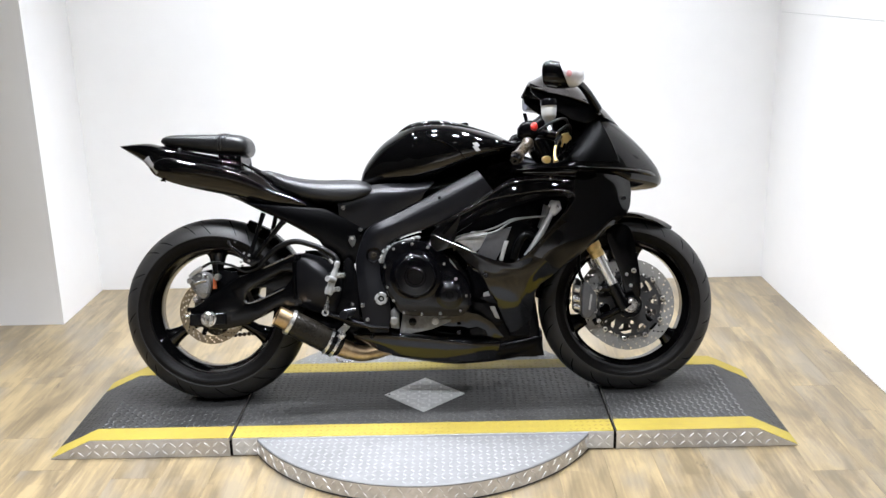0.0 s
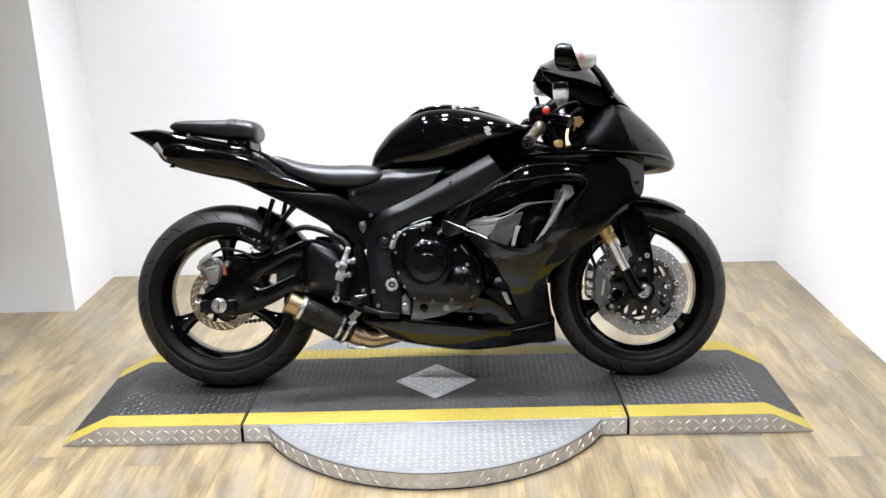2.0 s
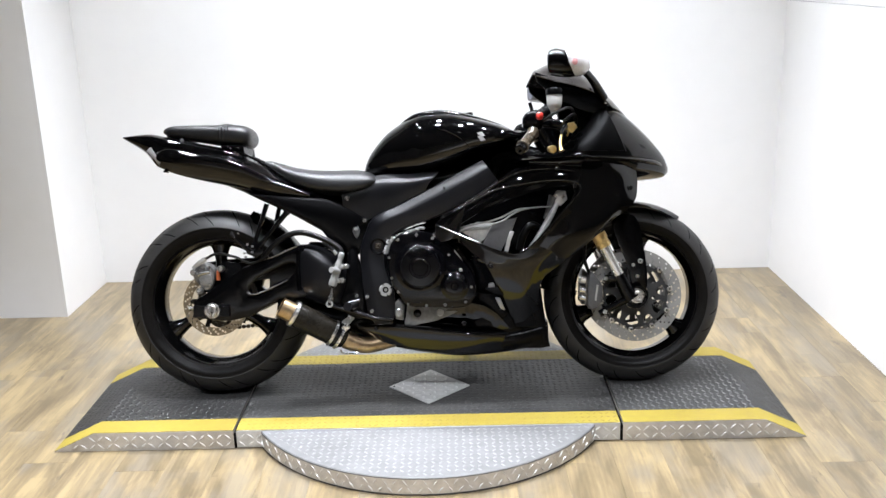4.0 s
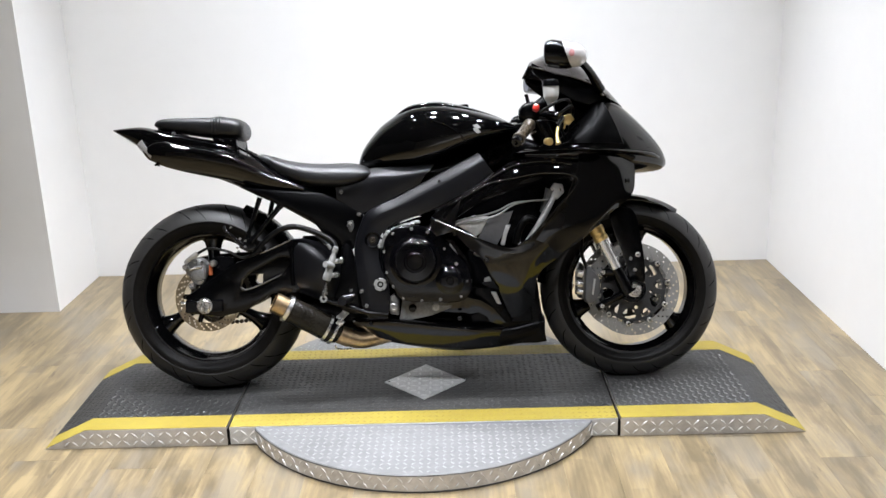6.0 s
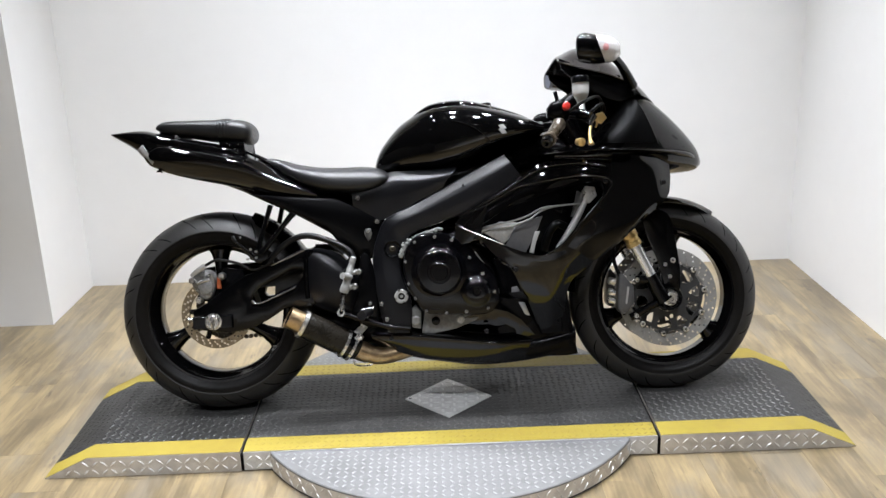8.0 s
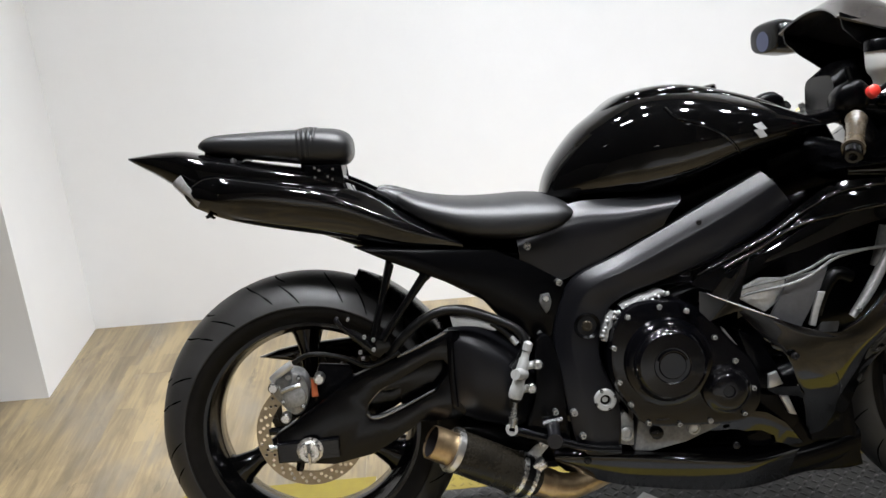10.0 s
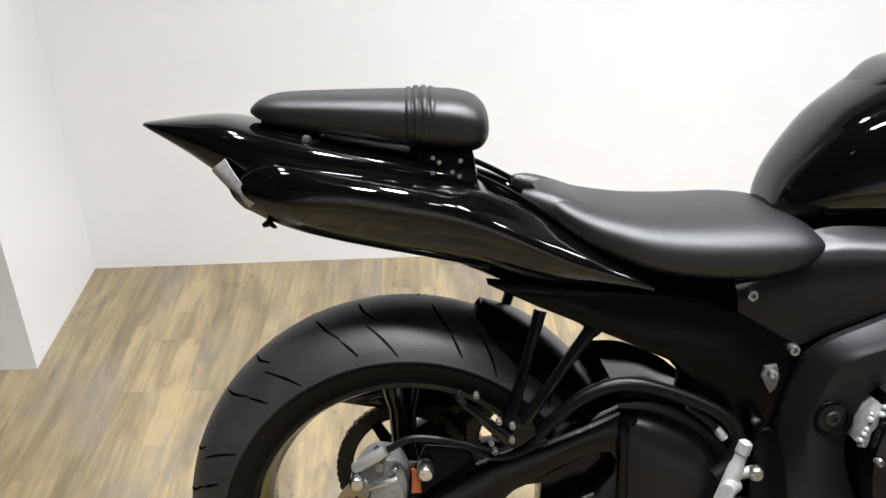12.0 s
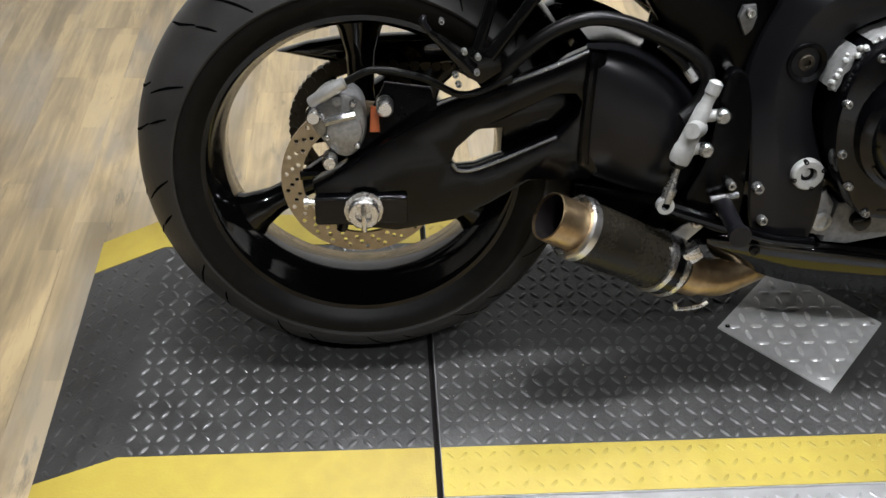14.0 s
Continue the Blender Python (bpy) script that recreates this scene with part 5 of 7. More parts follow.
cheek = [[(1.055, -0.262, 0.482), (1.111, -0.262, 0.530), (1.165, -0.261, 0.590), (1.193, -0.256, 0.651), (1.213, -0.246, 0.714), (1.223, -0.234, 0.742)],
         [(1.104, -0.256, 0.462), (1.173, -0.256, 0.516), (1.233, -0.243, 0.575), (1.269, -0.234, 0.639), (1.284, -0.224, 0.703), (1.285, -0.215, 0.740)],
         [(1.144, -0.243, 0.434), (1.224, -0.232, 0.493), (1.295, -0.218, 0.555), (1.341, -0.205, 0.625), (1.356, -0.192, 0.693), (1.346, -0.185, 0.734)],
         [(1.174, -0.228, 0.436), (1.248, -0.213, 0.488), (1.313, -0.198, 0.546), (1.392, -0.173, 0.605), (1.410, -0.155, 0.664), (1.408, -0.150, 0.710)]]
for curves, label in ((arm, "gloss black fairing arm over the side opening"), (cheek, "gloss black upper side fairing")):
    bm = net(curves, 32, 20)
    bm2 = mirrored(bm)
    part("side_fairing", bm, M_GLOSS, bike, label, sharp=60)
    part("side_fairing", bm2, M_GLOSS, bike, label, sharp=60)
for side in (-1, 1):
    rim = [(0.800, 0.254, 0.590), (0.863, 0.259, 0.621), (0.932, 0.264, 0.656), (1.011, 0.265, 0.671), (1.094, 0.267, 0.682), (1.168, 0.267, 0.680), (1.205, 0.265, 0.666), (1.204, 0.264, 0.644), (1.164, 0.264, 0.595), (1.099, 0.265, 0.526), (1.057, 0.267, 0.482), (1.008, 0.268, 0.454)]
    part("fairing_rim", tube([(x, side * y, z) for x, y, z in rim], [0.002] + [0.0035] * 10 + [0.002], 72, 12), M_GLOSS, bike, "rolled gloss black edge of the opening")
    crest = [(0.760, 0.220, 0.575), (0.829, 0.238, 0.611), (0.898, 0.248, 0.647), (0.962, 0.255, 0.688), (1.025, 0.260, 0.713), (1.114, 0.264, 0.719), (1.192, 0.264, 0.709)]
    part("fairing_crest", tube([(x, side * y, z) for x, y, z in crest], [0.0015, 0.003, 0.0035, 0.0035, 0.003, 0.0025, 0.0015], 48, 12), M_GLOSS, bike, "raised crest along the fairing arm")

# nose, lamps and screen
NOSE = [(1.05, 0.725, 0.775, 0.226, 3, 0.4, 0), (1.15, 0.712, 0.79, 0.234, 2.8, 0.4, 0), (1.24, 0.7, 0.86, 0.229, 2.6, 0.3, 0), (1.29, 0.695, 0.928, 0.213, 2.4, 0.3, 0), (1.335, 0.69, 0.946, 0.19, 2.3, 0.3, 0), (1.4, 0.68, 0.9, 0.158, 2.3, 0.3, 0), (1.47, 0.683, 0.834, 0.109, 2.2, 0.35, 0), (1.52, 0.69, 0.774, 0.062, 2.2, 0.4, 0), (1.541, 0.702, 0.735, 0.025, 2, 0.5, 0)]
bm = loft(NOSE, 48, 44)
nose_shell = BVHTree.FromBMesh(bm)
part("nose_fairing", bm, M_GLOSS, bike, "gloss black nose fairing", sharp=60)


def on_nose(x, z, side, lift=0.002):
    """Point of the nose's flank at this length and height, lifted off its skin."""
    at, normal = nose_shell.ray_cast(Vector((x, side * 0.6, z)), Vector((0, -side, 0)))[:2]
    if at is None:
        at, normal = nose_shell.find_nearest(Vector((x, side * 0.10, z)))[:2]
    if normal.y * side < 0:
        normal = -normal
    p = at + normal * lift
    return p.x, p.y, p.z


for side in (-1, 1):
    # black plastic panel between the painted nose and the cockpit, and its lip
    rows = []
    for z, x0 in ((0.775, 1.150), (0.80, 1.175), (0.83, 1.212), (0.86, 1.238), (0.89, 1.262), (0.912, 1.283)):
        x1 = 1.310 + (0.92 - z) * 0.41
        rows.append([on_nose(x0 + (x1 - x0) * k / 5, z, side) for k in range(6)])
    part("cockpit_side_panel", net(rows, 22, 20, 0.002), M_COCKPIT, bike, "black plastic panel inside the nose fairing", sharp=60)
    part("nose_lip", tube([on_nose(1.310 + (0.92 - z) * 0.41, z, side, 0.001) for z in (0.915, 0.88, 0.84, 0.80, 0.77)], [0.002, 0.003, 0.003, 0.003, 0.002], 30, 8), M_GLOSS, bike)
    # lamp set into the flank of the nose
    upper = [(1.407, 0.822), (1.448, 0.799), (1.486, 0.769)]
    lower = [(1.414, 0.805), (1.430, 0.778), (1.447, 0.755)]
    rows = [[on_nose(a[0] + (b[0] - a[0]) * k, a[1] + (b[1] - a[1]) * k, side, 0.0015) for a, b in zip(upper, lower)] for k in (0, 0.33, 0.67, 1)]
    part("headlamp_lens", net(rows, 16, 16, 0.002), M_SMOKE, bike, "black recessed headlamp lens", sharp=60)
screen = []
for f in (-1, -0.66, -0.33, 0, 0.33, 0.66, 1):
    drop = abs(f) ** 1.9
    mid = [(1.402, 0, 0.902), (1.345, 0, 0.968), (1.25, 0, 1.054), (1.165, 0, 1.092), (1.092, 0, 1.066)]
    rim = [(1.335, 0.128, 0.925), (1.300, 0.142, 0.960), (1.236, 0.152, 0.988), (1.150, 0.156, 1.010), (1.078, 0.142, 1.036)]
    screen.append([(p[0] + (q[0] - p[0]) * drop, f * q[1], p[2] + (q[2] - p[2]) * drop) for p, q in zip(mid, rim)])
part("windscreen", net(screen, 24, 28, 0.004), M_SCREEN, bike, "dark smoked windscreen", sharp=60)

# mirrors: the outer edge is swept back, the lens joint slants
def swept(bm, side):
    for v in bm.verts:
        on = min(1.0, max(0.0, (v.co.x - 1.115) / 0.045)) * min(1.0, max(0.0, (1.225 - v.co.x) / 0.04))
        v.co.x += -0.24 * (v.co.y * side - 0.318) - 0.34 * on * (v.co.z - 1.038)
    return bm


for side in (-1, 1):
    rows = [(1.111, 1.014, 1.054, 0.034, 2.6, 0.5, side * 0.32), (1.118, 1.006, 1.074, 0.058, 3, 0.5, side * 0.32), (1.148, 0.999, 1.083, 0.066, 2.8, 0.5, side * 0.318), (1.175, 1.001, 1.079, 0.063, 2.6, 0.5, side * 0.317), (1.186, 1.004, 1.074, 0.057, 2.5, 0.5, side * 0.316)]
    mirror = part("mirror", swept(loft(rows, 26, 28), side), M_SATIN, bike, "black mirror housing with a clear indicator", sharp=60)
    part("mirror_glass", swept(lathe([(0, 0.024), (0, 0.0005)], (1.1105, side * 0.32, 1.034), (-1, 0, 0), 28), side), M_MIRROR, mirror)
    lens = part("indicator", swept(loft([(1.180, 1.0005, 1.0790, 0.0640, 2.6, 0.5, side * 0.317), (1.206, 1.003, 1.073, 0.058, 2.4, 0.5, side * 0.314), (1.224, 1.011, 1.064, 0.046, 2.3, 0.5, side * 0.310), (1.236, 1.024, 1.051, 0.022, 2.2, 0.5, side * 0.305)], 16, 28), side), M_LENS, mirror, "clear indicator lens", sharp=60)
    part("bulb", lathe([(-0.004, 0.013), (0.002, 0.010), (0.004, 0.0005)], (1.183, side * 0.3735, 1.036), (0.25, side, 0.1), 14), M_BULB, lens, "faded red indicator bulb")
    part("mirror_stalk", tube([(1.212, side * 0.285, 1.034), (1.262, side * 0.205, 1.003), (1.306, side * 0.140, 0.952)], [0.013, 0.013, 0.017], 16, 12), M_SATIN, mirror)
    part("inner_cowl", plate([(1.084, 1.044), (1.090, 1.012), (1.120, 0.985), (1.170, 0.950), (1.225, 0.918), (1.270, 0.905), (1.318, 0.922), (1.270, 0.985), (1.190, 1.005), (1.120, 1.030)], side * 0.134, side * 0.141, bevel=0.002), M_MATT, bike, "black inner cowl below the windscreen edge")

# bars
for side in (-1, 1):
    a, b = Vector((1.089, side * 0.190, 0.864)), Vector((1.009, side * 0.328, 0.769))
    d = (b - a).normalized()
    grip = part("handlebar_grip", lathe([(0.045, 0.017), (0.052, 0.020), (0.060, 0.0175), (0.138, 0.017), (0.145, 0.0205), (0.150, 0.0205), (0.152, 0.012)], a, d, 24), M_GRIP, bike, "worn rubber handlebar grip")
    part("bar_end", lathe([(0.150, 0.012), (0.153, 0.017), (0.171, 0.017), (0.174, 0.013), (0.174, 0.008), (0.168, 0.0005)], a, d, 24), M_SATIN, grip)
    part("clip_on_bar", lathe([(-0.03, 0.011), (0.07, 0.011)], a, d, 16, cap=True), M_SATIN, bike)

# inner fill of the fairing: airbox, cylinder head, radiator
part("airbox", loft([(0.62, 0.56, 0.70, 0.09, 4, 0.5, 0), (0.75, 0.56, 0.74, 0.10, 4, 0.5, 0), (0.92, 0.58, 0.79, 0.10, 4, 0.5, 0), (1.03, 0.60, 0.80, 0.09, 4, 0.5, 0), (1.16, 0.62, 0.78, 0.10, 4, 0.5, 0)], 16, 24), M_MATT, bike, "black airbox below the tank", sharp=60)
part("cylinder_head", loft([(0.78, 0.40, 0.60, 0.12, 6, 0.5, 0), (0.88, 0.38, 0.62, 0.125, 6, 0.5, 0), (0.97, 0.36, 0.58, 0.115, 6, 0.5, 0)], 10, 24), M_ENGINE, bike, "black cylinder head", sharp=50)
bm = box(-0.02, 0.02, -0.122, 0.122, -0.17, 0.17)
bmesh.ops.rotate(bm, verts=bm.verts, matrix=Matrix.Rotation(radians(16), 3, "Y"))
bmesh.ops.translate(bm, verts=bm.verts, vec=(1.055, 0, 0.45))
part("radiator", bm, M_RADIATOR, bike, "finned radiator", bevel=0.004)
part("engine_skirt", loft([(0.62, 0.16, 0.30, 0.125, 5, 0.5, 0), (0.80, 0.15, 0.32, 0.130, 5, 0.5, 0), (0.98, 0.15, 0.38, 0.125, 5, 0.5, 0), (1.07, 0.16, 0.42, 0.105, 5, 0.5, 0)], 12, 24), M_MATT, bike, "black lining below the engine", sharp=60)
part("inner_fairing", loft([(0.76, 0.50, 0.60, 0.10, 5, 0.5, 0), (0.86, 0.46, 0.68, 0.125, 6, 0.5, 0), (1.00, 0.42, 0.72, 0.130, 6, 0.5, 0), (1.12, 0.42, 0.73, 0.130, 6, 0.5, 0), (1.24, 0.50, 0.72, 0.125, 6, 0.5, 0), (1.34, 0.58, 0.70, 0.11, 5, 0.5, 0)], 16, 28), M_MATT, bike, "dark inner lining of the fairing", sharp=60)
bm = box(1.00, 1.07, -0.13, 0.13, 0.20, 0.42)
part("oil_cooler", bm, M_MATT, bike, bevel=0.006)
part("radiator_cap_housing", tube([(1.101, -0.210, 0.560), (1.113, -0.210, 0.590), (1.129, -0.210, 0.633)], [0.009, 0.011, 0.016], 10, 12), M_CAST, bike, "cast alloy coolant housing")
part("radiator_stay", tube([(1.140, -0.215, 0.612), (1.118, -0.218, 0.572), (1.082, -0.220, 0.512), (1.050, -0.220, 0.470)], [0.008, 0.010, 0.010, 0.007], 16, 12), M_SHIELD, bike, "bright alloy radiator stay")
part("radiator_bracket", plate([(1.118, 0.618), (1.140, 0.652), (1.166, 0.648), (1.172, 0.622), (1.150, 0.600)], -0.200, -0.222, bevel=0.004), M_SHIELD, bike, "bright alloy radiator bracket")
for x, z in ((1.134, 0.634), (1.156, 0.630), (1.060, 0.482)):
    part("stay_bolt", bolt(x, -0.226, z, 0.006, 0.006), M_STEEL, bike)
part("coolant_hose", tube([(1.02, -0.125, 0.46), (1.035, -0.135, 0.51), (1.06, -0.138, 0.54), (1.09, -0.135, 0.53)], 0.013, 18, 12), M_RUBBER, bike, "black coolant hose")
part("heat_shield", plate([(0.822, 0.531), (0.883, 0.557), (0.931, 0.552), (0.921, 0.513), (0.889, 0.490)], -0.200, -0.208, bevel=0.003), M_SHIELD, bike, "dull alloy heat shield")
part("frame_hanger_plate", plate([(0.931, 0.552), (1.008, 0.568), (0.989, 0.520), (0.950, 0.454), (0.893, 0.480)], -0.210, -0.220, bevel=0.003), M_PLATE, bike, "dark grey engine hanger plate")
part("hanger_bracket", plate([(0.984, 0.524), (0.998, 0.523), (0.986, 0.492), (0.977, 0.458), (0.965, 0.462), (0.974, 0.496)], -0.220, -0.228, bevel=0.002), M_SHIELD, bike, "alloy bracket")
for dz, dy in ((0, 0), (-0.012, -0.006)):
    part("control_cable", tube([(0.815, -0.225 + dy, 0.535 + dz), (0.86, -0.232 + dy, 0.548 + dz), (0.912, -0.238 + dy, 0.556 + dz), (0.96, -0.240 + dy, 0.570 + dz), (1.007, -0.240 + dy, 0.592 + dz * 0.5), (1.06, -0.235 + dy, 0.597), (1.12, -0.225 + dy, 0.600)], 0.0027, 30, 8), M_DULL, bike, "thin grey control cable")
part("fairing_trim", tube([(0.759, -0.268, 0.547), (0.824, -0.268, 0.517), (0.890, -0.268, 0.488)], [0.0008, 0.0018, 0.0008], 20, 8), M_CHROME, bike, "thin bright edge of the fairing")

# tank details
part("tank_ridge", loft([(0.61, 0.858, 0.878, 0.034, 3.2, 0.5, 0), (0.655, 0.886, 0.914, 0.068, 3.4, 0.5, 0), (0.70, 0.895, 0.932, 0.092, 3.6, 0.5, 0), (0.78, 0.895, 0.937, 0.108, 3.6, 0.5, 0), (0.87, 0.872, 0.919, 0.116, 3.4, 0.5, 0), (0.96, 0.847, 0.889, 0.114, 3.2, 0.5, 0), (1.035, 0.825, 0.853, 0.095, 3, 0.5, 0)], 36, 32), M_GLOSS, tank, "raised gloss black tank top", sharp=60)
for side in (-1, 1):
    for quad in (((0.8874, 0.8447), (0.9029, 0.8479), (0.9136, 0.8351), (0.8997, 0.8319)), ((0.8885, 0.8335), (0.9032, 0.8367), (0.9139, 0.8207), (0.8999, 0.8183))):
        bm = bmesh.new()
        top = [bm.verts.new((x, side * (tank_y(x, z) + 0.002), z)) for x, z in quad]
        low_v = [bm.verts.new((x, side * (tank_y(x, z) - 0.012), z)) for x, z in quad]
        bm.faces.new(top)
        for k in range(4):
            bm.faces.new((top[k], top[(k + 1) % 4], low_v[(k + 1) % 4], low_v[k]))
        part("tank_emblem", bm, M_SILVER, tank, "small silver slanted emblem")

for name, rows in (("pad_tray", [(-0.164, 0.868, 0.884, 0.034, 3, 0.5, 0), (-0.140, 0.846, 0.876, 0.058, 3, 0.5, 0), (-0.105, 0.842, 0.866, 0.066, 3, 0.5, 0), (-0.086, 0.846, 0.860, 0.064, 3, 0.5, 0)]),
                   ("pad_tray", [(0.028, 0.822, 0.846, 0.070, 3, 0.5, 0), (0.060, 0.816, 0.842, 0.080, 3, 0.5, 0), (0.108, 0.806, 0.838, 0.080, 3, 0.5, 0)])):
    part(name, loft(rows, 14, 24), M_MATT, pillion, "black plastic foot of the pad")
for k, x in enumerate((0.024, 0.034, 0.044, 0.054)):
    zt, w, end = 0.9105, 0.0872 + 0.0005 * k, 0.0016 if k in (0, 3) else 0.0
    part("strap", loft([(x, 0.8385 - 0.13 * (x - 0.03), zt - end, w, 3.2, 0.5, 0), (x + 0.003, 0.837 - 0.13 * (x - 0.03), zt + 0.0022 - end, w + 0.0018, 3.2, 0.5, 0), (x + 0.006, 0.837 - 0.13 * (x - 0.03), zt + 0.0022 - end, w + 0.0018, 3.2, 0.5, 0), (x + 0.0088, 0.8385 - 0.13 * (x - 0.03), zt - end, w, 3.2, 0.5, 0)], 8, 44), M_SEAT, pillion, "stitched rib of the vinyl strap")
for side in (-1, 1):
    part("pad_bumper", lathe([(-0.004, 0.006), (0.004, 0.006), (0.006, 0.004), (0.006, 0.0005)], (-0.103, side * 0.066, 0.857), (0, side, 0.2), 14), M_CAST, pillion, "grey rubber bumper")
for side in (-1, 1):
    bm = net([[(-0.230, side * 0.036, 0.815), (-0.207, side * 0.048, 0.793), (-0.180, side * 0.058, 0.768)], [(-0.224, side * 0.066, 0.825), (-0.204, side * 0.077, 0.804), (-0.176, side * 0.087, 0.777)], [(-0.206, side * 0.074, 0.838), (-0.192, side * 0.084, 0.816), (-0.166, side * 0.094, 0.787)]], 16, 12, 0.002)
    part("tail_lamp_lens", bm, M_TAILLENS, bike, "pale smoky tail lamp lens", sharp=60)
bm = tube([(-0.150, -0.080, 0.770), (-0.155, -0.086, 0.757), (-0.164, -0.088, 0.752)], [0.004, 0.0048, 0.003], 8, 8)
tube([(-0.156, -0.087, 0.757), (-0.150, -0.088, 0.751), (-0.146, -0.088, 0.750)], [0.004, 0.003, 0.002], 6, 8, bm)
part("tail_clip", bm, M_MATT, bike, "small black clip under the tail")
part("undertail", loft([(-0.20, 0.79, 0.81, 0.05, 3, 0.5, 0), (-0.05, 0.735, 0.79, 0.08, 3, 0.5, 0), (0.10, 0.675, 0.76, 0.10, 3, 0.5, 0), (0.25, 0.60, 0.70, 0.10, 3, 0.5, 0), (0.42, 0.50, 0.66, 0.09, 3, 0.5, 0), (0.50, 0.46, 0.66, 0.09, 3, 0.5, 0)], 20, 24), M_MATT, bike, "black undertail tray", sharp=60)

# rear mudguard hugging the tyre
rows = []
for k in range(22):
    a = radians(69 - 62 * k / 21)
    f = min(1, 0.35 + k / 6)
    rows.append([(RW[0] + (0.326 - 0.03 * abs(b) ** 3) * math.cos(a), b * 0.098 * f, RW[1] + (0.326 - 0.03 * abs(b) ** 3) * math.sin(a)) for b in [-1 + 2 * j / 10 for j in range(11)]])
bm = bmesh.new()
grid_faces(bm, [[bm.verts.new(p) for p in r] for r in rows])
bm.normal_update()
bmesh.ops.solidify(bm, geom=bm.faces[:], thickness=0.003)
part("rear_mudguard", bm, M_MATT, bike, "black rear wheel hugger")

# rear brake, axle and chain-side fittings
block = part("axle_block", box(-0.064, 0.058, -0.152, -0.138, 0.264, 0.333 - 0.028), M_ENGINE, bike, "black axle adjuster block", bevel=0.004)
nut = lathe([(0, 0.026), (0.003, 0.026), (0.004, 0.021), (0.016, 0.021), (0.018, 0.019), (0.018, 0.011), (0.012, 0.010), (0.012, 0.0005)], (RW[0], -0.152, RW[1] - 0.02), (0, -1, 0), 12)
nut_part = part("axle_nut", nut, M_STEEL, bike, "bright castellated axle nut", sharp=25)
part("cotter_pin", tube([(-0.001, -0.172, RW[1] - 0.002), (0.0, -0.175, RW[1] - 0.02), (0.001, -0.172, RW[1] - 0.042)], 0.003, 10, 8), M_STEEL, nut_part)
part("adjuster_bolt", lathe([(0, 0.005), (0.012, 0.005), (0.012, 0.008), (0.018, 0.008)], (-0.06, -0.145, RW[1] - 0.012), (-1, 0, 0.05), 12, cap=True), M_STEEL, bike)
CAL = [(-0.066, 0.402), (-0.056, 0.430), (-0.034, 0.443), (-0.006, 0.436), (0.006, 0.414), (0.006, 0.386), (-0.004, 0.362), (-0.020, 0.352), (-0.036, 0.358), (-0.052, 0.378)]
cal = part("rear_caliper", plate(CAL, -0.076, -0.134, smooth=40, bevel=0.010), M_REARCAL, bike, "grey cast rear brake caliper")
part("caliper_face", lathe([(0, 0.024), (0.006, 0.022), (0.008, 0.016), (0.008, 0.0005)], (-0.022, -0.134, 0.392), (0, -1, 0), 24), M_REARCAL, cal)
part("banjo_fitting", tube([(-0.062, -0.13, 0.428), (-0.042, -0.14, 0.444), (-0.020, -0.142, 0.458)], 0.008, 10, 12), M_PALE, cal, "pale banjo fitting")
for x, z, r in ((-0.060, 0.414, 0.010), (0.030, 0.424, 0.011), (-0.042, 0.352, 0.010)):
    part("caliper_pin", lathe([(0, r), (0.022, r), (0.026, r * 0.75), (0.026, 0.0005)], (x, -0.125, z), (0, -1, 0), 18), M_STEEL, cal, "bright slide pin")
part("reflector", plate([(0.010, 0.385), (0.024, 0.385), (0.022, 0.418), (0.012, 0.420)], -0.120, -0.127, bevel=0.002), M_ORANGE, cal, "orange reflector tab")
part("caliper_bracket", plate([(-0.05, 0.350), (0.04, 0.336), (0.10, 0.40), (0.09, 0.440), (0.03, 0.448), (-0.01, 0.36)], -0.106, -0.118, bevel=0.003), M_MATT, bike, "black caliper bracket")
part("brake_hose", tube([(-0.018, -0.142, 0.459), (0.02, -0.143, 0.474), (0.08, -0.143, 0.462), (0.13, -0.142, 0.440), (0.19, -0.143, 0.462)], 0.0046, 26, 10), M_RUBBER, bike, "black brake hose")
part("brake_hose", tube([(0.170, -0.135, 0.455), (0.200, -0.14, 0.490), (0.245, -0.142, 0.524), (0.300, -0.145, 0.537), (0.372, -0.150, 0.515), (0.422, -0.158, 0.487), (0.434, -0.165, 0.460), (0.422, -0.170, 0.432), (0.404, -0.173, 0.416)], 0.0095, 34, 12), M_RUBBER, bike, "thick black brake hose")
part("hose_sleeve", tube([(0.407, -0.158, 0.476), (0.418, -0.160, 0.462)], 0.0062, 6, 12), M_WHITEALLOY, bike)
part("banjo_hose", tube([(0.372, -0.150, 0.505), (0.395, -0.156, 0.488), (0.416, -0.160, 0.465)], 0.0058, 12, 10), M_RUBBER, bike, "thin black hose")

# struts that carry the pillion pegs
for a, b, r in (((0.186, -0.122, 0.634), (0.141, -0.148, 0.490), 0.0088), ((0.252, -0.122, 0.606), (0.158, -0.148, 0.490), 0.0098), ((0.235, -0.118, 0.625), (0.262, -0.118, 0.600), 0.009)):
    mid = tuple((p + q) / 2 for p, q in zip(a, b))
    part("peg_strut", tube([a, mid, b], [r, r * 0.82, r], 10, 12), M_RIM, bike, "gloss black pillion peg strut")
part("peg_strut", tube([(0.186, 0.122, 0.634), (0.165, 0.135, 0.56), (0.141, 0.148, 0.490)], 0.0085, 10, 12), M_RIM, bike, "gloss black pillion peg strut")
part("peg_bracket", plate([(0.118, 0.474), (0.128, 0.500), (0.150, 0.504), (0.172, 0.500), (0.176, 0.474), (0.150, 0.456)], -0.140, -0.152, bevel=0.003), M_SATIN, bike, "black pillion peg bracket")
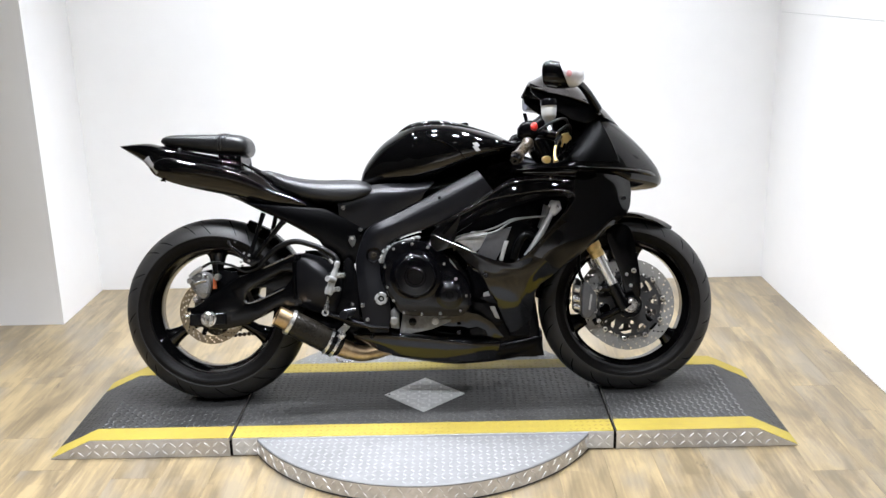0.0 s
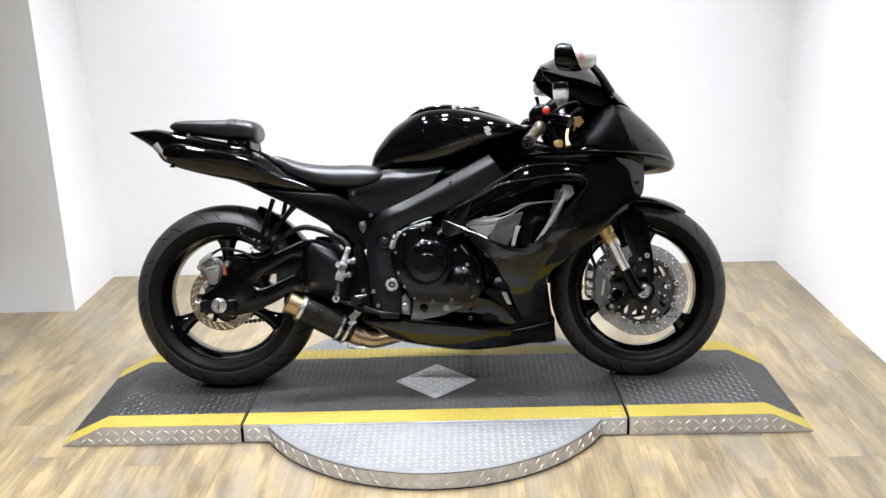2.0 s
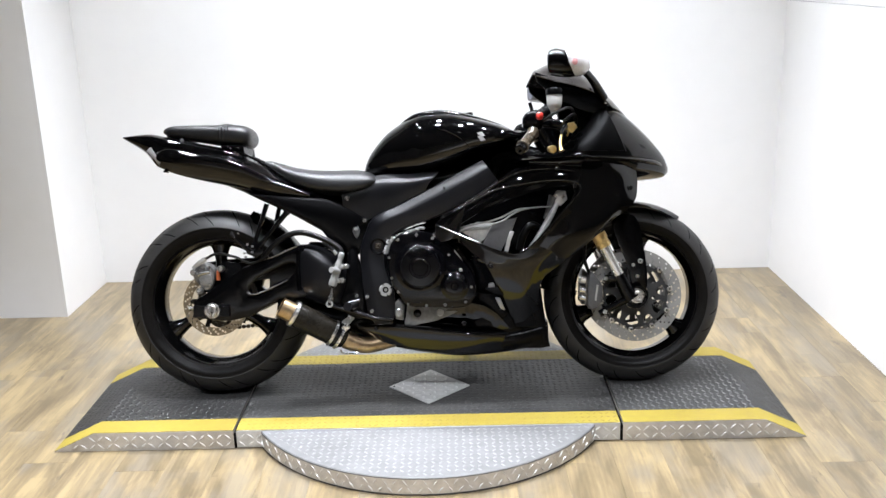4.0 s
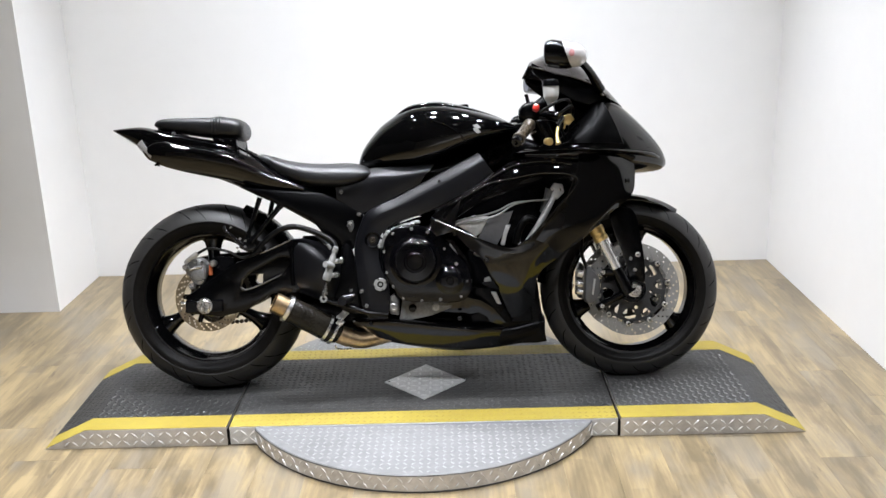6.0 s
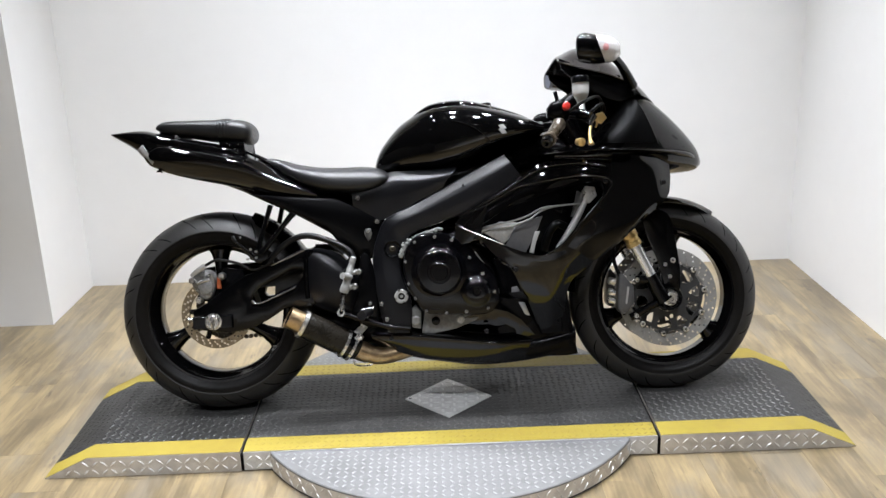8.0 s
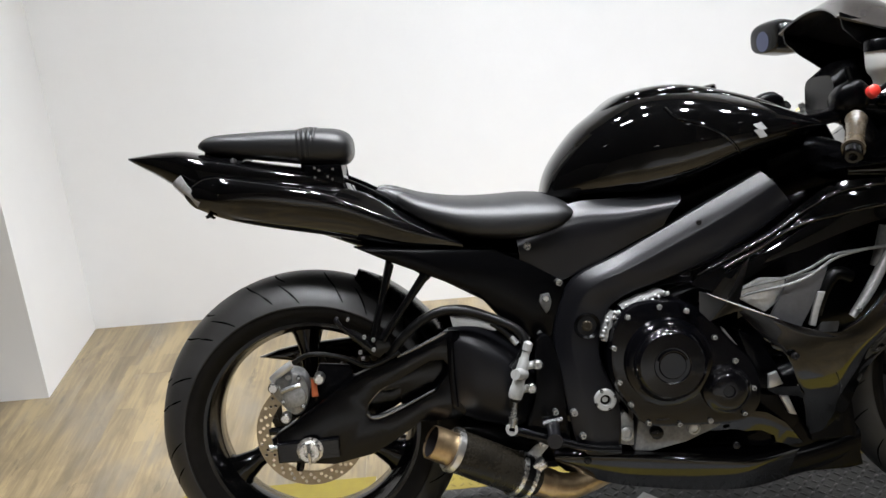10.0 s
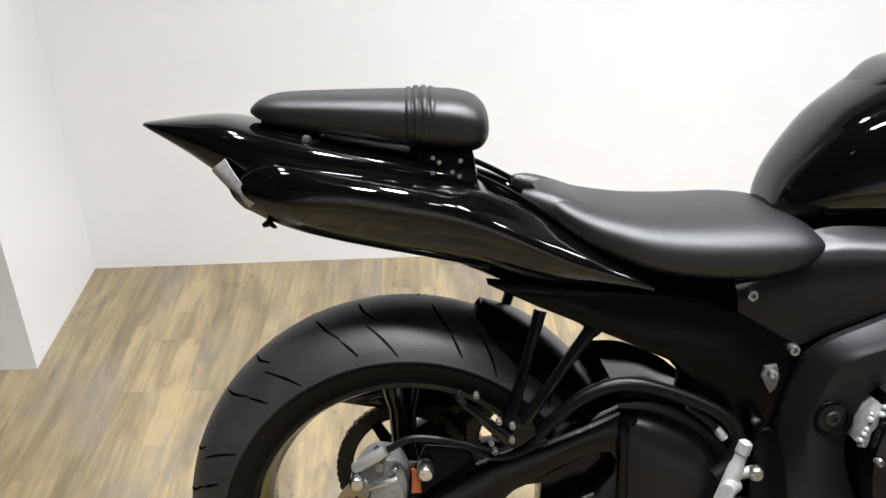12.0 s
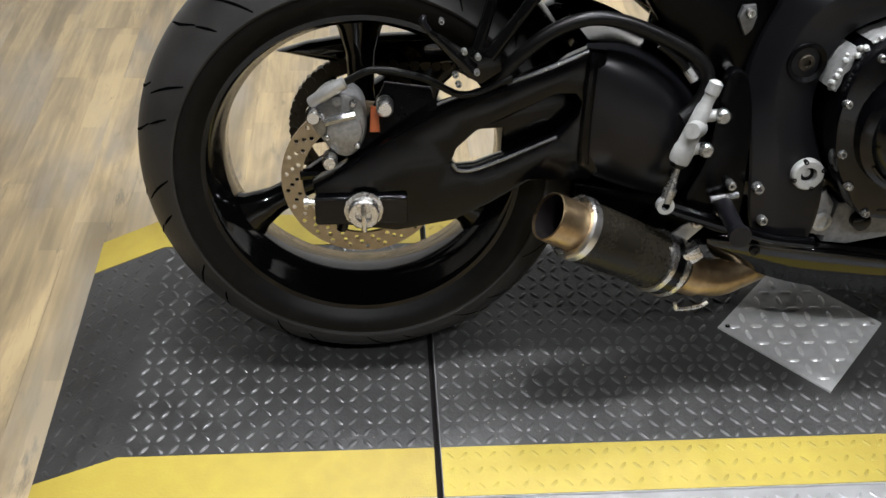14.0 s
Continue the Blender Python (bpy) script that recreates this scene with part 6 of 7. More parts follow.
peg = part("pillion_peg", tube([(0.138, -0.158, 0.474), (0.120, -0.162, 0.492), (0.100, -0.164, 0.512), (0.082, -0.164, 0.528)], [0.009, 0.0075, 0.006, 0.004], 16, 12), M_RIM, bike, "folded slim black pillion footpeg")
part("peg_tip", tube([(0.084, -0.164, 0.526), (0.076, -0.164, 0.538), (0.078, -0.163, 0.546)], [0.004, 0.005, 0.003], 8, 10), M_FRAME, peg, "worn grey peg tip")
for x, z in ((0.143, 0.496), (0.142, 0.477), (0.126, 0.503), (0.098, 0.540), (0.116, 0.474), (0.120, 0.462)):
    part("peg_bolt", bolt(x, -0.166, z, 0.0038, 0.006), M_BOLT, peg)

# rear brake master cylinder and foot controls
bore = Vector((0.438, -0.185, 0.468)) - Vector((0.404, -0.185, 0.364))
mc = part("brake_master_cylinder", lathe([(-0.002, 0.0005), (-0.002, 0.0126), (0.004, 0.0139), (0.018, 0.0139), (0.021, 0.0122), (0.050, 0.0113), (0.075, 0.0101), (0.078, 0.0082), (0.092, 0.0077), (0.094, 0.0094), (0.108, 0.0088), (0.111, 0.0050), (0.111, 0.0005)], (0.404, -0.185, 0.364), tuple(bore), 24), M_WHITEALLOY, bike, "white cast alloy rear brake master cylinder")
part("boot", lathe([(0, 0.012), (0.006, 0.008)], (0.4035, -0.185, 0.361), tuple(-bore), 16), M_RUBBER, mc)
part("pushrod", tube([(0.404, -0.185, 0.36), (0.401, -0.186, 0.341), (0.397, -0.186, 0.321)], [0.0045, 0.005, 0.007], 10, 12), M_BOLT, mc, "bright threaded pushrod")
part("clevis", lathe([(0, 0.006), (0, 0.0115), (0.010, 0.0115), (0.010, 0.006)], (0.393, -0.183, 0.302), (0, -1, 0), 20, closed=True), M_WHITEALLOY, mc)
part("clevis_fork", tube([(0.398, -0.186, 0.324), (0.394, -0.187, 0.306)], [0.009, 0.008], 6, 12), M_BOLT, mc)
part("outlet", tube([(0.423, -0.185, 0.408), (0.405, -0.214, 0.415)], [0.012, 0.010], 6, 14), M_WHITEALLOY, mc)
for x, z in ((0.452, 0.423), (0.437, 0.378)):
    part("mount_ear", tube([(x - 0.022, -0.181, z - 0.002), (x, -0.178, z)], 0.0075, 6, 12), M_WHITEALLOY, mc)
    part("mount_bolt", lathe([(0, 0.0095), (0.010, 0.0095), (0.013, 0.007), (0.013, 0.0005)], (x, -0.180, z), (0, -1, 0), 18), M_BOLT, mc)
part("heel_guard", plate([(0.455, 0.465), (0.482, 0.470), (0.500, 0.400), (0.505, 0.300), (0.500, 0.250), (0.452, 0.262), (0.425, 0.300), (0.445, 0.36)], -0.150, -0.172, smooth=36, bevel=0.004), M_MATT, bike, "black footrest hanger")
part("rider_peg", lathe([(0, 0.013), (0.02, 0.012), (0.09, 0.0105), (0.10, 0.014), (0.108, 0.014)], (0.475, -0.172, 0.298), (-0.12, -1, 0.02), 16, cap=True), M_FRAME, bike, "ribbed rider's footpeg")
lever = part("brake_pedal", tube([(0.395, -0.184, 0.298), (0.43, -0.184, 0.286), (0.48, -0.186, 0.270), (0.54, -0.192, 0.252), (0.600, -0.198, 0.246)], [0.008, 0.009, 0.009, 0.007, 0.008], 24, 10), M_SATIN, bike, "black brake pedal")
part("return_spring", tube([(0.455, -0.182, 0.306), (0.492, -0.182, 0.312)], 0.0045, 6, 8), M_EDGE, lever)
for x, z in ((0.479, 0.303), (0.490, 0.266), (0.481, 0.325), (0.455, 0.274), (0.470, 0.286)):
    part("hanger_bolt", bolt(x, -0.176, z, 0.0062, 0.010), M_BOLT, bike)

# frame bolts
for x, y, z, r in ((0.511, -0.136, 0.571, 0.0078), (0.467, -0.135, 0.472, 0.0058), (0.455, -0.130, 0.646, 0.008), (0.516, -0.183, 0.322, 0.0075), (0.530, -0.183, 0.275, 0.0065)):
    part("frame_bolt", bolt(x, y, z, r, 0.008), M_BOLT, bike, "small bright bolt")
# no hole is cut: a black head carries the hole's darkness
part("frame_hole", bolt(0.776, -0.192, 0.670, 0.0045, 0.002), M_BLACKHOLE, bike, "small black head painted as the shade of a frame hole")
seat_lug = part("subframe_bracket", plate([(0.470, 0.536), (0.474, 0.550), (0.490, 0.552), (0.494, 0.536), (0.490, 0.520), (0.482, 0.512), (0.476, 0.522)], -0.132, -0.142, bevel=0.003), M_CAST, bike, "small alloy bracket")
part("bracket_bolt", bolt(0.482, -0.143, 0.542, 0.006, 0.007), M_STEEL, seat_lug)
ring = lathe([(0, 0.021), (0.009, 0.021), (0.011, 0.019), (0.011, 0.011), (0.002, 0.010), (0.002, 0.0005)], (0.577, -0.183, 0.343), (0, -1, 0), 32)
pivot = part("pivot_nut", ring, M_WHITEALLOY, bike, "pale notched swingarm pivot nut", sharp=25)
# notches and bore are black pieces, their shade put in the colour
for k in range(4):
    a = radians(90 * k + 20)
    part("nut_notch", bolt(0.577 + 0.0195 * math.cos(a), -0.1925, 0.343 + 0.0195 * math.sin(a), 0.0032, 0.0025), M_BLACKHOLE, pivot)
part("nut_bore", lathe([(0.006, 0.0105), (0.004, 0.0005)], (0.577, -0.180, 0.343), (0, -1, 0), 20), M_BLACKHOLE, pivot)
well = part("mount_well", lathe([(0.001, 0.026), (0.004, 0.025), (0.001, 0.019), (-0.008, 0.018), (-0.008, 0.0005)], (0.555, -0.168, 0.486), (0, -1, 0), 28), M_MATT, bike, "dark recess in the frame")
part("mount_bolt", bolt(0.555, -0.166, 0.486, 0.0105, 0.005), M_CHAIN, well, "dull engine mount bolt")

# engine fittings
part("crankcase_rim", plate([(0.579, 0.461), (0.583, 0.481), (0.589, 0.492), (0.594, 0.504), (0.603, 0.512), (0.610, 0.509), (0.607, 0.501), (0.600, 0.499), (0.598, 0.487), (0.591, 0.480), (0.589, 0.467), (0.585, 0.458)], -0.150, -0.200, bevel=0.002), M_DULL, bike, "broken bare alloy rim of the crankcase")
part("crankcase_rim", plate([(0.619, 0.520), (0.629, 0.527), (0.641, 0.530), (0.657, 0.537), (0.673, 0.539), (0.691, 0.546), (0.702, 0.545), (0.708, 0.537), (0.700, 0.535), (0.693, 0.538), (0.669, 0.531), (0.656, 0.529), (0.641, 0.521), (0.627, 0.515)], -0.150, -0.200, bevel=0.002), M_DULL, bike, "broken bare alloy rim of the crankcase")
part("crankcase_rim", plate([(0.806, 0.467), (0.836, 0.425), (0.862, 0.383), (0.867, 0.367), (0.862, 0.367), (0.850, 0.389), (0.826, 0.425), (0.800, 0.461)], -0.150, -0.212, bevel=0.0015), M_DULL, bike, "bare alloy rim of the crankcase")
rng = random.Random(5)
for (x0, z0), (x1, z1), n in (((0.577, 0.462), (0.590, 0.496), 5), ((0.592, 0.502), (0.612, 0.514), 4), ((0.620, 0.520), (0.706, 0.542), 12)):
    for k in range(n):
        f, r = k / (n - 1), rng.uniform(0.0020, 0.0044)
        x, z = x0 + (x1 - x0) * f + rng.uniform(-0.003, 0.003), z0 + (z1 - z0) * f + rng.uniform(-0.004, 0.004)
        part("casting_lug", lathe([(-0.004, r), (r * 0.5, r), (r, r * 0.6), (r * 1.1, 0.0004)], (x, -0.2, z), (rng.uniform(-0.4, 0.4), -1, rng.uniform(-0.2, 0.6)), 8), M_BARE, bike)
part("sump", plate([(0.634, 0.226), (0.645, 0.287), (0.74, 0.284), (0.825, 0.282), (0.855, 0.292), (0.80, 0.258), (0.74, 0.235), (0.67, 0.222)], -0.110, -0.160, bevel=0.005), M_DULL, bike, "bare cast alloy sump flank")
part("crankcase_foot", plate([(0.606, 0.245), (0.602, 0.295), (0.618, 0.312), (0.634, 0.290), (0.632, 0.240)], -0.110, -0.170, bevel=0.004), M_DULL, bike, "alloy crankcase foot")
part("drain_knob", lathe([(0, 0.013), (0.012, 0.013), (0.014, 0.010), (0.014, 0.0005)], (0.678, -0.160, 0.262), (0, -1, 0), 20), M_SATIN, bike)
part("oil_plug", lathe([(0, 0.012), (0.008, 0.012), (0.010, 0.008), (0.006, 0.007), (0.006, 0.0005)], (0.753, -0.160, 0.262), (0, -1, 0), 20), M_PALE, bike, "pale oil plug")
part("oil_plug", lathe([(0, 0.014), (0.008, 0.014), (0.010, 0.009), (0.006, 0.008), (0.006, 0.0005)], (0.617, -0.170, 0.267), (0, -1, 0), 20), M_ALLOY, bike, "alloy plug")
for x, z in ((0.684, 0.520), (0.735, 0.508), (0.786, 0.453), (0.823, 0.404), (0.856, 0.348), (0.836, 0.300), (0.770, 0.292), (0.710, 0.291), (0.651, 0.299), (0.620, 0.338), (0.601, 0.383), (0.594, 0.449), (0.623, 0.506)):
    part("case_bolt", bolt(x, -0.217, z, 0.0054, 0.006), M_BOLT, cover)
part("clutch_rib", tube([(0.693 + 0.028 * math.cos(a), -0.2595, 0.416 + 0.028 * math.sin(a)) for a in [radians(20 + 140 * k / 8) for k in range(9)]], 0.0022, 20, 8), M_ENGINE, cover)
part("clutch_rib", tube([(0.693 + 0.072 * math.cos(a), -0.239, 0.416 + 0.072 * math.sin(a)) for a in [radians(215 + 60 * k / 8) for k in range(9)]], 0.003, 20, 8), M_ENGINE, cover)
part("cover_lettering", plate([(0.666, 0.305), (0.691, 0.304), (0.691, 0.301), (0.666, 0.302)], -0.218, -0.2188), M_FRAME, cover, "tiny unreadable lettering bar")

# silencer hanger and wire
part("silencer_bracket", plate([(0.418, 0.232), (0.440, 0.250), (0.462, 0.262), (0.470, 0.250), (0.448, 0.226), (0.432, 0.214)], -0.140, -0.146, bevel=0.002), M_ALLOY, silencer, "dull alloy silencer bracket")
part("clamp_lug", plate([(0.425, 0.222), (0.448, 0.238), (0.458, 0.222), (0.440, 0.208)], -0.165, -0.188, bevel=0.003), M_STEEL, silencer)
part("retaining_wire", tube([(0.426, -0.190, 0.152), (0.430, -0.188, 0.141), (0.448, -0.182, 0.137), (0.470, -0.174, 0.136), (0.480, -0.170, 0.139)], 0.0028, 20, 8), M_STEEL, silencer, "thin bent wire spring")
part("pipe_sleeve", lathe([(-0.008, 0.0285), (-0.008, 0.0305), (0.030, 0.0305), (0.030, 0.0285)], BUTT, (0.06, 0.015, -0.028), 28), M_BURNT, silencer, "straw-coloured pipe sleeve")
part("hanger_pin", bolt(0.454, -0.146, 0.256, 0.008, 0.008), M_STEEL, silencer)

# belly and fairing fittings
for x, y, z in ((0.919, -0.268, 0.415), (0.540, -0.160, 0.215), (0.830, -0.181, 0.225), (1.192, -0.262, 0.663), (1.381, -0.185, 0.654)):
    part("fairing_screw", bolt(x, y, z, 0.007, 0.003), M_FRAME, bike, "dark fairing screw")
# pale plates added in place of the bright wall showing through two gaps
part("see_through_gap", plate([(0.915, 0.350), (0.931, 0.355), (0.942, 0.329), (0.913, 0.321)], -0.134, -0.145, bevel=0.002), M_PALE, bike, "pale plate standing in for the wall seen through a fairing gap")
part("see_through_gap", plate([(0.935, 0.305), (0.952, 0.304), (0.968, 0.263), (0.953, 0.267)], -0.134, -0.145, bevel=0.002), M_PALE, bike, "pale plate standing in for the wall seen through a fairing gap")
part("inner_panel", plate([(0.856, 0.449), (0.906, 0.419), (0.947, 0.343), (0.987, 0.258), (0.961, 0.233), (0.901, 0.243), (0.880, 0.298), (0.873, 0.379)], -0.10, -0.136, bevel=0.006), M_MATT, bike, "black inner fairing panel")
bm = loft([(1.02, 0.742, 0.76, 0.235, 2.2, 0.5, 0), (1.15, 0.742, 0.77, 0.255, 2.2, 0.5, 0), (1.28, 0.738, 0.768, 0.24, 2.2, 0.5, 0), (1.4, 0.73, 0.764, 0.179, 2.2, 0.5, 0), (1.48, 0.722, 0.755, 0.117, 2.2, 0.5, 0), (1.532, 0.712, 0.736, 0.036, 2.2, 0.5, 0)], 30, 32)
part("nose_ridge", bm, M_GLOSS, bike, "sharp gloss black ridge round the nose", sharp=60)

# cockpit
part("instrument_panel", loft([(1.10, 0.84, 0.93, 0.07, 4, 0.5, 0), (1.15, 0.83, 0.96, 0.08, 4, 0.5, 0), (1.21, 0.80, 0.95, 0.085, 4, 0.5, 0), (1.28, 0.78, 0.92, 0.10, 3, 0.5, 0)], 12, 24), M_MATT, bike, "black instrument panel")
part("top_yoke", plate([(0.985, 0.845), (1.10, 0.862), (1.105, 0.838), (0.99, 0.818)], -0.11, 0.11, bevel=0.006), M_SATIN, bike, "black top yoke")
part("steering_head", loft([(0.94, 0.66, 0.80, 0.12, 4, 0.5, 0), (1.02, 0.68, 0.82, 0.12, 4, 0.5, 0), (1.10, 0.70, 0.80, 0.12, 4, 0.5, 0)], 10, 24), M_MATT, bike, "black steering head", sharp=60)
part("ignition_lock", lathe([(0, 0.018), (0.012, 0.018), (0.014, 0.012), (0.014, 0.0005)], (1.03, 0, 0.85), (-0.2, 0, 1), 20), M_STEEL, bike)
for side in (-1, 1):
    part("fork_cap", lathe([(0.615, 0.027), (0.640, 0.027), (0.645, 0.022), (0.645, 0.008), (0.66, 0.006), (0.66, 0.0005)], on_fork(0, side), RAKE, 20), M_STEEL if side > 0 else M_SATIN, bike)
    sw = part("switch_housing", loft([(1.035, 0.858, 0.888, 0.018, 3, 0.5, side * 0.20), (1.05, 0.852, 0.905, 0.024, 3, 0.5, side * 0.205), (1.08, 0.850, 0.912, 0.026, 3, 0.5, side * 0.205), (1.10, 0.862, 0.90, 0.02, 3, 0.5, side * 0.20)], 12, 18), M_MATT, bike, "black handlebar switch housing", sharp=60)
    if side < 0:
        part("kill_switch", lathe([(0, 0.012), (0.012, 0.011), (0.014, 0.008), (0.014, 0.0005)], (1.085, -0.253, 0.885), (0, -1, 0.3), 18), M_RED, sw, "red engine kill switch")
        part("switch_tab", tube([(1.065, -0.215, 0.91), (1.058, -0.217, 0.935)], 0.006, 5, 8), M_MATT, sw)
res = part("fluid_reservoir", lathe([(-0.050, 0.0095), (-0.042, 0.0115), (-0.030, 0.015), (-0.022, 0.0215), (-0.012, 0.0243), (0.012, 0.0255), (0.018, 0.0255)], (1.143, -0.170, 0.945), (0, 0, 1), 28, cap=True), M_WHITE, bike, "translucent white brake fluid reservoir")
part("reservoir_cap", lathe([(0.017, 0.0275), (0.034, 0.0275), (0.039, 0.024), (0.039, 0.0005)], (1.143, -0.170, 0.945), (0, 0, 1), 28), M_MATT, res, "black ribbed cap")
part("reservoir_neck", tube([(1.143, -0.170, 0.898), (1.144, -0.180, 0.885), (1.14, -0.19, 0.872)], [0.009, 0.009, 0.009], 8, 12), M_PALE, res)
part("front_master_cylinder", tube([(1.115, -0.165, 0.872), (1.14, -0.195, 0.868), (1.165, -0.215, 0.860)], [0.014, 0.016, 0.013], 10, 14), M_ENGINE, bike, "black front brake master cylinder")
part("brake_lever", tube([(1.150, -0.280, 0.823), (1.145, -0.292, 0.803), (1.144, -0.303, 0.783), (1.146, -0.308, 0.770)], [0.004, 0.0045, 0.005, 0.009], 22, 10), M_GOLD, bike, "gold brake lever")
part("lever_root", tube([(1.169, -0.232, 0.855), (1.156, -0.258, 0.839), (1.149, -0.280, 0.821)], [0.010, 0.007, 0.005], 14, 10), M_SATIN, bike, "black root of the brake lever")
for k in range(3):
    part("lever_spring", tube([(1.165 + 0.01 * k, -0.225, 0.815 + 0.008 * k), (1.172 + 0.01 * k, -0.232, 0.842 + 0.004 * k)], 0.003, 6, 8), M_GOLD if k == 1 else M_SATIN, bike)
part("lever_perch", plate([(1.172, 0.862), (1.196, 0.868), (1.208, 0.850), (1.190, 0.832), (1.176, 0.838)], -0.205, -0.235, bevel=0.004), M_GOLD, bike, "gold lever perch")
part("lever_adjuster", lathe([(0, 0.010), (0.02, 0.012), (0.03, 0.012), (0.032, 0.008), (0.032, 0.0005)], (1.115, -0.262, 0.781), (0.2, -1, -0.1), 16), M_GOLD, bike, "gold lever adjuster")
part("clutch_lever", tube([(1.150, 0.215, 0.862), (1.165, 0.25, 0.845), (1.145, 0.315, 0.80)], [0.01, 0.008, 0.007], 16, 10), M_GOLD, bike, "gold clutch lever")
for pts in (((1.165, -0.21, 0.872), (1.20, -0.19, 0.895), (1.215, -0.15, 0.88), (1.20, -0.12, 0.80)), ((1.10, -0.205, 0.875), (1.15, -0.21, 0.905), (1.20, -0.17, 0.915), (1.22, -0.12, 0.84)), ((1.10, -0.20, 0.86), (1.16, -0.17, 0.85), (1.19, -0.13, 0.80))):
    part("control_cable", tube(list(pts), 0.005, 20, 8), M_RUBBER, bike, "black control cable")

# side stand on the far side
stand = part("side_stand", tube([(0.800, 0.110, 0.215), (0.820, 0.185, 0.150), (0.840, 0.265, 0.078)], [0.013, 0.011, 0.010], 14, 12), M_SATIN, bike, "black side stand, folded out")
part("stand_foot", lathe([(-0.004, 0.022), (0.003, 0.022)], (0.840, 0.270, 0.0735), (0, -0.25, 0.97), 16, cap=True), M_SATIN, stand)
part("chain_guard", plate([(-0.124, 0.424), (-0.08, 0.437), (-0.03, 0.445), (0.05, 0.449), (0.24, 0.456), (0.24, 0.408), (0.08, 0.396), (-0.01, 0.402), (-0.06, 0.411)], 0.098, 0.126, bevel=0.010, segments=4), M_GLOSS, bike, "gloss black pointed chain guard")
part("shock_absorber", tube([(0.42, 0, 0.36), (0.43, 0, 0.46), (0.44, 0, 0.60)], [0.03, 0.034, 0.028], 12, 16), M_MATT, bike, "black rear shock absorber")

part("swingarm_rib", tube([(0.292, -0.140, 0.492), (0.290, -0.147, 0.470), (0.288, -0.147, 0.40), (0.290, -0.146, 0.345)], 0.007, 16, 10), M_SATIN, bike, "weld rib of the swingarm")
# thin tube in a brighter metal colour along the opening's lower edge
part("swingarm_lip", tube([(0.117, -0.1425, 0.346), (0.126, -0.1425, 0.3365), (0.148, -0.1425, 0.338), (0.19, -0.1425, 0.354), (0.252, -0.1425, 0.381)], 0.0024, 18, 8), M_EDGE, bike, "bright lower edge of the swingarm opening")
part("suspension_linkage", loft([(0.30, 0.20, 0.30, 0.07, 4, 0.5, 0), (0.38, 0.17, 0.30, 0.085, 4, 0.5, 0), (0.52, 0.17, 0.30, 0.09, 4, 0.5, 0)], 10, 20), M_MATT, bike, "black suspension linkage", sharp=50)
part("swingarm_web", plate([(0.183, 0.335), (0.186, 0.384), (0.120, 0.380), (0.17, 0.425), (0.268, 0.450), (0.298, 0.435), (0.28, 0.37), (0.24, 0.340)], -0.108, -0.114, bevel=0.002), M_SATIN, bike, "inner web of the swingarm")
part("swingarm_edge", tube([(0.185, -0.136, 0.452), (0.235, -0.138, 0.472), (0.286, -0.138, 0.494)], 0.0032, 14, 8), M_EDGE, bike, "bright upper edge of the swingarm")
part("caliper_piston", lathe([(0, 0.016), (0.005, 0.015), (0.006, 0.010), (0.006, 0.0005)], (-0.040, -0.134, 0.424), (0, -1, 0), 20), M_CAST, cal)
part("pad_pin", tube([(-0.046, -0.137, 0.404), (-0.03, -0.140, 0.410), (-0.008, -0.137, 0.414)], 0.006, 8, 8), M_BOLT, cal)
part("bleed_nipple", tube([(-0.030, -0.125, 0.440), (-0.034, -0.128, 0.456)], [0.006, 0.004], 5, 8), M_STEEL, cal)
for x, z, r in ((-0.052, 0.412, 0.006), (-0.030, 0.432, 0.007), (-0.010, 0.428, 0.005), (-0.044, 0.384, 0.005), (-0.006, 0.372, 0.005)):
    part("caliper_boss", lathe([(0, r), (0.006, r * 0.9), (0.008, r * 0.6), (0.008, 0.0005)], (x, -0.134, z), (0, -1, 0), 14), M_DULL if r > 0.0055 else M_BOLT, cal)


# ---- floor planks, laid along the bay ----


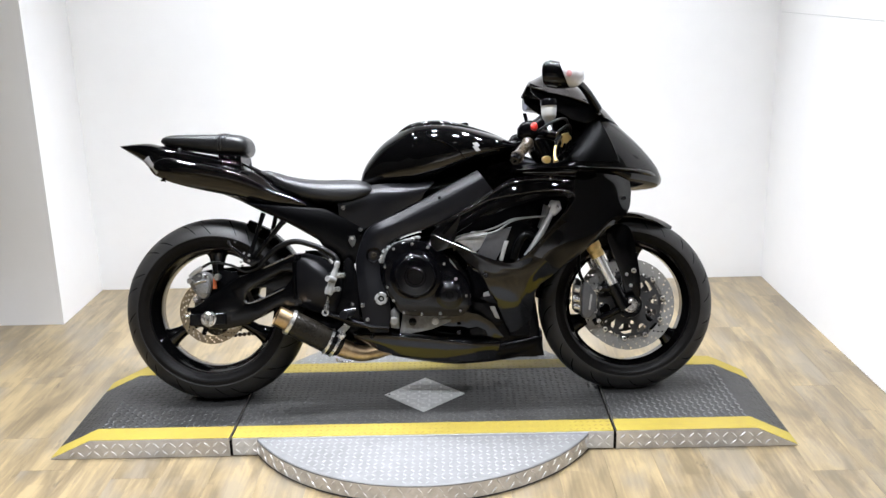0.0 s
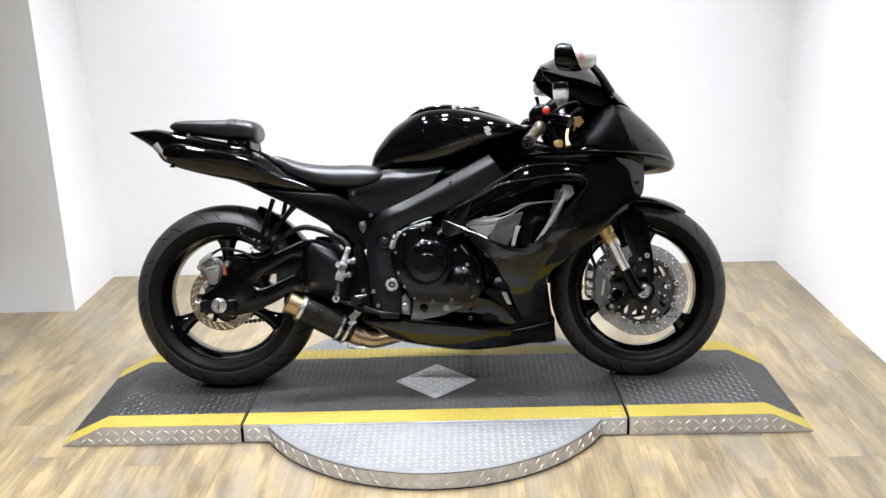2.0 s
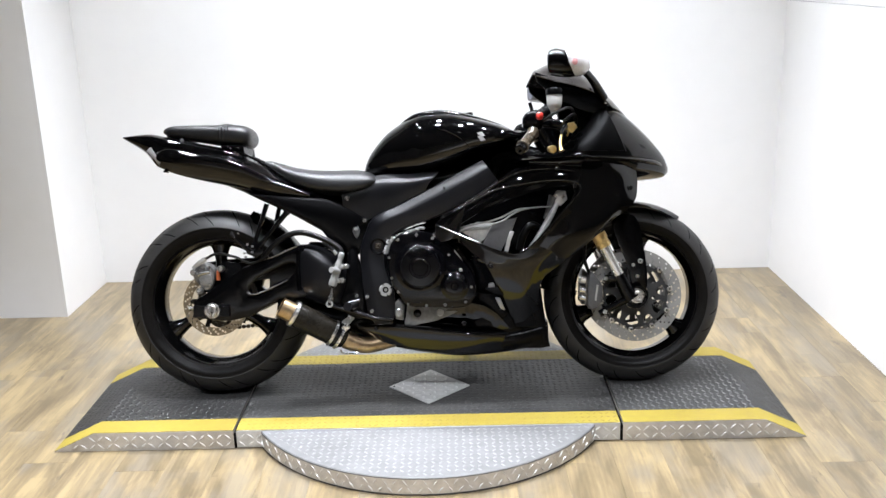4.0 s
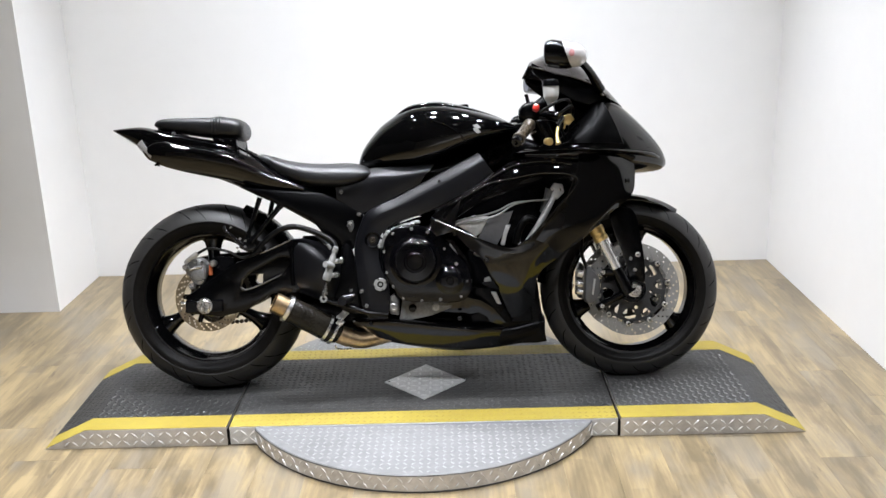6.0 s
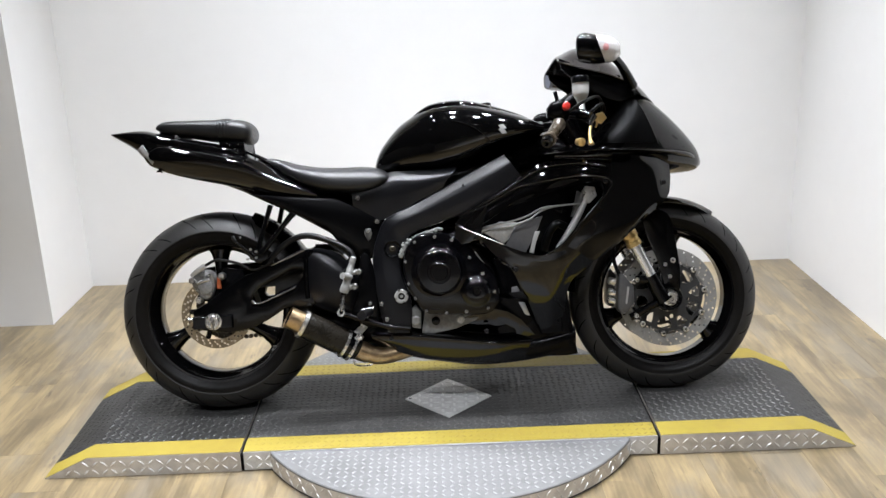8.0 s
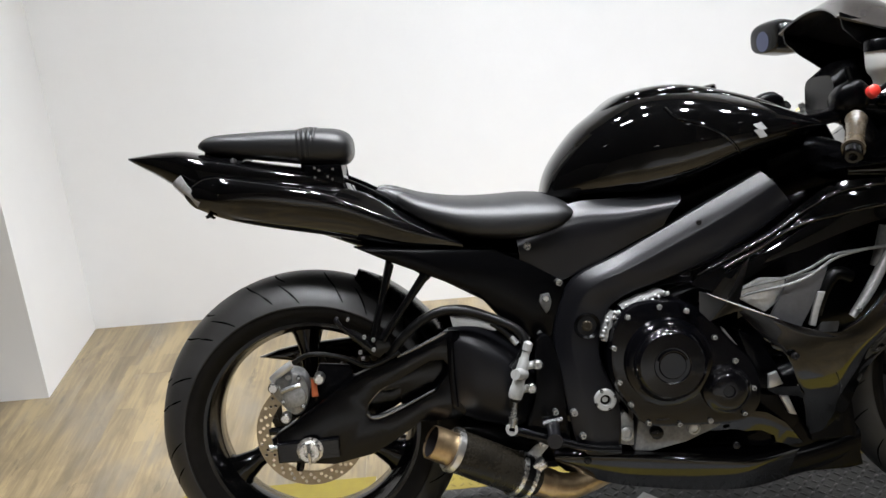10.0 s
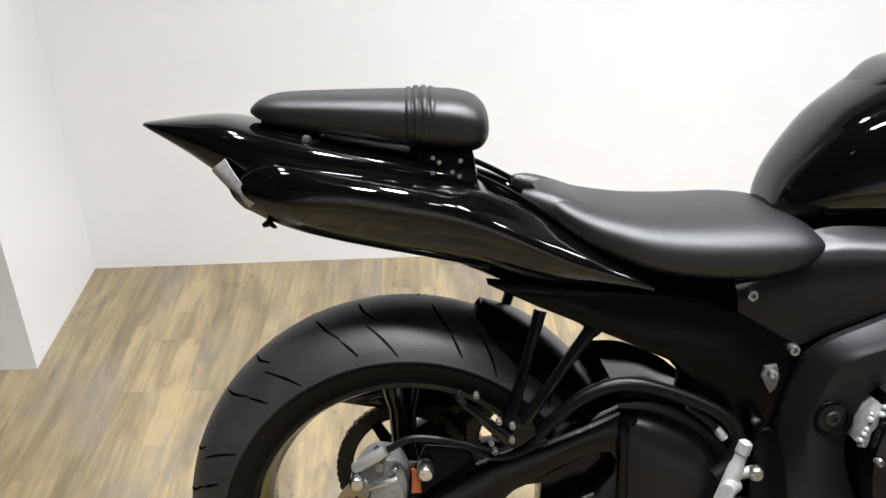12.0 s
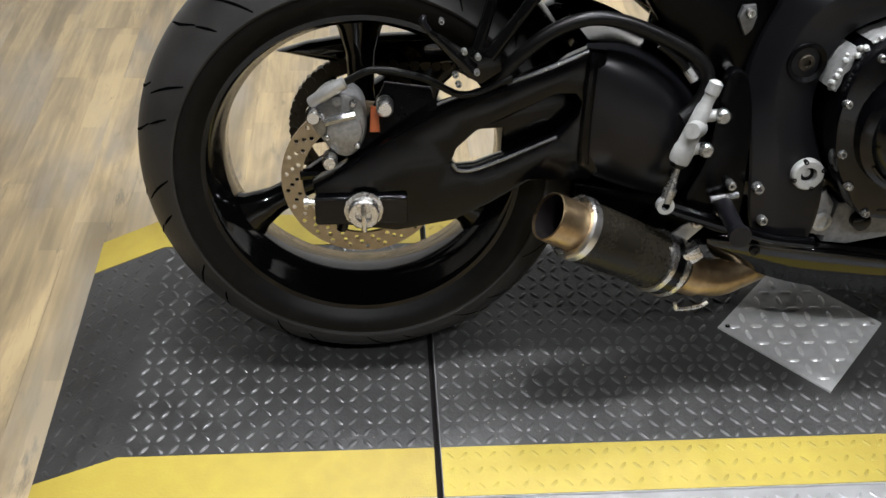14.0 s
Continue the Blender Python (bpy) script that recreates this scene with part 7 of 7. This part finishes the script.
def plank_mesh(length):
    """One board: a thin slab with eased edges."""
    w, l, e = PLANK_W - 0.0001, length - 0.0001, 0.0002
    me = bpy.data.meshes.new("plank")
    v = [(x, y, z) for z, i in ((-0.004, 0.0), (-0.0012, 0.0), (0.0, e)) for x, y in ((i, i), (w - i, i), (w - i, l - i), (i, l - i))]
    f = [[k + r * 4, (k + 1) % 4 + r * 4, (k + 1) % 4 + 4 + r * 4, k + 4 + r * 4] for r in range(2) for k in range(4)] + [[8, 9, 10, 11]]
    me.from_pydata(v, [], f)
    me.materials.append(M_WOOD)
    return me


board = plank_mesh(PLANK_L)
rng = random.Random(7)
col = 0
x = X_RIGHT - PLANK_W
while x > -2.4:
    y = Y_BACK + 0.1 - PLANK_L - rng.random() * PLANK_L
    y = y + PLANK_L if y + PLANK_L < Y_BACK else y
    while y > -2.6:
        if y + 0.02 > Y_BACK:
            y -= PLANK_L
            continue
        ob = new("plank", board if y + PLANK_L < Y_BACK + 0.12 else plank_mesh(Y_BACK + 0.1 - y))
        ob.parent = floor
        ob.location = (x, y, 0)
        y -= PLANK_L
    x -= PLANK_W


# loose grit on the deck by the joint
rng = random.Random(31)
verts, faces = [], []
for k in range(90):
    x = X_JOINT_L + 0.02 + abs(rng.gauss(0, 0.16)) if k % 3 else rng.uniform(-0.3, 1.3)
    y, r, a = CY - rng.uniform(0.02, 0.21), rng.uniform(0.0006, 0.0019), rng.uniform(0, 3)
    base = len(verts)
    for i in range(4):
        verts.append((x + r * math.cos(a + 1.57 * i) * (1.6 if i % 2 else 0.8), y + r * math.sin(a + 1.57 * i), TOP + 0.0008))
    verts.append((x, y, TOP + 0.001 + r * 0.8))
    faces += [[base + i, base + (i + 1) % 4, base + 4] for i in range(4)]
me = bpy.data.meshes.new("grit")
me.from_pydata(verts, [], faces)
me.materials.append(mat("pale_grit", (0.16, 0.14, 0.11), 0.8, vary=0.5, scale=200))
tagged(new("grit", me), "pale specks of grit on the black deck", "dirt", kind="stuff")
